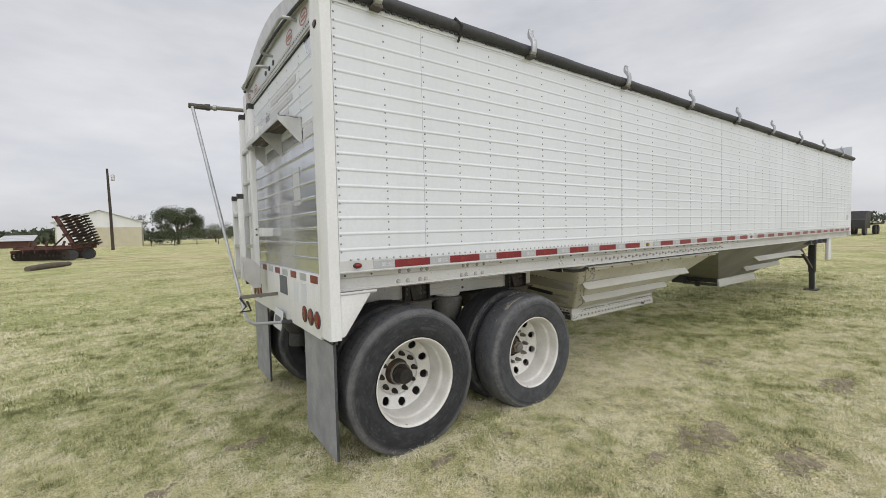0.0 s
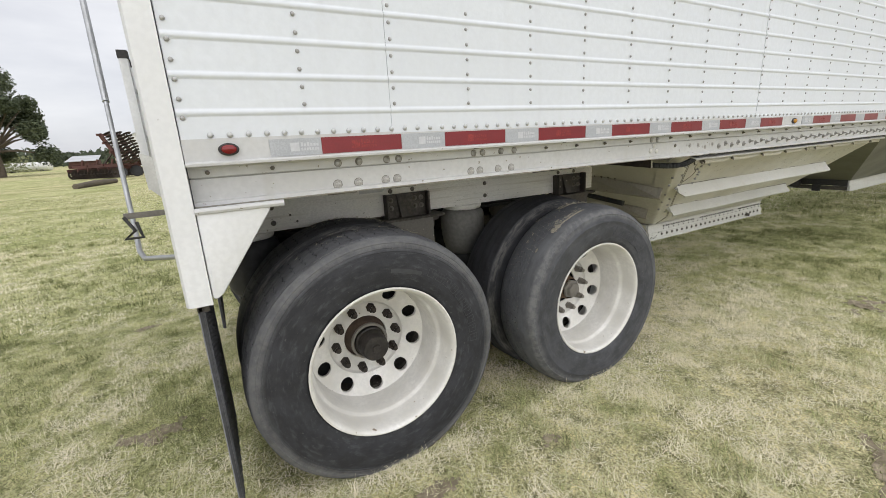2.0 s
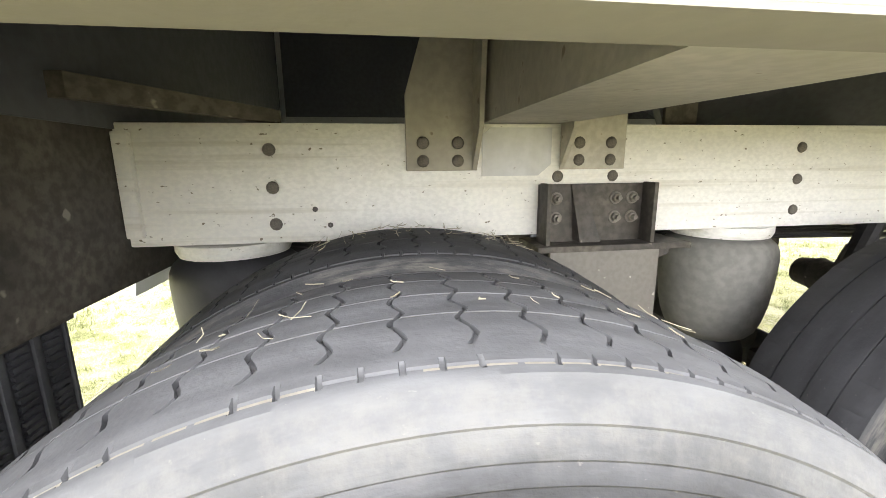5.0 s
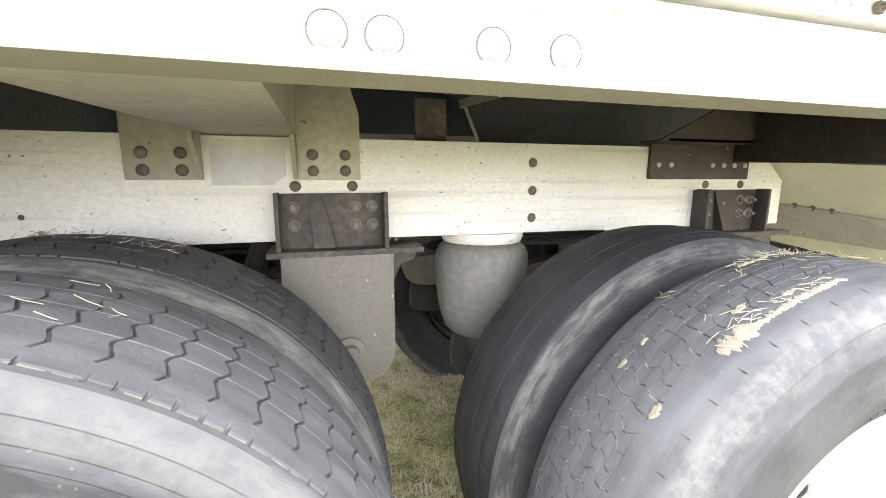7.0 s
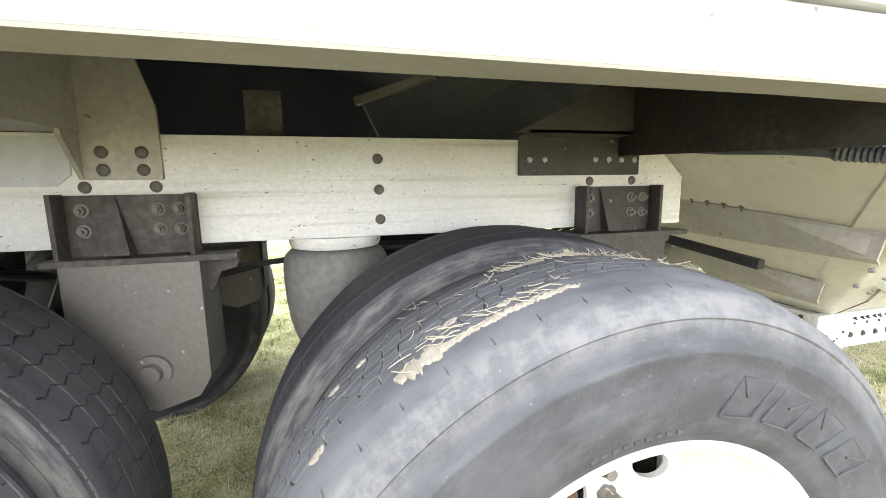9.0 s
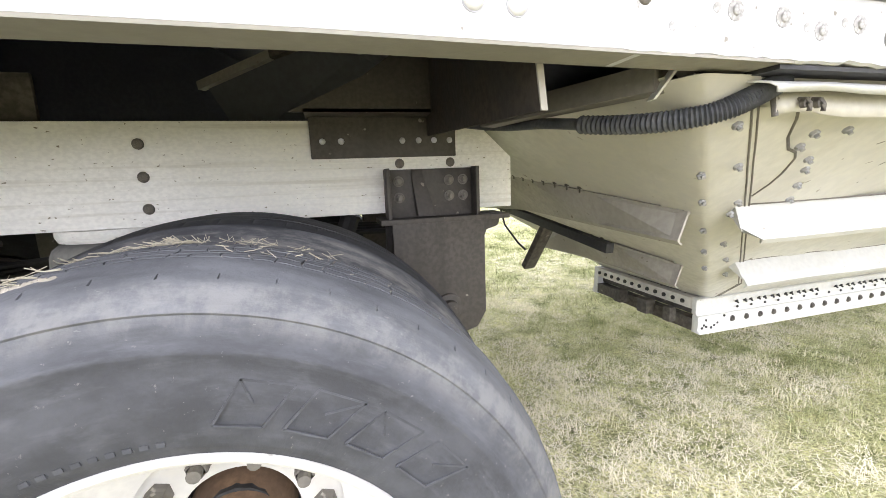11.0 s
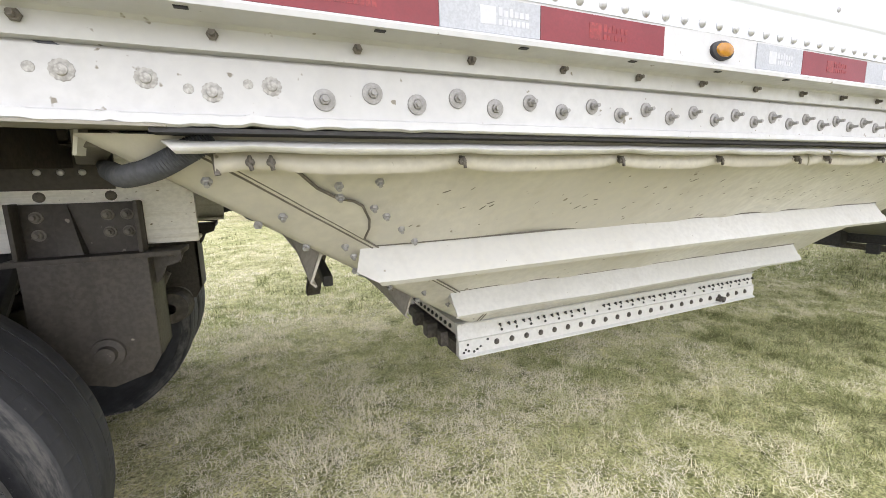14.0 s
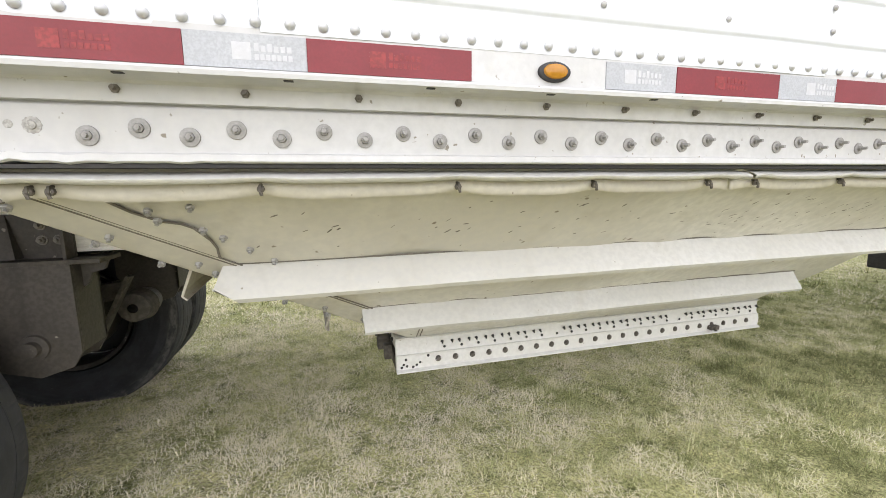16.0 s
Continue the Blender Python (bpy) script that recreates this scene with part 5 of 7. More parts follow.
def disc_shape(y0, r0, y1, r1, hole_r, hole_at, n=10, m=20):
    """A dished ring with round hand holes."""
    s = Shape()

    def lift(r):
        return y0 + (y1 - y0) * (r - r0) / (r1 - r0)

    half = math.pi / n
    for j in range(n):
        mid = 2 * math.pi * j / n
        c = (hole_at, 0.0)
        inner, outer, back = [], [], []
        angs = [2 * math.pi * k / m for k in range(m)]
        for corner in ((r1, half), (r1, -half), (r0, half), (r0, -half)):
            q = (corner[0] * math.cos(corner[1]) - c[0], corner[0] * math.sin(corner[1]))
            angs.append(math.atan2(q[1], q[0]) % (2 * math.pi))
        angs.sort()
        for a in angs:
            d = (math.cos(a), math.sin(a))
            t, st = hole_r, 0.004
            while True:
                p = (c[0] + d[0] * (t + st), d[1] * (t + st))
                r, th = math.hypot(*p), math.atan2(p[1], p[0])
                if r > r1 + 1e-9 or r < r0 - 1e-9 or abs(th) > half + 1e-9:
                    st /= 2
                    if st < 1e-5:
                        break
                else:
                    t += st
            outer.append((c[0] + d[0] * t, d[1] * t))
            inner.append((c[0] + d[0] * hole_r, d[1] * hole_r))
        k0, q = len(s.v), len(angs)
        cs, sn = math.cos(mid), math.sin(mid)
        for ring, deep in ((outer, 0), (inner, 0), (inner, 0.014)):
            for px, pz in ring:
                s.v.append((px * cs - pz * sn, lift(math.hypot(px, pz)) + deep, px * sn + pz * cs))
        for ring in range(2):
            for a in range(q):
                b = (a + 1) % q
                s.f.append((k0 + ring * q + a, k0 + ring * q + b, k0 + (ring + 1) * q + b, k0 + (ring + 1) * q + a))
    return s


TYRE_A = tyre_mesh("a", "tyre", M_TYRE_A)
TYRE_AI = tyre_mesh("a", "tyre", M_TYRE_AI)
TYRE_B = tyre_mesh("b", "tyre", M_TYRE_B)
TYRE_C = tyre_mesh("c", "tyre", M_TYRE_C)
# wheel mesh, its outer lip at y = 0 and its disc set deep inside
def wheel_mesh(lip):
    # outer flange, tapered barrel, a ledge half way in and the deeper drum
    w = Shape().lathe(lip + [(0.034, 0.2935), (0.058, 0.2915), (0.074, 0.2890), (0.080, 0.2865), (0.087, 0.2805), (0.095, 0.2775), (0.130, 0.2745), (0.170, 0.2715), (0.198, 0.2697), (0.210, 0.2690), (0.216, 0.268)], 72)
    w2 = disc_shape(0.250, 0.180, 0.216, 0.268, 0.0315, 0.2265)
    w.lathe([(0.250, 0.180), (0.252, 0.175), (0.262, 0.170), (0.265, 0.164), (0.267, 0.101), (0.275, 0.099)], 72)
    w.add(w2.v, w2.f)
    w.lathe([(0.02, 0.297), (0.20, 0.297), (0.30, 0.297)], 48)
    return w.mesh("wheel", M_WHEEL, True, 0, 40, True)


WHEEL_A = wheel_mesh([(0.020, 0.297), (0.0, 0.2995), (-0.012, 0.3050), (-0.0195, 0.3165), (-0.0235, 0.3160), (-0.0248, 0.3110), (-0.0205, 0.3040), (-0.010, 0.2990), (0.004, 0.2965)])
WHEEL_B = wheel_mesh([(0.020, 0.297), (0.010, 0.2995), (0.002, 0.3110), (-0.006, 0.3120), (-0.010, 0.3105), (-0.0105, 0.3050), (-0.006, 0.2990), (0.006, 0.2955)])
LUG = Shape().lathe([(0.266, 0.0215), (0.255, 0.021), (0.251, 0.0175), (0.229, 0.0175), (0.226, 0.0145)], 6)
LUG.lathe([(0.229, 0.0115), (0.212, 0.0112), (0.210, 0.0005)], 10)
LUG_ME = LUG.mesh("lug_nut", M_RUST, True)
LUG_MW = LUG.mesh("lug_nut", M_HANGER, True)
HUB_A = Shape().lathe([(0.300, 0.103), (0.285, 0.101), (0.272, 0.096), (0.262, 0.090), (0.232, 0.083), (0.224, 0.078), (0.228, 0.056)], 36).mesh("hub", M_RUSTA, True)
CAP_A = Shape().lathe([(0.220, 0.068), (0.196, 0.069), (0.192, 0.063), (0.155, 0.062), (0.130, 0.058), (0.122, 0.053), (0.120, 0.020), (0.114, 0.018), (0.113, 0.0005)], 28).mesh("hub_cap", M_GREASE, True)
RING_A = Shape().lathe([(0.222, 0.084), (0.209, 0.0835), (0.207, 0.080), (0.2075, 0.0735), (0.214, 0.072)], 36).mesh("hub_ring", M_HANGER, True)
HUB_B = Shape().lathe([(0.300, 0.092), (0.278, 0.086), (0.243, 0.070), (0.211, 0.064), (0.203, 0.060)], 32).mesh("hub", M_RUSTB, True)
CAP_B = Shape().lathe([(0.205, 0.058), (0.193, 0.056), (0.188, 0.044), (0.171, 0.040), (0.165, 0.030), (0.163, 0.0005)], 6).mesh("hub_cap", M_HANGER, True)
DARK = Shape().lathe([(0.340, 0.27), (0.342, 0.001)], 32).mesh("brake_backing", M_BLACK, True)
INNER_RIM = Shape().lathe([(-0.118, 0.290), (-0.125, 0.298), (-0.12, 0.285), (-0.05, 0.27), (0.10, 0.27), (0.118, 0.290)], 40).mesh("inner_rim", M_STEEL, True)


def blocks(n, a0, a1, r0, r1, y, gap=0.3):
    """Raised bars set along an arc of the sidewall."""
    s = Shape()
    for k in range(n):
        b0 = a0 + (a1 - a0) * k / n
        b1 = b0 + (a1 - a0) / n * (1 - gap)
        c = []
        for yy in (y, y - 0.0022):
            for a, r in ((b0, r0), (b1, r0), (b1, r1), (b0, r1)):
                c.append((r * math.cos(a), yy, r * math.sin(a)))
        s.hexa([c[4], c[5], c[6], c[7], c[0], c[1], c[2], c[3]])
    return s


def letters(n, a0, a1, r0, r1, y, slant=0.0, th=0.0024):
    """Letter-sized outlines made of thin raised bars, leaning by slant."""
    s = Shape()
    da = (a1 - a0) / n

    def stroke(p, q):
        (pa, pr), (qa, qr) = p, q
        a, b = Vector((pr * math.cos(pa), y - 0.001, pr * math.sin(pa))), Vector((qr * math.cos(qa), y - 0.001, qr * math.sin(qa)))
        s.beam(a, b, th, 0.0022, up=(0, -1, 0))
    for k in range(n):
        lo, hi = a0 + da * k, a0 + da * (k + 0.70)
        sh = slant * da
        low, top = [(lo, r0), (hi, r0)], [(lo + sh, r1), (hi + sh, r1)]
        for p, q in ((low[0], low[1]), (low[1], top[1]), (top[1], top[0]), (top[0], low[0])):
            stroke(p, q)
        mid = ((lo + hi + sh) / 2, (r0 + r1) / 2)
        stroke(mid, top[k % 2] if slant else (mid[0], r1))
    return s


MARK_A = letters(10, radians(60), radians(-4), 0.384, 0.418, -0.1415).mesh("sidewall_marking", M_MARK)
MARK_A2 = blocks(1, radians(84), radians(64), 0.380, 0.424, -0.1405, 0).mesh("sidewall_marking", M_MARK)
MARK_B = letters(4, radians(80), radians(36), 0.352, 0.402, -0.1412, 0.30).mesh("sidewall_marking", M_TYRE_B)
MARK_C = blocks(9, radians(108), radians(86), 0.330, 0.335, -0.1338, 0.45).mesh("sidewall_marking", M_TYRE_B)


def dual(x, near, tyre_out, tyre_in, hub, cap, marks, lug, spin, face, seat, z):
    """One end of an axle: an outer and an inner wheel."""
    k = 1 if near else -1
    face = face if near else WIDE - face
    rot = (0, radians(spin), 0) if near else (0, radians(spin), math.pi)

    def at(off):
        return (x, face + k * off, z)

    wh = under(new("wheel", WHEEL_A if cap is CAP_A else WHEEL_B), trailer)
    wh.location, wh.rotation_euler = at(seat), rot
    tagged(wh, "pale painted steel wheel with ten round hand holes")

    def sub(name, me, off=seat, extra=None, label=""):
        o = new(name, me)
        o.parent = wh
        o.matrix_parent_inverse = Matrix.Identity(4)
        o.location = (0, off - seat, 0)
        if extra:
            o.matrix_basis = extra
        if label:
            tagged(o, label)
        return o
    sub("tyre", tyre_out, 0.1435, None, "worn black truck tyre dusted with dry mud")
    sub("hub", hub)
    sub("hub_cap", cap)
    if cap is CAP_A:
        sub("hub_ring", RING_A, label="scraped steel ring round the hub cap")
    sub("brake_backing", DARK)
    for j in range(10):
        a = 2 * math.pi * (j + 0.5) / 10
        sub("lug_nut", lug, extra=Matrix.Translation((0.142 * math.cos(a), 0, 0.142 * math.sin(a))))
    for me in marks:
        o = sub("sidewall_marking", me, 0.1435)
        o.rotation_euler = (0, -radians(spin), 0)
    inner = under(new("inner_wheel", INNER_RIM), trailer)
    inner.location, inner.rotation_euler = (x, 0.4885 if near else WIDE - 0.4885, z), (0, radians(spin * 1.7 + 20), rot[2])
    t = new("tyre", tyre_in)
    t.parent = inner
    t.matrix_parent_inverse = Matrix.Identity(4)
    return wh


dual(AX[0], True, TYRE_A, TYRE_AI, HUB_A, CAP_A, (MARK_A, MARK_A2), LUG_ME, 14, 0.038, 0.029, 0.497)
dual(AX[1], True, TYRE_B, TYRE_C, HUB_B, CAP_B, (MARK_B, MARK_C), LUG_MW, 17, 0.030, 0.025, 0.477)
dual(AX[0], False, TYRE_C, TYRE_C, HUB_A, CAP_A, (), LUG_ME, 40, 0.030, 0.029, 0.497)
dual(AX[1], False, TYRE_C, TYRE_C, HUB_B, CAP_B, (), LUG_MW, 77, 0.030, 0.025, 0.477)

# straw and dried mud caught on the tyres
def tread_point(ax, ang, y, lift=0.0):
    """A point on the tread of the near tyre that lies under y."""
    front = ax == AX[0]
    inner = y > 0.34
    kind = "a" if front else ("c" if inner else "b")
    mid = 0.4885 if inner else (0.1815 if front else 0.1735)
    r, zc = crown_r(kind, y - mid) + lift, 0.497 if front else 0.477
    return (ax + r * math.cos(ang), y, zc + r * math.sin(ang))


rng = random.Random(5)
straw = Shape()
for ax, n, y0, y1, a0, a1 in ((AX[0], 26, 0.13, 0.28, 60, 122), (AX[0], 70, 0.46, 0.58, 70, 108), (AX[1], 50, 0.13, 0.27, 66, 122), (AX[1], 40, 0.23, 0.275, 72, 98)):
    for k in range(n):
        a, y = radians(rng.uniform(a0, a1)), rng.uniform(y0, y1)
        p = Vector(tread_point(ax, a, y, 0.003))
        yaw, ln = rng.uniform(0, 6.3), rng.uniform(0.004, 0.015)
        tang = Vector((-math.sin(a), 0, math.cos(a)))
        d = (tang * math.cos(yaw) + Vector((0, 1, 0)) * math.sin(yaw)) * ln
        lift = Vector((math.cos(a), 0, math.sin(a))) * rng.uniform(0.0, 0.010)
        straw.tube([p - d, p + lift * 0.4 + tang * rng.uniform(-0.003, 0.003), p + d * 0.8 + lift], rng.uniform(0.0003, 0.0007), 4)
for a0, a1, y0, y1, count in ((88, 105, 0.225, 0.252, 34), (100, 127, 0.100, 0.128, 30)):
    for k in range(count):
        a, y = radians(rng.uniform(a0, a1)), rng.uniform(y0, y1)
        ln, skew = radians(rng.uniform(0.5, 2.0)), rng.uniform(-0.008, 0.008)
        straw.tube([tread_point(AX[1], a - ln, y - skew, 0.002), tread_point(AX[1], a, y, rng.uniform(0.003, 0.007)), tread_point(AX[1], a + ln, y + skew, rng.uniform(0.002, 0.014))], rng.uniform(0.0004, 0.0008), 4)
part("straw", straw, M_STRAW, trailer, "dry straw caught on the tyre treads", kind="stuff")
rng = random.Random(11)
mud = Shape()
for ax, a0, a1, yc, half in ((AX[1], 99, 121, 0.104, 0.0055), (AX[1], 118.5, 126.5, 0.108, 0.015), (AX[1], 115.5, 118.5, 0.141, 0.006), (AX[1], 138.2, 141, 0.120, 0.007), (AX[1], 107.5, 110.5, 0.120, 0.006), (AX[1], 134.8, 137, 0.213, 0.004), (AX[1], 129.4, 131.2, 0.211, 0.004), (AX[1], 96, 104, 0.236, 0.005)):
    n, m = max(14, int((a1 - a0) * 5)), 9
    k0 = len(mud.v)
    for i in range(n + 1):
        u = i / n * 2 - 1
        wide = half * (1 - abs(u) ** 5) * (0.8 + 0.5 * wave(i * 0.22, 2, a0, 1.0) + 0.45 * wave(i * 0.7, 5, a0, 1.0)) + 0.001
        for j in range(m + 1):
            v = j / m * 2 - 1
            a = radians(a0 + (a1 - a0) * i / n + 0.2 * wave(i * 0.5, j * 0.5, 9, 1.7))
            lift = 0.0030 * (1 - abs(v) ** 4) + 0.0022 * wave(i * 0.8, j * 1.2, 3) - 0.0012
            mud.v.append(tread_point(ax, a, yc + wide * v + 0.004 * wave(i * 0.35, a0, 4, 1.1), lift))
    mud.f += [(k0 + i * (m + 1) + j, k0 + (i + 1) * (m + 1) + j, k0 + (i + 1) * (m + 1) + j + 1, k0 + i * (m + 1) + j + 1) for i in range(n) for j in range(m)]
part("mud_clod", mud, M_MUD, trailer, "dried mud smeared on the tyre tread", True, kind="stuff")


# ---- hoppers ----
def near_edge(z):
    """Where the near face of the first chute meets its rounded corner strip."""
    return min(2.661 + (1.15 - z) * 1.55, 3.50)


def rear_x(z):
    """The sloping rear face of the first chute."""
    return 2.497 + 1.447 * (1.19 - z)


def rear_edge(z):
    """Where the rear face of the first chute meets its rounded corner strip."""
    return 0.085 + 0.8 * (1.19 - z) / 0.662 + 0.055


def hopper(xa, xb, ba, bb, lips, ends, full):
    """A four-sided chute: top from xa to xb at the floor, outlet from ba to bb."""
    zt, zb, yt, yb = 1.19, 0.528, 0.085, 0.885
    top = [(xa, yt, zt), (xb, yt, zt), (xb, WIDE - yt, zt), (xa, WIDE - yt, zt)]
    bot = [(ba, yb, zb), (bb, yb, zb), (bb, WIDE - yb, zb), (ba, WIDE - yb, zb)]
    s = Shape()
    for side_i in range(4):
        a, b = side_i, (side_i + 1) % 4
        ta, tb, ba_, bb_ = Vector(top[a]), Vector(top[b]), Vector(bot[a]), Vector(bot[b])
        if full and side_i == 0:
            ta, ba_ = Vector((near_edge(zt), yt, zt)), Vector((near_edge(zb), yb, zb))
        if full and side_i == 3:
            ta, ba_ = Vector((rear_x(zt), WIDE - yt, zt)), Vector((rear_x(zb), WIDE - yb, zb))
            tb, bb_ = Vector((rear_x(zt), rear_edge(zt), zt)), Vector((rear_x(zb), rear_edge(zb), zb))
        if full and side_i == 2:
            tb, bb_ = Vector((rear_x(zt), WIDE - yt, zt)), Vector((rear_x(zb), WIDE - yb, zb))
        n, m = (180, 48) if full and side_i == 0 else (60, 20) if full else (26, 10)
        k0 = len(s.v)
        for i in range(n + 1):
            for j in range(m + 1):
                u, v = i / n, j / m
                p = (ta * (1 - u) + tb * u) * (1 - v) + (ba_ * (1 - u) + bb_ * u) * v
                nrm = {0: Vector((0, -0.64, -0.77)), 1: Vector((0.66, 0, -0.75)), 2: Vector((0, 0.64, -0.77)), 3: Vector((-0.66, 0, -0.75))}[side_i]
                e = min(1, 6 * u, 6 * (1 - u)) * min(1, 5 * v, 5 * (1 - v))
                p = p + nrm * e * (0.008 * wave(p.x, p.y, p.z, 2.2) + 0.007 * wave(p.x, p.y, p.z, 6.5))
                if full and side_i == 0:
                    belt = max(0.0, 1 - abs(v - 0.20) / 0.13) * min(1, 8 * u, 4 * (1 - u))
                    p = p - nrm * belt * (0.010 * max(0.0, wave(p.x * 0.6, p.z, 1, 9.0)) + 0.006 * max(0.0, wave(p.x, p.z * 1.5, 5, 21.0)) + 0.005)
                s.v.append(tuple(p))
        s.f += [(k0 + i * (m + 1) + j, k0 + i * (m + 1) + j + 1, k0 + (i + 1) * (m + 1) + j + 1, k0 + (i + 1) * (m + 1) + j) for i in range(n) for j in range(m)]
    # the second chute's shade comes from its darker grey
    skin = M_HOP if full else M_HOP_SHADE
    h = part("hopper", s.mesh("hopper", skin, True, 0, 30, True), skin, trailer, "dented cream-grey aluminium hopper chute with dark specks" if full else "aluminium hopper chute, its shade put in a darker grey")

    def wall_at(z):
        t = (zt - z) / (zt - zb)
        return xa + (ba - xa) * t, xb + (bb - xb) * t, yt + (yb - yt) * t

    # folded deflector lips on the chute
    for z, run, drop, xs0, xs1, cut in lips:
        x0, x1, y0 = wall_at(z)
        for near in (True, False):
            def yy(v):
                return v if near else WIDE - v
            q = [(yy(y0 + 0.040), z + 0.012), (yy(y0 - 0.010), z + 0.010), (yy(y0 - run * 0.74), z - drop * 0.70), (yy(y0 - run * 0.745), z - drop * 0.70 + 0.006), (yy(y0 - run), z - drop), (yy(y0 - run + 0.012), z - drop - 0.012), (yy(y0 - run + 0.016), z - drop - 0.009), (yy(y0 - run + 0.007), z - drop + 0.002), (yy(y0 - run * 0.70), z - drop * 0.72), (yy(y0 + 0.030), z)]
            sh = Shape()
            n = 24
            for i in range(n + 1):
                for c, (y, zz) in enumerate(q):
                    if full and z > 0.8:
                        skew = {1: -0.022, 2: -0.042, 3: -0.042, 4: 0.004, 5: 0.014, 6: 0.014, 7: 0.004, 8: -0.040}.get(c, 0)
                    else:
                        skew = cut * {2: 0.7, 3: 0.7, 4: 1, 5: 1, 6: 1, 7: 1, 8: 0.7}.get(c, 0)
                    xx = (xs0 + skew) * (1 - i / n) + xs1 * i / n
                    sh.v.append((xx, y + 0.004 * wave(xx, z, 0, 3), zz + 0.004 * wave(xx, 4, z, 2.3)))
            m = len(q)
            sh.f = [(i * m + c, (i + 1) * m + c, (i + 1) * m + (c + 1) % m, i * m + (c + 1) % m) for i in range(n) for c in range(m)] + [tuple(range(m))[::-1], tuple(range(n * m, n * m + m))]
            if near and full:
                bead = Shape().tube([(xs0 + (xs1 - xs0) * i / 40, y0 - 0.014 + 0.004 * wave(xs0 + (xs1 - xs0) * i / 40, z, 0, 3), z + 0.0115 + 0.004 * wave(xs0 + (xs1 - xs0) * i / 40, 4, z, 2.3)) for i in range(41)], 0.0022, 6)
                part("sealant_bead", bead, M_SEAL, h, "", True)
            part("deflector", sh, M_LIP, h, "white folded deflector lip" if near and z > 0.8 else "", True, angle=25)
        if ends:
            # on the rear face the lip climbs towards the middle of the trailer
            y1 = y0 + (0.036 if z > 0.8 else 0.10)
            z1 = z - 0.004 if z > 0.8 else z - 0.016
            sh = Shape()
            cols = [y1, y1 + 0.3, y1 + 0.6, WIDE / 2, WIDE - y1 - 0.6, WIDE - y1 - 0.3, WIDE - y1]
            for y in cols:
                along = min(y, WIDE - y) - y1
                zz, zl = z1 + 0.14 * along, z1 + 0.04 * along
                e, el = rear_x(zz), rear_x(z1)
                sh.v += [(e + 0.020, y, zz + 0.004), (e - 0.008, y, zz), (el - 0.034, y, zl - 0.070), (el - 0.022, y, zl - 0.082), (el - 0.018, y, zl - 0.079), (el - 0.028, y, zl - 0.070), (e - 0.003, y, zz - 0.006), (e + 0.020, y, zz - 0.001)]
            m = 8
            sh.f = [(i * m + c, (i + 1) * m + c, (i + 1) * m + (c + 1) % m, i * m + (c + 1) % m) for i in range(len(cols) - 1) for c in range(m)] + [tuple(range(m))[::-1], tuple(range(6 * m, 7 * m))]
            part("deflector", sh, M_GRIME, h, "grimy rear deflector lip")
            row = Shape()
            for k in range(9):
                y = y1 + 0.34 + 0.055 * k
                zz = z1 + 0.14 * (y - y1)
                row.lathe([(-0.004, 0.008), (-0.012, 0.0075), (-0.013, 0.003), (-0.024, 0.003), (-0.025, 0.0005)], 6, "z", (rear_x(zz) - 0.010, y, zz + 0.016))
            part("bolt_row", row, M_BOLTD, h, "row of bolts hanging under the chute's rear seam", kind="stuff")
    # slide-gate frame at the outlet
    bar = Shape().prism([(0.872, 0.530), (0.905, 0.530), (0.905, 0.462), (0.895, 0.455), (0.878, 0.455), (0.884, 0.470), (0.884, 0.520)], "x", ba, bb + 0.02)
    part("gate_rail", bar, M_LIP, h, "white upper gate rail with bolts", bevel=0.002)
    bar = Shape().prism([(0.870, 0.456), (0.900, 0.456), (0.900, 0.384), (0.858, 0.382), (0.858, 0.388), (0.872, 0.395), (0.868, 0.43), (0.872, 0.447)], "x", ba, bb + 0.02)
    g = part("gate_rail", bar, M_LIP, h, "white lower gate rail with bolts", bevel=0.002)
    bar = Shape().prism([(WIDE - 0.872, 0.530), (WIDE - 0.905, 0.530), (WIDE - 0.905, 0.384), (WIDE - 0.858, 0.382), (WIDE - 0.868, 0.43)][::-1], "x", ba, bb + 0.02)
    part("gate_rail", bar, M_LIP, h)
    for x, sg in ((ba, 1), (bb, -1)):
        part("gate_end", Shape().box(min(x, x + sg * 0.045), max(x, x + sg * 0.045), 0.905, WIDE - 0.905, 0.480, 0.525), M_HOP, h)
        part("gate_end", Shape().box(min(x, x + sg * 0.045), max(x, x + sg * 0.045), 0.90, WIDE - 0.90, 0.388, 0.440), M_STEEL, h)
    part("slide_gate", Shape().box(ba + 0.03, bb - 0.03, 0.905, WIDE - 0.905, 0.448, 0.472), M_STEEL, h, "dark slide gate")
    if full:
        small = hex_bolt(0.0098, 0.008, 0.0130, 0.002).mesh("bolt", M_STEEL, True)
        tiny = dome(0.0060, 0.005, 10, 3).mesh("bolt", M_BLACK, True)
        hang = hex_bolt(0.0070, 0.007, 0.0, 0.008).mesh("bolt", M_BLACK, True)
        for k in range(23):
            x = ba + 0.178 + 0.0765 * k
            piece("bolt", small, (x, 0.870, 0.4275), g)
            piece("bolt", tiny, (x + 0.03, 0.876, 0.474), g)
            for off in (0.018, 0.062):
                if (k * 5 + int(off * 100)) % 9:
                    piece("bolt", hang, (x + off, 0.874, 0.503), g, (radians(35), 0, 0))
        for dx, dz in ((0.022, 0.404), (0.044, 0.408), (0.070, 0.402), (0.085, 0.410), (0.100, 0.420), (0.030, 0.416), (0.040, 0.436), (0.135, 0.445)):
            piece("bolt", tiny, (ba + dx, 0.871, dz), g)
        side_on = Shape()
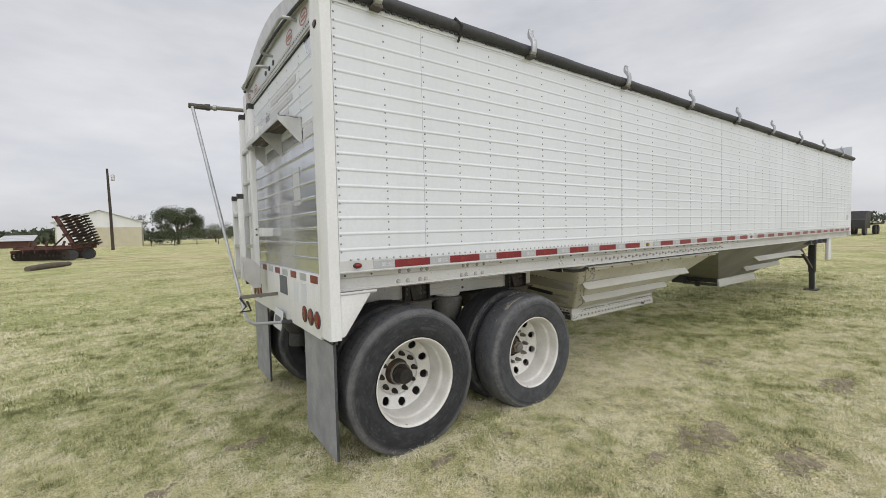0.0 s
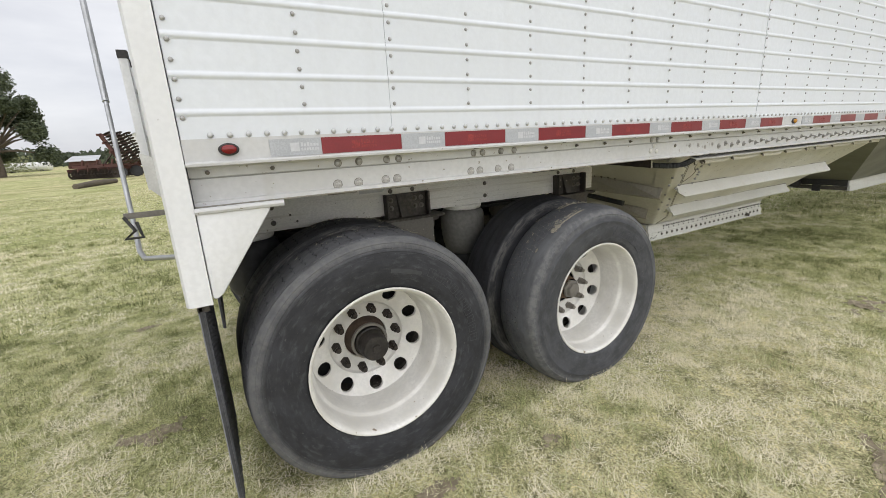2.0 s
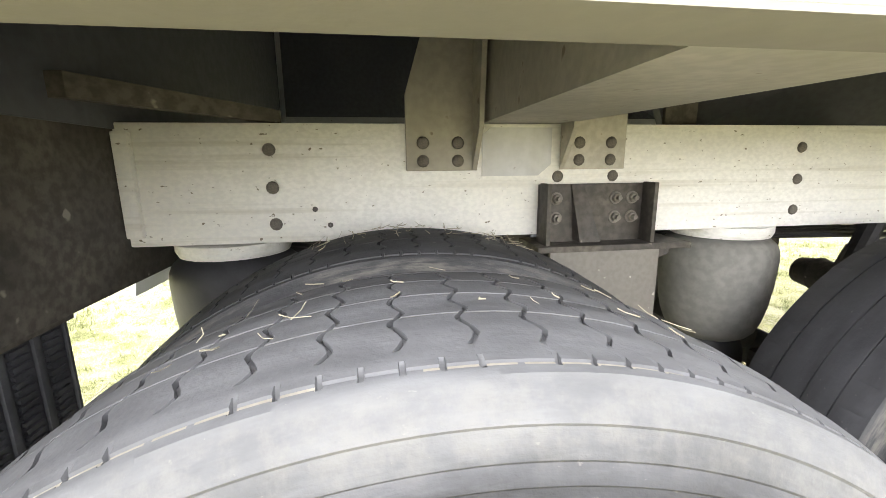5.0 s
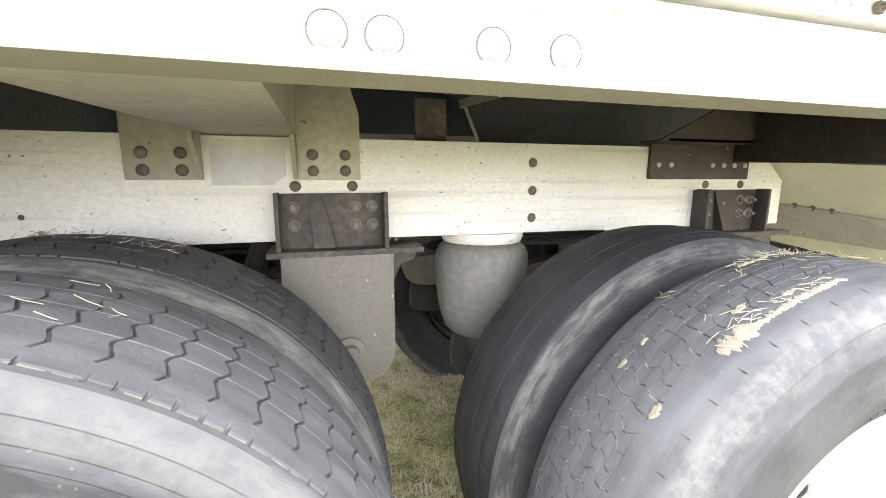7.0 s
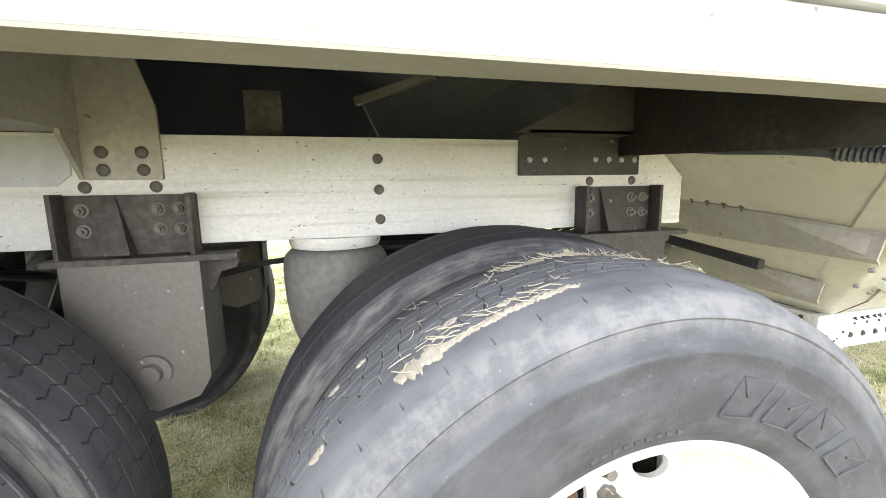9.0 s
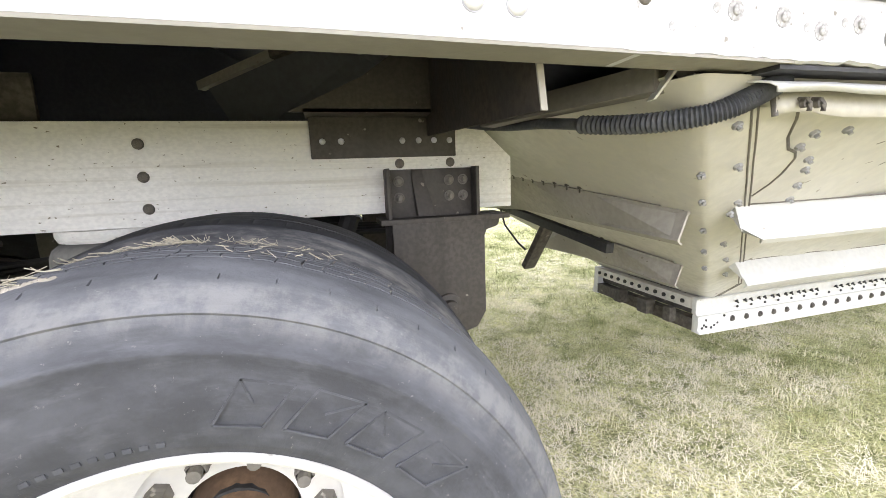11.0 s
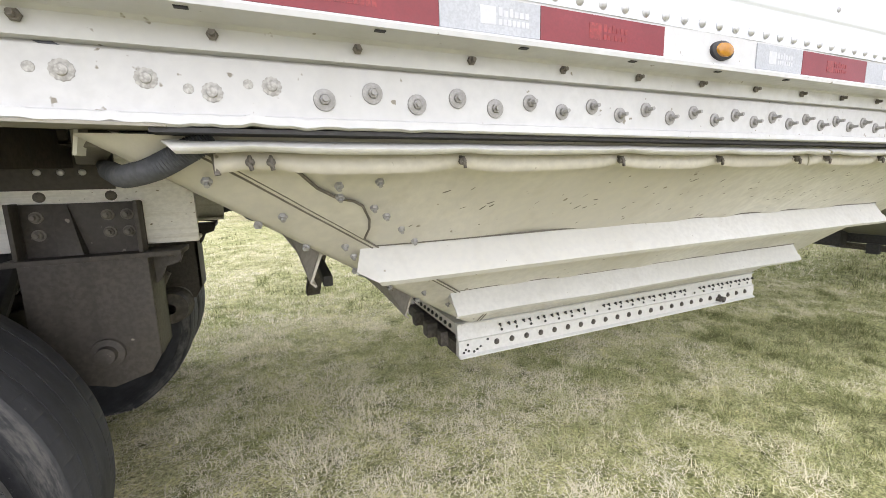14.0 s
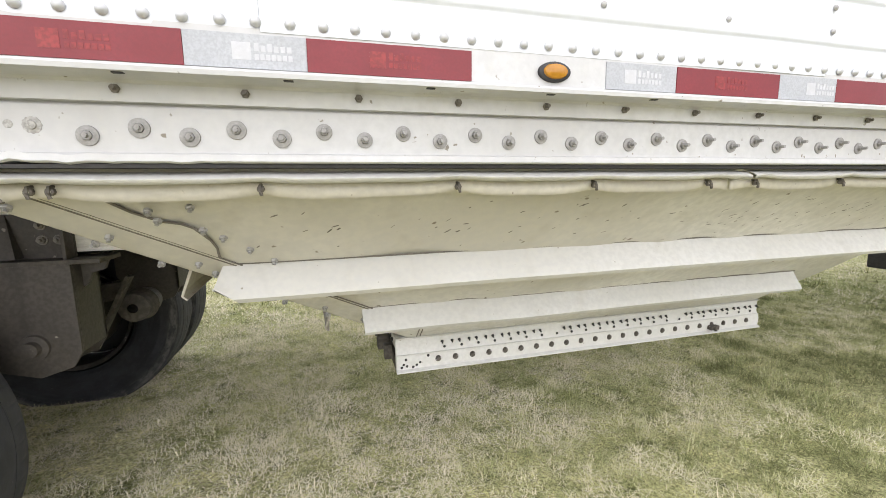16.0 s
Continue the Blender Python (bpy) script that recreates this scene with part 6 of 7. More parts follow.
        for k in range(12):
            side_on.lathe([(ba - 0.001, 0.0095), (ba - 0.008, 0.009), (ba - 0.009, 0.0005)], 6, "x", (0, 0.95 + 0.05 * k, 0.503))
        part("end_bolts", side_on, M_BLACK, g, "row of dark bolts on the gate's end", kind="stuff")
        for y0, y1, deep in ((1.10, 1.16, 0.05), (0.98, 1.02, 0.035), (1.28, 1.33, 0.045)):
            part("gate_bracket", Shape().box(ba - deep, ba, y0, y1, 0.40, 0.465), M_STEEL, g, "", bevel=0.004)
        part("gate_latch", Shape().box(5.02, 5.07, 0.845, 0.872, 0.405, 0.425).tube([(5.045, 0.855, 0.43), (5.045, 0.84, 0.40)], 0.007, 6), M_STEEL, g)
    else:
        part("gate_shield", Shape().box(ba - 0.03, ba - 0.002, 0.90, 1.50, 0.455, 0.610), M_BLACK, h, "black shield above the slide gate", bevel=0.004)
        part("gear_box", Shape().box(ba - 0.16, ba - 0.03, 1.42, 1.66, 0.42, 0.60), M_BLACK, h, "black gate gear box", bevel=0.01)
        part("gear_stay", Shape().box(ba - 0.07, ba - 0.03, 1.18, 1.27, 0.37, 0.46), M_BLACK, h, bevel=0.004)
    return h, wall_at


hop, wall_at = hopper(2.648, 5.64, 3.412, 5.340, ((0.955, 0.064, 0.066, 2.945, 5.270, 0.055), (0.738, 0.056, 0.062, 3.265, 5.200, 0.006)), (0,), True)
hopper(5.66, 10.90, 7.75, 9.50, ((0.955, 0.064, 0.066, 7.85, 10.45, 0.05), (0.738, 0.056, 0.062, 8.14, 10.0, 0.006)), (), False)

# sheet under the rail and the wavy strip below it, held by hook bolts
def flap_sheet(x0, x1, prof, skew, waves, label, material):
    s = Shape()
    n, m = 70, len(prof)
    for i in range(n + 1):
        for j, (y, z) in enumerate(prof):
            q = j / (m - 1)
            x = x0 + skew * q + (x1 - x0) * i / n
            near = min(abs(x - h) for h in HOOKS)
            pinch = max(0.0, 1 - near / 0.10) ** 2
            s.v.append((x, y + q * waves * (0.9 * pinch - 0.5 + 0.7 * wave(x, 2, j * 0.1, 3.1)), z + q * waves * (0.6 * pinch - 0.8 * (1 - pinch) + 0.6 * wave(x, 5, 0, 4.0))))
    s.f = [(i * m + j, i * m + j + 1, (i + 1) * m + j + 1, (i + 1) * m + j) for i in range(n) for j in range(m - 1)]
    fl = part("drip_flap", s, material, trailer, label, True, angle=60)
    sol = fl.modifiers.new("sheet", "SOLIDIFY")
    sol.thickness = 0.003


HOOKS = (2.712, 2.741, 3.06, 3.44, 3.765, 4.092, 4.242, 4.55, 4.96, 5.35)
upper = [(0.110, 1.179), (0.086, 1.1765), (0.070, 1.172), (0.064, 1.166), (0.069, 1.158)]
lower = [(0.108, 1.168), (0.099, 1.158), (0.097, 1.146), (0.101, 1.132)]
flap_sheet(2.600, 4.180, upper, 0.024, 0.003, "white sheet folded under the rail", M_LIP)
flap_sheet(4.205, 5.60, upper, 0.010, 0.004, "white sheet folded under the rail", M_LIP)
flap_sheet(2.665, 4.158, lower, 0.0, 0.007, "wavy cream sealing strip held by hook bolts", M_STRIP)
flap_sheet(4.166, 5.60, lower, 0.0, 0.006, "wavy cream sealing strip held by hook bolts", M_STRIP)
# black strip put in for the shade in the gap below the rail
gap_shadow = Shape()
for (xa, ya, za_), (xb, yb, zb_) in (((2.60, 0.050, 1.1825), (3.30, 0.058, 1.1830)), ((3.30, 0.058, 1.1830), (5.60, 0.066, 1.1785))):
    gap_shadow.hexa([(xa, ya, za_), (xb, yb, zb_), (xb, 0.101, zb_), (xa, 0.101, za_), (xa, ya, 1.1885), (xb, yb, 1.1885), (xb, 0.101, 1.1885), (xa, 0.101, 1.1885)])
part("gap_shadow", gap_shadow, M_BLACK, trailer, "black strip for the gap's shade above the folded sheet")
HOOK = Shape().tube([(0, 0.010, 0.008), (0, -0.003, 0.006), (0, -0.008, -0.002), (0.002, -0.006, -0.012)], 0.0034, 6)
HOOK.lathe([(0.004, 0.0070), (-0.003, 0.0065), (-0.004, 0.003)], 10)
HOOK_ME = HOOK.mesh("hook_bolt", M_BOLTD, True)
for x in HOOKS:
    piece("hook_bolt", HOOK_ME, (x, 0.090, 1.146), trailer)

# rivets, studs and sealant along the chute's rear corner
STUD = hex_bolt(0.0085, 0.009, 0.0, 0.006).mesh("stud", M_BOLT, True)


def on_near(x, z, off=0.004):
    y = wall_at(z)[2]
    return (x, y - off * 0.64, z - off * 0.77)


for x, z in ((2.850, 1.119), (2.855, 1.098), (2.923, 1.124), (2.925, 1.074), (2.956, 1.054), (3.000, 1.020), (3.044, 0.985)):
    piece("stud", STUD, on_near(x, z, 0.010), hop, (radians(50), 0, 0))
corner = Shape()
za = [1.186 - 0.656 * i / 16 for i in range(17)]
COLS = 13


def corner_point(z, u, proud=0.0):
    """u runs from 0 on the near face to 1 on the rear face."""
    x, _, y = wall_at(z)
    x = rear_x(z)
    a, c, b = Vector((near_edge(z), y, z)), Vector((x, y, z)), Vector((x, rear_edge(z), z))
    m = Vector((min(x + 0.022, a.x), y, z))
    if u < 0.5:
        p = a + (m - a) * u * 2
    else:
        v = u * 2 - 1
        p = m * (1 - v) ** 2 + c * 2 * v * (1 - v) + b * v * v
    w = max(0.0, u * 2 - 1)
    return p + Vector((-0.45 * w, -0.64 * (1 - w), -0.75)) * proud


for z in za:
    for j in range(COLS):
        p = corner_point(z, j / (COLS - 1), 0.003)
        if j == 0:
            p = p + Vector((0.012, 0, 0))
        if j == COLS - 1:
            p = p + Vector((-0.004, 0.06, 0.0))
        corner.v.append(tuple(p))
corner.f = [(i * COLS + j, (i + 1) * COLS + j, (i + 1) * COLS + j + 1, i * COLS + j + 1) for i in range(16) for j in range(COLS - 1)]
strip = part("corner_strip", corner, M_HOP, hop, "rounded riveted corner strip of the chute", True, angle=60)
for x, z in ((2.648, 1.133), (2.755, 1.067), (2.881, 0.988), (2.905, 0.958), (3.035, 0.86), (3.15, 0.79), (3.27, 0.71)):
    piece("stud", STUD, on_near(x, z, 0.012), strip, (radians(50), 0, 0))
for z in (1.045, 0.984, 0.90, 0.82, 0.74):
    piece("stud", STUD, corner_point(z, 0.70, 0.006), strip, (radians(20), 0, radians(-20)))
seal = Shape()
for off in (0.0, 0.014):
    seal.tube([on_near(near_edge(z) + off + 0.002 * wave(z, 1, off, 22), z, 0.003) for z in [1.17 - 0.02 * i for i in range(33)]], 0.0022, 6)
PATCH = [(2.76, 1.150), (2.785, 1.134), (2.815, 1.108), (2.855, 1.087), (2.885, 1.081), (2.905, 1.070), (2.925, 1.040), (2.930, 1.018), (2.925, 0.991)]
seal.tube([on_near(x, z, 0.004) for x, z in PATCH], 0.0030, 6)
part("sealant_bead", seal, M_SEAL, hop, "dark bead of sealant along the seams", True)
patch = Shape()
edge = [on_near(x, z, 0.0045) for x, z in PATCH]
left = [on_near(near_edge(z) + 0.014, z, 0.0045) for _, z in PATCH]
patch.v = [p for pair in zip(left, edge) for p in pair]
patch.f = [(2 * i, 2 * i + 2, 2 * i + 3, 2 * i + 1) for i in range(len(PATCH) - 1)]
part("patch_sheet", patch, M_HOP, hop, "cut patch sheet at the chute's corner")
rng = random.Random(8)
nicks = Shape()
for k in range(95):
    x, z = rng.uniform(2.98, 5.25), rng.triangular(0.985, 1.125, 1.075)
    a, b, tilt = rng.uniform(0.002, 0.011), rng.uniform(0.0008, 0.0024), rng.uniform(0.1, 0.9)
    k0 = len(nicks.v)
    for i in range(8):
        u, v = a * math.cos(math.pi * i / 4), b * math.sin(math.pi * i / 4)
        px, pz = x + u * math.cos(tilt) - v * math.sin(tilt), z + 0.77 * (u * math.sin(tilt) + v * math.cos(tilt))
        nicks.v.append(on_near(px, pz, 0.0145))
    nicks.f.append(tuple(range(k0, k0 + 8)))
part("paint_nicks", nicks, M_SEAL, hop, "dark nicks in the chute's sheet", kind="stuff")
part("long_stud", Shape().tube([(2.664, 0.105, 1.172), (2.668, 0.10, 1.128)], 0.0045, 8), M_BOLTD, hop)

# corrugated hose, conduit and a small hanging bracket behind the chute
path = [Vector(p) for p in ((2.37, 0.74, 1.20), (2.415, 0.56, 1.170), (2.451, 0.40, 1.156), (2.50, 0.28, 1.138), (2.538, 0.18, 1.131), (2.588, 0.122, 1.140), (2.634, 0.098, 1.163), (2.668, 0.095, 1.182))]
fine = []
for i in range(len(path) - 1):
    for k in range(24):
        a, b = path[i], path[i + 1]
        t = k / 24
        m0 = (path[min(i + 1, len(path) - 1)] - path[max(i - 1, 0)]) / 2
        m1 = (path[min(i + 2, len(path) - 1)] - path[i]) / 2
        fine.append(a * (2 * t ** 3 - 3 * t ** 2 + 1) + m0 * (t ** 3 - 2 * t ** 2 + t) + b * (-2 * t ** 3 + 3 * t ** 2) + m1 * (t ** 3 - t ** 2))
part("hose", Shape().tube(fine, [(0.011 if i < 62 else 0.0158 + (0.0020 if i % 2 else -0.0012)) for i in range(len(fine))], 12), M_HOSE, trailer, "black corrugated hose", True)
part("conduit", Shape().beam((2.385, 0.56, 1.188), (2.512, 0.158, 1.192), 0.048, 0.042), M_HANGER, trailer, "grimy square channel above the hose", bevel=0.004)
channel = part("conduit_bracket", Shape().hexa([(2.492, 0.170, 1.160), (2.497, 0.170, 1.160), (2.518, 0.135, 1.214), (2.513, 0.135, 1.214), (2.488, 0.150, 1.160), (2.493, 0.150, 1.160), (2.514, 0.115, 1.214), (2.509, 0.115, 1.214)]), M_LIP, trailer, "bright folded end of the channel")
part("lip", Shape().beam((2.513, 0.140, 1.212), (2.552, 0.140, 1.185), 0.030, 0.005), M_LIP, channel)
part("gate_shaft", Shape().beam((2.895, 1.70, 0.895), (2.895, 0.76, 0.800), 0.030, 0.035), M_BLACK, trailer, "dark gate shaft behind the chute", bevel=0.003)
part("gate_cable", Shape().tube([(2.88, 1.62, 0.87), (2.87, 1.55, 0.80), (2.88, 1.42, 0.725), (2.89, 1.36, 0.70)], 0.005, 6), M_BLACK, trailer, "", True)
part("rail_end_plate", Shape().prism([(2.42, 0.955), (2.505, 0.945), (2.53, 0.985), (2.598, 1.00), (2.602, 1.10), (2.56, 1.125), (2.42, 1.125)], "y", 1.70, 1.72), M_BLACK, trailer, "dark plate on the far frame rail's end", bevel=0.002)
hang = part("hanging_bracket", Shape().beam((2.92, 1.20, 0.835), (2.895, 1.345, 0.62), 0.06, 0.03), M_STEEL, trailer, "small dark bracket hanging behind the chute", bevel=0.003)

# landing gear
for y in (0.36, WIDE - 0.36):
    leg = part("landing_leg", Shape().box(11.27, 11.39, y - 0.06, y + 0.06, 0.42, 1.20), M_BLACK, trailer, "black square landing leg with a sand shoe", bevel=0.006)
    part("inner_leg", Shape().box(11.285, 11.375, y - 0.045, y + 0.045, 0.03, 0.45), M_BLACK, leg, bevel=0.004)
    part("sand_shoe", Shape().box(11.20, 11.46, y - 0.12, y + 0.12, 0.0, 0.035), M_STEEL, leg, bevel=0.006)
    part("brace", Shape().beam((11.27, y, 0.52), (10.45, y, 0.98), 0.05, 0.05), M_STEEL, leg)
    part("brace", Shape().beam((11.25, y - 0.02, 1.15), (11.42, y - 0.02, 0.50), 0.05, 0.02), M_GALV, leg)
part("leg_box", Shape().box(11.40, 11.62, 0.10, 0.16, 0.70, 1.187), M_POST, trailer, "white guard plate beside the landing leg", bevel=0.004)
part("leg_cross", Shape().beam((11.33, 0.42, 0.75), (11.33, WIDE - 0.42, 0.75), 0.05, 0.05), M_STEEL, trailer)
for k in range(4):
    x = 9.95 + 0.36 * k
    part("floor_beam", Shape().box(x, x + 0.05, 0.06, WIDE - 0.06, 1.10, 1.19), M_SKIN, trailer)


# ---- ground ----
def ground_material():
    m = bpy.data.materials.new("mown_grass_ground")
    m.use_nodes = True
    nt = m.node_tree
    b = nt.nodes["Principled BSDF"]
    co = nt.nodes.new("ShaderNodeTexCoord")

    def nz(s, d=5.0, r=0.55):
        n = nt.nodes.new("ShaderNodeTexNoise")
        n.inputs["Scale"].default_value, n.inputs["Detail"].default_value, n.inputs["Roughness"].default_value = s, d, r
        nt.links.new(co.outputs["Object"], n.inputs["Vector"])
        return n.outputs["Fac"]

    def ramp(f, stops):
        r = nt.nodes.new("ShaderNodeValToRGB")
        e = r.color_ramp.elements
        e[0].position, e[0].color = stops[0][0], (*stops[0][1], 1)
        e[1].position, e[1].color = stops[-1][0], (*stops[-1][1], 1)
        for p, c in stops[1:-1]:
            x = e.new(p)
            x.color = (*c, 1)
        nt.links.new(f, r.inputs["Fac"])
        return r.outputs["Color"]

    def mixed(f, a, c, mode="MIX"):
        x = nt.nodes.new("ShaderNodeMix")
        x.data_type = "RGBA"
        x.blend_type = mode
        if isinstance(f, float):
            x.inputs["Factor"].default_value = f
        else:
            nt.links.new(f, x.inputs["Factor"])
        nt.links.new(a, x.inputs["A"])
        nt.links.new(c, x.inputs["B"])
        return x.outputs["Result"]

    patches = ramp(nz(0.55, 6.0, 0.62), [(0.30, (0.36, 0.38, 0.185)), (0.44, (0.50, 0.49, 0.29)), (0.58, (0.67, 0.625, 0.43)), (0.68, (0.60, 0.555, 0.365)), (0.78, (0.51, 0.45, 0.32))])
    broad = ramp(nz(0.045, 3.0, 0.5), [(0.40, (0.95, 1.0, 0.84)), (0.60, (1.05, 0.98, 0.98))])
    patches = mixed(1.0, patches, broad, "MULTIPLY")
    tufts = ramp(nz(6.5, 8.0, 0.75), [(0.33, (0.22, 0.235, 0.18)), (0.44, (0.74, 0.76, 0.70)), (0.54, (1.02, 1.02, 0.98)), (0.68, (1.36, 1.33, 1.26))])
    blades = ramp(nz(95.0, 3.0, 0.6), [(0.33, (0.45, 0.45, 0.42)), (0.62, (1.25, 1.25, 1.2))])
    col = mixed(1.0, mixed(1.0, patches, tufts, "MULTIPLY"), blades, "MULTIPLY")
    nt.links.new(col, b.inputs["Base Color"])
    b.inputs["Roughness"].default_value = 0.95
    b.inputs["Specular IOR Level"].default_value = 0.1
    bp = nt.nodes.new("ShaderNodeBump")
    bp.inputs["Distance"].default_value = 0.03
    nt.links.new(nz(60.0, 4.0, 0.7), bp.inputs["Height"])
    nt.links.new(bp.outputs["Normal"], b.inputs["Normal"])
    return m


def height(x, y):
    return 0.022 * wave(x, y, 0, 0.35) + 0.012 * wave(x, y, 7, 1.6)


def axis_steps(a, b, fine, far):
    out, v, d = [], 0.0, fine
    while v < far:
        out.append(v)
        v += d
        d *= 1.0 if v < 14 else 1.35
    out.append(far)
    return out


pos = axis_steps(0, 0, 0.4, 900)
xs = sorted(set([-v + 2 for v in pos] + [v + 2 for v in pos]))
g = Shape()
for x in xs:
    for y in xs:
        near = max(0.0, 1 - max(abs(x - 2), abs(y)) / 40)
        g.v.append((x, y, height(x, y) * near))
n = len(xs)
g.f = [(i * n + k, (i + 1) * n + k, (i + 1) * n + k + 1, i * n + k + 1) for i in range(n - 1) for k in range(n - 1)]
ground = part("ground", g, ground_material(), None, "mown dry lawn of straw and olive grass", True)
tagged(ground, category="ground", kind="structure")


def blade_material():
    m = bpy.data.materials.new("grass_blades")
    m.use_nodes = True
    nt = m.node_tree
    b = nt.nodes["Principled BSDF"]
    at = nt.nodes.new("ShaderNodeAttribute")
    at.attribute_name = "tone"
    r = nt.nodes.new("ShaderNodeValToRGB")
    e = r.color_ramp.elements
    e[0].position, e[0].color = 0.0, (0.17, 0.18, 0.075, 1)
    e[1].position, e[1].color = 1.0, (0.86, 0.80, 0.62, 1)
    for p, c in ((0.25, (0.42, 0.445, 0.195)), (0.5, (0.68, 0.655, 0.405)), (0.78, (0.79, 0.735, 0.54))):
        k = e.new(p)
        k.color = (*c, 1)
    nt.links.new(at.outputs["Fac"], r.inputs["Fac"])
    nt.links.new(r.outputs["Color"], b.inputs["Base Color"])
    b.inputs["Roughness"].default_value = 0.8
    b.inputs["Specular IOR Level"].default_value = 0.2
    return m


def lattice(x, y, seed):
    """Smooth random values from 0 to 1 on a unit grid."""
    table = np.random.default_rng(seed).uniform(0, 1, (97, 97))
    i, j = np.floor(x).astype(int), np.floor(y).astype(int)
    u, v = x - i, y - j
    u, v = u * u * (3 - 2 * u), v * v * (3 - 2 * v)
    a, b, c, d = table[i % 97, j % 97], table[(i + 1) % 97, j % 97], table[i % 97, (j + 1) % 97], table[(i + 1) % 97, (j + 1) % 97]
    return (a * (1 - u) + b * u) * (1 - v) + (c * (1 - u) + d * u) * v


# worn places in the lawn: x, y and radii
BARE = ((2.38, -1.10, 0.50, 0.25), (2.50, -1.62, 0.36, 0.22), (1.75, -1.05, 0.22, 0.12), (0.64, -0.18, 0.17, 0.09), (-0.59, 2.55, 0.15, 0.09), (-0.38, 0.92, 0.24, 0.15), (-0.92, 0.63, 0.15, 0.10), (4.45, -1.45, 0.42, 0.22), (4.20, -0.40, 0.36, 0.18), (1.22, -0.22, 0.12, 0.07))
# lawn tone: drier (+) and greener (-) stretches, with light and shade by the trailer painted in: x, y, radii and how
# far
LAWN_TONE = ((2.6, 2.3, 1.6, 2.1, 0.48), (2.9, 0.6, 1.3, 0.8, 0.22), (0.4, -0.7, 0.8, 0.5, 0.10), (-0.7, 1.5, 1.1, 1.0, 0.20), (5.6, 0.8, 1.5, 0.8, -0.24), (7.6, 0.1, 1.8, 0.9, -0.26), (-2.2, 3.2, 2.4, 2.0, -0.14), (2.6, -1.3, 0.9, 0.5, -0.12))
GX0, GSTEP, GN = 2.0 - 0.4 * 80, 0.4, 161
GRID = np.array([[height(GX0 + GSTEP * i, GX0 + GSTEP * j) * max(0.0, 1 - max(abs(GX0 + GSTEP * i - 2), abs(GX0 + GSTEP * j)) / 40) for j in range(GN)] for i in range(GN)])


def ground_z(x, y):
    """Height of the ground sheet under many points at once."""
    u, v = (x - GX0) / GSTEP, (y - GX0) / GSTEP
    i, j = np.clip(u.astype(int), 0, GN - 2), np.clip(v.astype(int), 0, GN - 2)
    u, v = u - i, v - j
    return (GRID[i, j] * (1 - u) + GRID[i + 1, j] * u) * (1 - v) + (GRID[i, j + 1] * (1 - u) + GRID[i + 1, j + 1] * u) * v


def grass(x0, x1, y0, y1, per_m2, seed, hmin, hmax, width):
    r = np.random.default_rng(seed)
    n = int((x1 - x0) * (y1 - y0) * per_m2)
    x, y = r.uniform(x0, x1, n), r.uniform(y0, y1, n)
    patch = np.clip(0.45 + 2.7 * (0.35 * (lattice(x * 1.0, y * 1.0, 1) - 0.5) + 0.35 * (lattice(x * 2.9, y * 2.9, 2) - 0.5) + 0.3 * (lattice(x * 6.1, y * 6.1, 7) - 0.5)), 0, 1)
    tuft = np.clip(0.5 + 2.4 * (0.5 * (lattice(x * 7.3, y * 7.3, 3) - 0.5) + 0.5 * (lattice(x * 19.0, y * 19.0, 4) - 0.5)), 0, 1)
    shade = np.clip(0.5 + 2.6 * (0.55 * (lattice(x * 8.0, y * 8.0, 5) - 0.5) + 0.45 * (lattice(x * 21.0, y * 21.0, 6) - 0.5)), 0, 1)
    bare = np.zeros(n)
    for bx, by, rx, ry in BARE:
        bare = np.maximum(bare, np.clip(1.6 - 1.6 * np.hypot((x - bx) / rx, (y - by) / ry) + 1.6 * (tuft - 0.5), 0, 1))
    # sums grass dryness and the painted light and shade by the trailer
    dry = sum(k * np.exp(-2.0 * (((x - px) / rx) ** 2 + ((y - py) / ry) ** 2)) for px, py, rx, ry, k in LAWN_TONE)
    keep = r.uniform(0, 1, n) < (0.40 + 0.60 * tuft) * (1 - 0.62 * bare)
    x, y, patch, tuft, shade, dry, bare = x[keep], y[keep], patch[keep], tuft[keep], shade[keep], dry[keep], bare[keep]
    n = len(x)
    z = ground_z(x, y) - 0.003
    # cut straw lies flat between short standing blades
    lying = r.uniform(0, 1, n) < 0.55 - 0.30 * patch
    ln = r.uniform(hmin, hmax, n) * (0.65 + 0.45 * tuft + 0.35 * patch * tuft)
    tilt = np.where(lying, r.uniform(0.05, 0.45, n), r.uniform(0.55, 1.35, n))
    ln = np.where(lying, ln * 1.35, ln)
    yaw = r.uniform(0, 2 * np.pi, n)
    dx, dy = np.cos(yaw), np.sin(yaw)
    flat, up = ln * np.cos(tilt), ln * np.sin(tilt)
    z = z + np.where(lying, r.uniform(0.002, 0.6, n) * hmin, 0.0)
    w = width * r.uniform(0.6, 1.35, n)
    a = np.stack([x - dy * w, y + dx * w, z], 1)
    b = np.stack([x + dy * w, y - dx * w, z + np.where(lying, 0.0, 0.2 * w)], 1)
    t = np.stack([x + dx * flat, y + dy * flat, z + up], 1)
    vs = np.stack([a, b, t], 1).reshape(-1, 3)
    me = bpy.data.meshes.new("grass")
    me.vertices.add(len(vs))
    me.vertices.foreach_set("co", vs.ravel())
    me.loops.add(3 * n)
    me.loops.foreach_set("vertex_index", np.arange(3 * n))
    me.polygons.add(n)
    me.polygons.foreach_set("loop_start", np.arange(n) * 3)
    me.update(calc_edges=True)
    tone = np.clip(np.where(lying, 0.84, 0.60) - 0.48 * patch - 0.56 * (shade - 0.5) + dry - 0.30 * bare + 0.14 * r.normal(0.0, 1.0, n), 0, 1)
    at = me.attributes.new("tone", "FLOAT", "POINT")
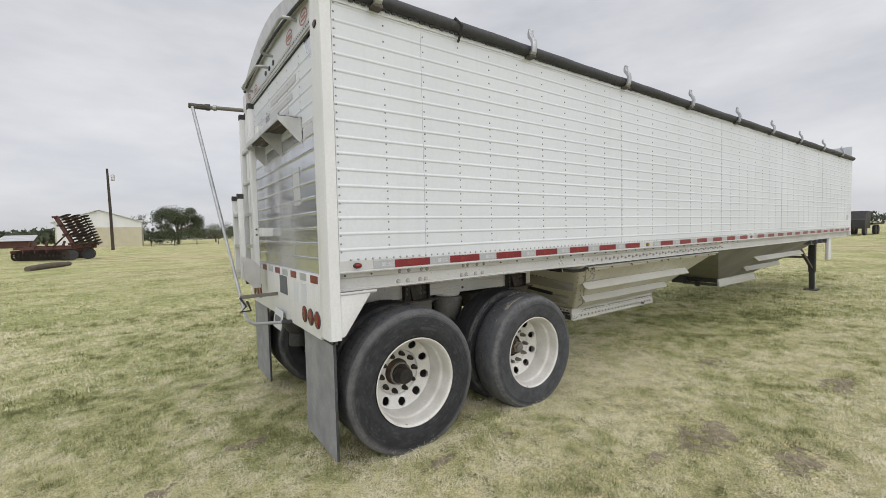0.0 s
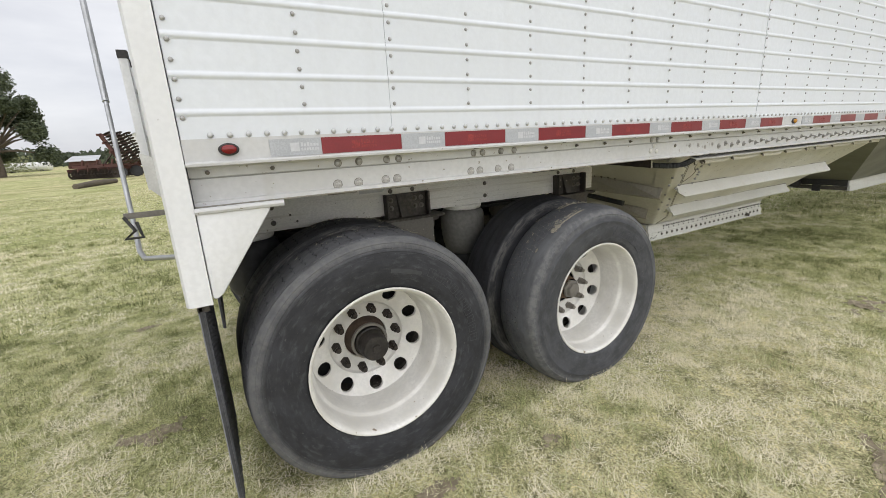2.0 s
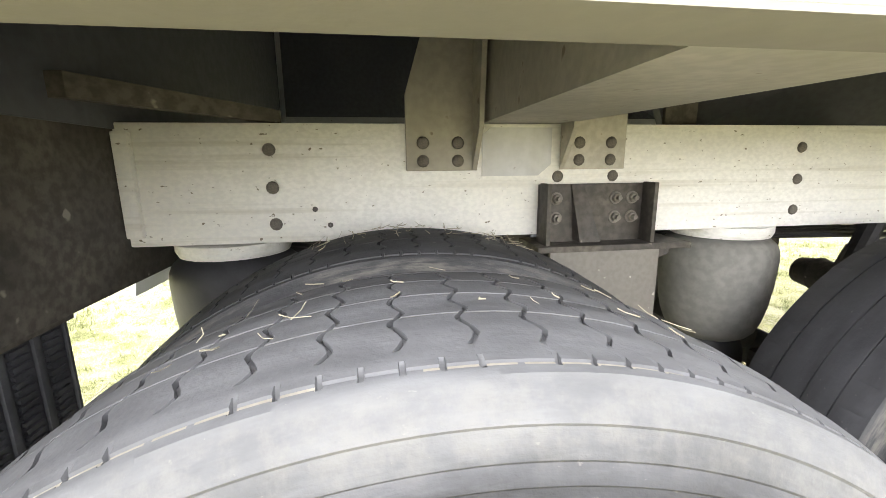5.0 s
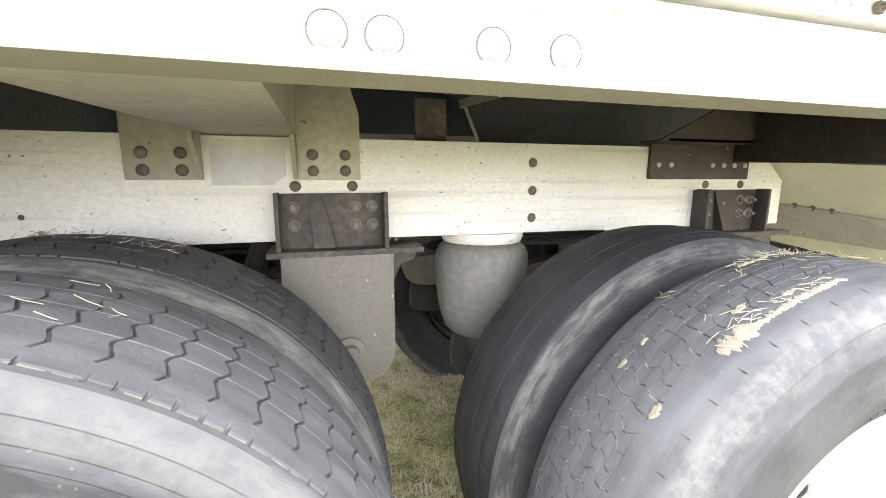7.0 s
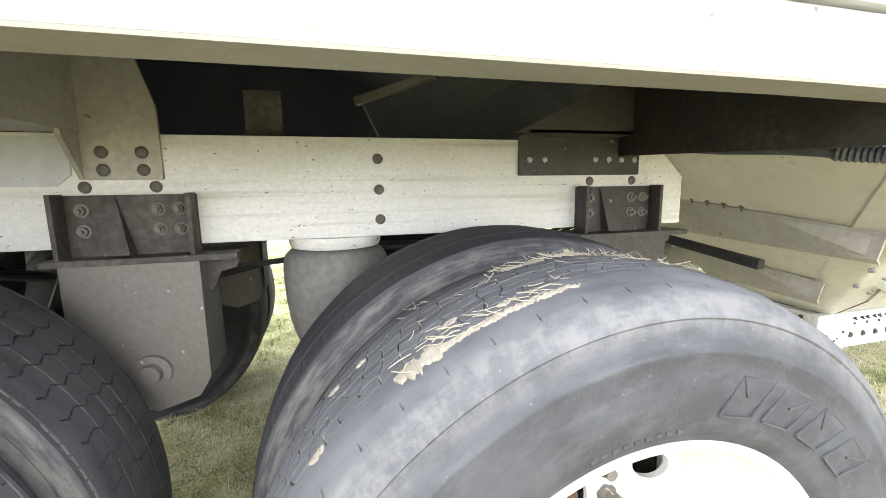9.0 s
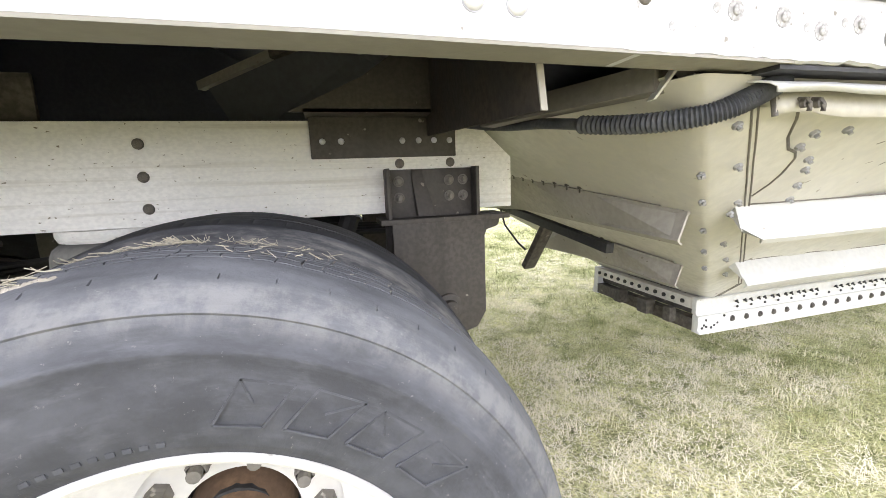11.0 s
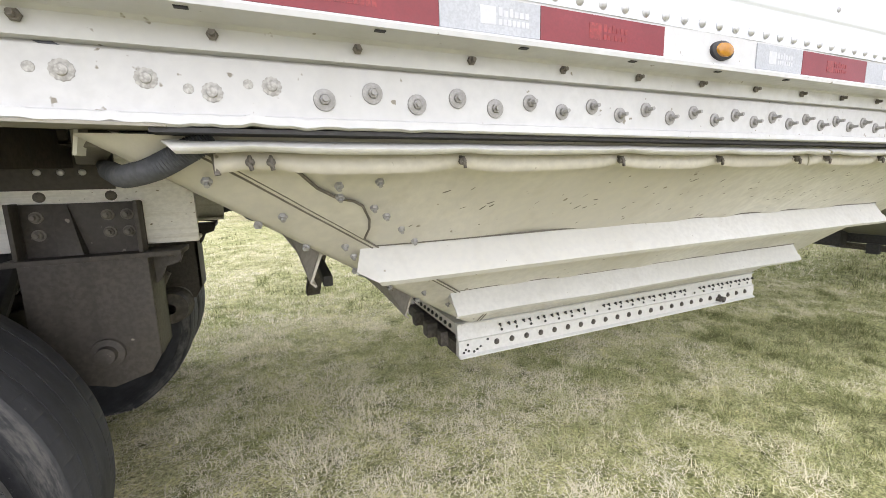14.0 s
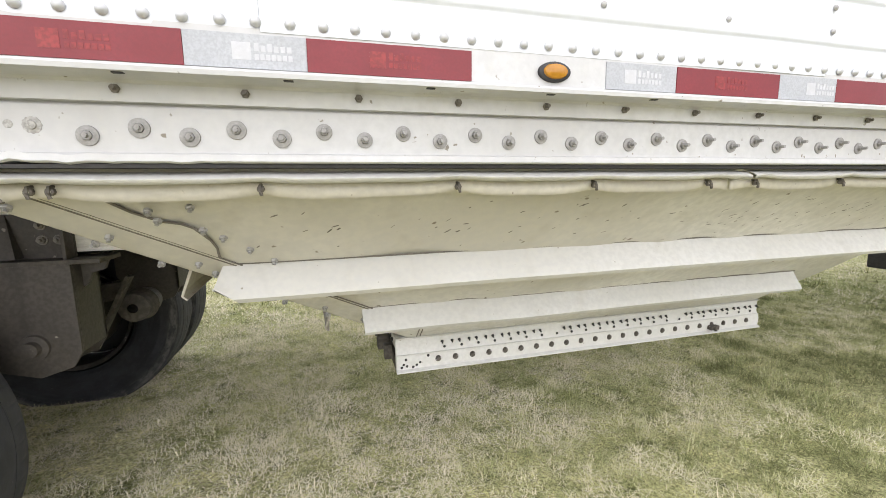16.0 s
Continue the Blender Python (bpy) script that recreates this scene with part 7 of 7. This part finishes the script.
    at.data.foreach_set("value", np.repeat(tone, 3))
    me.materials.append(M_BLADE)
    return tagged(new("grass", me), "short dry mown grass, straw mixed with green", "grass", kind="stuff")


M_BLADE = blade_material()
grass(-2.6, 7.6, -2.3, 2.9, 15500, 3, 0.018, 0.050, 0.0016)
grass(-5.0, 9.0, 2.9, 8.0, 3800, 4, 0.026, 0.065, 0.0034)
grass(7.6, 16.0, -4.0, 6.0, 1900, 6, 0.030, 0.070, 0.0046)
grass(-8.0, -2.6, -2.3, 8.0, 4000, 8, 0.026, 0.065, 0.0032)
grass(-20.0, 10.0, 8.0, 22.0, 420, 9, 0.025, 0.060, 0.0070)

# longer stalks that the mower missed beside the tyres
for wx in AX:
    grass(wx - 0.34, wx + 0.34, -0.02, 0.055, 5200, 12, 0.035, 0.085, 0.0015)

# thin crusts of bare earth with torn outlines
soil = mat("bare_soil", (0.225, 0.185, 0.125), (0.36, 0.305, 0.215), 13, 40, 0.25, 0.95, 1.0, 0, 0.008)
for x, y, rx, ry in BARE:
    s = Shape()
    k = max(16, int(rx / 0.010))
    keepers = []
    for i in range(k + 1):
        for j in range(k + 1):
            u, v = 2 * i / k - 1, 2 * j / k - 1
            px, py = np.array([x + rx * u]), np.array([y + ry * v])
            lump = float(0.6 * lattice(px * 13.0, py * 13.0, 21)[0] + 0.4 * lattice(px * 41.0, py * 41.0, 22)[0])
            keepers.append(lump - 0.60 * (u * u + v * v) > 0.27)
            s.v.append((x + rx * u, y + ry * v, float(ground_z(px, py)[0]) - 0.001 + 0.014 * lump * max(0.0, 1 - u * u - v * v)))
    for i in range(k):
        for j in range(k):
            q = (i * (k + 1) + j, (i + 1) * (k + 1) + j, (i + 1) * (k + 1) + j + 1, i * (k + 1) + j + 1)
            if all(keepers[c] for c in q):
                s.f.append(q)
    tagged(part("soil_patch", s, soil, None, "bare dry soil patch in the lawn", True), category="soil", kind="stuff")


# ---- distance ----
M_LEAF = mat("tree_leaves", (0.068, 0.088, 0.048), (0.115, 0.138, 0.075), 0.5, 6, 0.2, 0.75, 0.85)
M_LEAFD = mat("far_leaves", (0.060, 0.078, 0.048), (0.10, 0.12, 0.075), 0.1, 2, 0.2, 0.85, 0.9)
M_BARK = mat("bark", (0.12, 0.095, 0.07), (0.17, 0.14, 0.11), 4, 30, 0.2, 0.9)
M_POLE = mat("creosoted_pole", (0.045, 0.036, 0.03), (0.075, 0.06, 0.05), 2, 30, 0.2, 0.85)
M_SHEDW = mat("cream_siding", (0.56, 0.52, 0.40), (0.50, 0.46, 0.35), 0.8, 9, 0.06, 0.6)
M_SHEDU = mat("white_siding", (0.72, 0.73, 0.74), (0.66, 0.67, 0.68), 0.8, 9, 0.05, 0.5)
M_ROOF = mat("tin_roof", (0.60, 0.61, 0.63), (0.50, 0.51, 0.53), 0.6, 6, 0.06, 0.45, 0.6, 0.3)
M_IMPL = mat("rusty_red_steel", (0.115, 0.042, 0.034), (0.085, 0.048, 0.038), 1.5, 20, 0.25, 0.7, 0.85)
M_DISC = mat("rusted_disc", (0.055, 0.045, 0.04), (0.10, 0.075, 0.06), 3, 20, 0.2, 0.6, 0.8, 0.3)
M_TANK = mat("white_tank", (0.78, 0.78, 0.77), (0.70, 0.70, 0.69), 0.5, 6, 0.05, 0.4)
M_WOOD = mat("weathered_log", (0.10, 0.085, 0.065), (0.16, 0.135, 0.10), 2, 20, 0.25, 0.9)


def tree(at, tall, spread, seed, base=0.3, leaves=11000, label="dark green spreading shade tree in the field"):
    r = random.Random(seed)
    x, y = at
    t = thing("tree", (x, y, 0), label, "tree")
    trunk = Shape().tube([(x, y, -0.1), (x + 0.1, y, tall * 0.18), (x - 0.05, y + 0.1, tall * 0.42), (x + 0.2, y, tall * 0.7)], [tall * 0.045, tall * 0.036, tall * 0.025, tall * 0.008], 10)
    clumps = []
    for k in range(30):
        a = 2 * math.pi * k * 0.382 + r.uniform(-0.2, 0.2)
        u = r.uniform(0.25, 1.0)
        rad = spread * (0.45 + 0.55 * math.sqrt(u))
        zz = tall * (base + (0.95 - base) * (1 - u ** 1.4) + r.uniform(0.0, 0.10))
        p = (x + rad * math.cos(a) * 0.85, y + rad * math.sin(a) * 0.85, zz)
        trunk.tube([(x, y, tall * 0.25), (x + (p[0] - x) * 0.5, y + (p[1] - y) * 0.5, (tall * 0.3 + zz) / 2), p], [tall * 0.014, tall * 0.009, tall * 0.003], 6)
        clumps.append((p, spread * r.uniform(0.18, 0.32)))
    for k in range(16):
        a, u = r.uniform(0, 6.28), r.random() ** 0.5 * spread * 0.6
        clumps.append(((x + u * math.cos(a), y + u * math.sin(a), tall * r.uniform(0.62, 0.93)), spread * r.uniform(0.17, 0.30)))
    part("trunk", trunk, M_BARK, t, "", True)
    s = Shape()
    for k in range(leaves):
        (cx, cy, cz), cr = clumps[r.randrange(len(clumps))]
        d = Vector((r.gauss(0, 1), r.gauss(0, 1), r.gauss(0, 0.75)))
        d = d.normalized() * cr * r.random() ** 0.55
        p = Vector((cx, cy, cz)) + d
        a, b = Vector((r.gauss(0, 1), r.gauss(0, 1), r.gauss(0, 0.6))).normalized(), Vector((r.gauss(0, 1), r.gauss(0, 1), r.gauss(0, 1))).normalized()
        q = tall * r.uniform(0.009, 0.018)
        a, b = a * q, b * q * 0.7
        s.add([p - a, p - b, p + a, p + b], [(0, 1, 2, 3)])
    part("crown", s, M_LEAF, t)
    return t


tree((3.6, 99.5), 7.7, 5.0, 11, 0.10, 34000)
tree((-22.4, 70.0), 12.4, 5.7, 12, 0.10, 42000, "large leafy shade tree with low hanging limbs")
tree((12.5, 118.0), 4.6, 6.0, 14, 0.05, 12000, "low dark green tree at the field's edge")
tree((-3.4, 128.0), 7.6, 2.2, 16, 0.4, 1500, "thin far tree behind the shed")


def woods(points, seed, leaf=None, size=1.0, label="hazy far line of trees along the field's edge"):
    r = random.Random(seed)
    s = Shape()
    for (x0, y0), (x1, y1), tall in points:
        ln = math.hypot(x1 - x0, y1 - y0)
        for k in range(int(ln * 26 / size ** 2)):
            u = r.random()
            hump = 0.55 + 0.45 * wave(u * ln * 0.09, seed, 0) + 0.25 * wave(u * ln * 0.4, seed, 4)
            z = tall * max(0.15, hump) * r.random() ** 0.7
            p = Vector((x0 + (x1 - x0) * u + r.gauss(0, 2), y0 + (y1 - y0) * u + r.gauss(0, 3), z))
            a, b = Vector((r.gauss(0, 1), r.gauss(0, 0.6), r.gauss(0, 0.6))).normalized() * size * r.uniform(0.4, 1.1), Vector((r.gauss(0, 0.6), r.gauss(0, 0.4), 1)).normalized() * size * r.uniform(0.4, 1.0)
            s.add([p - a, p - b, p + a, p + b], [(0, 1, 2, 3)])
    return tagged(part("far_woods", s, leaf or M_LEAFD, None, label), category="woods", kind="stuff")


woods([((-150, 190), (-40, 215), 9.0), ((-60, 235), (60, 240), 8.0), ((60, 235), (190, 190), 9.0), ((190, 190), (280, 60), 9.0), ((280, 60), (290, -60), 8.0), ((-230, 110), (-150, 190), 9.0), ((-75, 185), (-20, 190), 8.5)], 21)

M_BUSH = mat("bush_leaves", (0.18, 0.20, 0.10), (0.265, 0.28, 0.155), 0.3, 3, 0.2, 0.8, 0.9)
woods([((-62, 88), (-47, 96), 11.0), ((-49, 95), (-36, 98), 9.5), ((-40, 100), (-31, 100), 6.0)], 33, M_BUSH, 0.22, "green bushes along the field's edge")

pole = thing("utility_pole", (-5.6, 68.0, 0), "dark leaning wooden utility pole", "pole")
part("shaft", Shape().tube([(-5.20, 68.0, -0.3), (-5.22, 67.8, 5.5), (-5.30, 67.6, 10.75)], [0.19, 0.16, 0.12], 12), M_POLE, pole, "", True)
part("transformer", Shape().lathe([(9.2, 0.18), (9.25, 0.22), (9.9, 0.22), (9.95, 0.16), (10.05, 0.03)], 14, "z", (-4.75, 67.6, 0)), M_ROOF, pole, "", True)

shed = thing("metal_shed", (-9.0, 100.0, 0), "cream and white metal shed with a low gable roof", "shed")
sx0, sx1, sy0, sy1 = -14.6, -2.4, 95.0, 112.0
part("wall", Shape().box(sx0, sx1, sy0, sy1, 0, 3.6), M_SHEDW, shed, "cream ribbed siding")
part("wall", Shape().prism([(sx0 - 0.05, 3.602), (sx1 + 0.05, 3.602), (sx1 + 0.05, 4.55), ((sx0 + sx1) / 2, 6.7), (sx0 - 0.05, 4.55)], "y", sy0 - 0.05, sy1), M_SHEDU, shed, "white upper siding")
for a, b in ((sx0, 1), (sx1, -1)):
    mid = (sx0 + sx1) / 2
    part("roof", Shape().hexa([(a - b * 0.5, sy0 - 0.5, 4.42), (mid, sy0 - 0.5, 6.74), (mid, sy1 + 0.5, 6.74), (a - b * 0.5, sy1 + 0.5, 4.42), (a - b * 0.5, sy0 - 0.5, 4.56), (mid, sy0 - 0.5, 6.88), (mid, sy1 + 0.5, 6.88), (a - b * 0.5, sy1 + 0.5, 4.56)]), M_ROOF, shed)
part("door", Shape().box(-14.4, -9.5, sy0 - 0.12, sy0, 0, 3.6), M_SHEDU, shed, "white sliding door")
part("door_post", Shape().box(-9.4, -9.2, sy0 - 0.12, sy0, 0, 3.6), M_ROOF, shed)
ribs = Shape()
for k in range(40):
    x = sx0 + 0.2 + k * 0.305
    if x > -9.1:
        ribs.box(x, x + 0.05, sy0 - 0.03, sy0, 0, 3.55)
part("siding_ribs", ribs, M_SHEDW, shed, kind="stuff")

low = thing("low_shed", (-24.0, 120.0, 0), "low open shed with a grey tin roof", "shed")
part("wall", Shape().box(-26.4, -21.6, 118.5, 123, 0, 1.5), M_IMPL, low, "dark red wall")
part("roof", Shape().hexa([(-27.0, 118, 1.45), (-21.2, 118, 1.45), (-21.5, 124, 2.6), (-26.7, 124, 2.6), (-27.0, 118, 1.55), (-21.2, 118, 1.55), (-21.5, 124, 2.7), (-26.7, 124, 2.7)]), M_ROOF, low)

for x0, x1, y0, y1 in ((-34.4, -26.5, 109.0, 107.0), (-45.0, -36.5, 113.0, 111.5)):
    tank = thing("white_tank", ((x0 + x1) / 2, (y0 + y1) / 2, 0), "long white cylindrical tank lying in the field", "tank", "tanks in the field")
    a, b = Vector((x0, y0, 0.92)), Vector((x1, y1, 0.92))
    d = b - a
    pts = [a, a + d * 0.012, a + d * 0.04, a + d * 0.5, a + d * 0.96, a + d * 0.988, b]
    part("shell", Shape().tube(pts, [0.22, 0.65, 0.86, 0.86, 0.86, 0.65, 0.22], 24), M_TANK, tank, "", True)
    for u in (0.2, 0.8):
        p = a + d * u
        part("saddle", Shape().box(p.x - 0.2, p.x + 0.2, p.y - 0.8, p.y + 0.8, -0.05, 0.3), M_DISC, tank)

# folding disc harrow, one wing raised
harrow = thing("disc_harrow", (-7.6, 40.5, 0), "rusty red disc harrow with one wing folded up", "implement")
hx, hy = -8.75, 41.6
dirv = Vector((4.3, -2.6, 0)).normalized()
sidev = Vector((0, 0, 1)).cross(dirv)


def hpt(a, b, z):
    p = Vector((hx, hy, 0)) + dirv * a + sidev * b
    return (p.x, p.y, z)


for b in (-1.0, 1.0):
    part("frame_beam", Shape().beam(hpt(0, b, 0.95), hpt(4.3, b, 0.95), 0.16, 0.2), M_IMPL, harrow)
for a in (0.2, 1.5, 2.8, 4.1):
    part("cross_beam", Shape().beam(hpt(a, -1.2, 1.02), hpt(a, 1.2, 1.02), 0.14, 0.18), M_IMPL, harrow)
for a in (0.9, 2.1, 3.3):
    part("upright", Shape().beam(hpt(a, -0.9, 0.95), hpt(a + 0.2, -0.9, 1.45), 0.10, 0.12), M_IMPL, harrow)
for a in (0.1, 0.9, 1.7, 2.5, 3.3):
    part("tool_bar", Shape().beam(hpt(a, -1.35, 0.70), hpt(a + 0.5, 1.35, 0.78), 0.10, 0.22), M_IMPL, harrow)
part("tongue", Shape().beam(hpt(0.2, 0, 0.9), hpt(-0.9, 0, 0.55), 0.16, 0.16), M_IMPL, harrow)


def gang(p, q, count, r, parent):
    p, q = Vector(p), Vector(q)
    ax = (q - p).normalized()
    part("gang_shaft", Shape().tube([p, q], 0.05, 8), M_DISC, parent, "", True)
    up = Vector((0, 0, 1)) if abs(ax.z) < 0.9 else Vector((1, 0, 0))
    s1 = ax.cross(up).normalized()
    s2 = ax.cross(s1)
    for k in range(count):
        c = p + (q - p) * (k + 0.5) / count
        s = Shape()
        n = 18
        for off, rad in ((0.05, r), (0.03, r * 0.97), (-0.03, 0.12)):
            for i in range(n):
                a = 2 * math.pi * i / n
                s.v.append(tuple(c + ax * off + (s1 * math.cos(a) + s2 * math.sin(a)) * rad))
        s.f = [(j * n + i, j * n + (i + 1) % n, (j + 1) * n + (i + 1) % n, (j + 1) * n + i) for j in range(2) for i in range(n)]
        part("disc_blade", s, M_DISC, parent, "", True)


gang(hpt(0.0, -1.1, 0.40), hpt(4.0, -1.4, 0.40), 14, 0.36, harrow)
gang(hpt(0.0, 1.4, 0.40), hpt(4.0, 1.1, 0.40), 14, 0.36, harrow)
for a, b in ((3.9, -0.9), (3.9, 0.7)):
    c = Vector(hpt(a, b, 0.42))
    part("wheel", Shape().lathe([(-0.12, 0.2), (-0.13, 0.37), (-0.08, 0.42), (0.08, 0.42), (0.13, 0.37), (0.12, 0.2)], 24, "y", tuple(c), True), M_RUBD, harrow, "", True)
for b in (-0.9, 0.0, 0.8):
    part("wing_beam", Shape().beam(hpt(4.2, b, 1.0), hpt(3.05, b - 0.1, 3.30), 0.16, 0.24), M_IMPL, harrow)
for u in (0.1, 0.4, 0.7, 0.97):
    a = 4.2 - 1.15 * u
    part("wing_cross", Shape().beam(hpt(a, -1.3, 1.0 + 2.3 * u), hpt(a, 1.3, 1.0 + 2.3 * u), 0.14, 0.16), M_IMPL, harrow)
gang(hpt(4.75, -1.0, 1.05), hpt(3.80, -1.1, 3.40), 11, 0.34, harrow)
gang(hpt(4.60, 0.0, 1.05), hpt(3.60, 0.0, 3.40), 11, 0.34, harrow)
gang(hpt(4.50, 1.0, 1.05), hpt(3.50, 1.0, 3.40), 11, 0.34, harrow)
part("hydraulic_arm", Shape().tube([hpt(2.0, 0, 1.1), hpt(3.2, 0, 2.2)], 0.06, 8), M_DISC, harrow, "", True)

tagged(part("log", Shape().tube([(-6.1, 26.6, 0.12), (-5.6, 28.4, 0.16), (-5.0, 30.5, 0.13)], [0.14, 0.17, 0.13], 12), M_WOOD, None, "weathered log lying on the grass", True), category="log")

fence = thing("wire_fence", (-2.0, 108.0, 0), "thin wire fence with wooden posts", "fence")
for k in range(16):
    x = -1.0 + 3.4 * k
    part("post", Shape().tube([(x, 86 - 0.5 * k, -0.1), (x, 86 - 0.5 * k, 1.3)], 0.06, 6), M_POLE, fence)
for z in (0.6, 1.15):
    part("wire", Shape().tube([(-1.0, 86, z), (50.0, 78.5, z)], 0.012, 4), M_GALV, fence)

# dark flatbed truck and a white trailer far ahead
truck = thing("flatbed_truck", (62.0, 8.0, 0), "dark flatbed truck parked beyond the trailer", "truck")
part("cab", Shape().prism([(57.6, 0.7), (60.2, 0.7), (60.2, 2.5), (58.4, 2.5), (57.9, 1.7), (57.6, 1.6)], "y", 6.9, 8.9), M_BLACK, truck, "black cab", bevel=0.06)
part("windscreen", Shape().hexa([(58.0, 7.05, 1.72), (58.02, 7.05, 1.72), (58.02, 8.75, 1.72), (58.0, 8.75, 1.72), (58.40, 7.1, 2.40), (58.42, 7.1, 2.40), (58.42, 8.7, 2.40), (58.40, 8.7, 2.40)]), M_SIGN, truck)
part("bed", Shape().box(60.3, 66.0, 6.7, 9.1, 1.05, 1.25), M_BLACK, truck, bevel=0.02)
for x in (58.6, 63.5, 64.8):
    for y in (6.95, 8.65):
        part("wheel", Shape().lathe([(y, 0.25), (y, 0.46), (y + 0.05, 0.5), (y + 0.22, 0.5), (y + 0.27, 0.46), (y + 0.27, 0.25)], 20, "y", (x, 0, 0.5), True), M_RUBD, truck, "", True)
van = thing("white_box_trailer", (70.0, 4.0, 0), "tall white box trailer parked far off", "trailer")
part("box", Shape().box(64.0, 76.0, 2.0, 4.6, 1.2, 3.9), M_TANK, van, bevel=0.04)
for x in (72.5, 73.8):
    part("wheel", Shape().lathe([(2.1, 0.25), (2.1, 0.5), (2.4, 0.5), (2.4, 0.25)], 20, "y", (x, 0, 0.5), True), M_RUBD, van, "", True)
part("landing_leg", Shape().box(66.0, 66.15, 2.4, 2.5, 0, 1.2), M_STEEL, van)

# another low trailer stands on the far side; its wheels show under the chute
util = thing("utility_trailer", (2.9, 14.5, 0), "low trailer with white wheels parked on the far side", "trailer")
part("deck", Shape().box(2.15, 6.2, 14.3, 16.2, 0.86, 0.98), M_BLACK, util, bevel=0.01)
part("axle_beam", Shape().box(2.1, 3.9, 14.5, 14.6, 0.60, 0.86), M_BLACK, util)
for x in (2.42, 3.52):
    tw = part("wheel", Shape().lathe([(14.06, 0.20), (14.03, 0.24), (14.02, 0.22), (14.08, 0.19), (14.12, 0.10), (14.10, 0.06), (14.08, 0.001)], 28, "y", (x, 0, 0.43)), M_WHEEL, util, "white steel wheel", True)
    part("tyre", Shape().lathe([(14.05, 0.235), (14.02, 0.26), (14.01, 0.34), (14.03, 0.41), (14.07, 0.43), (14.20, 0.43), (14.25, 0.40), (14.25, 0.2)], 36, "y", (x, 0, 0.43)), M_RUBD, tw, "", True)
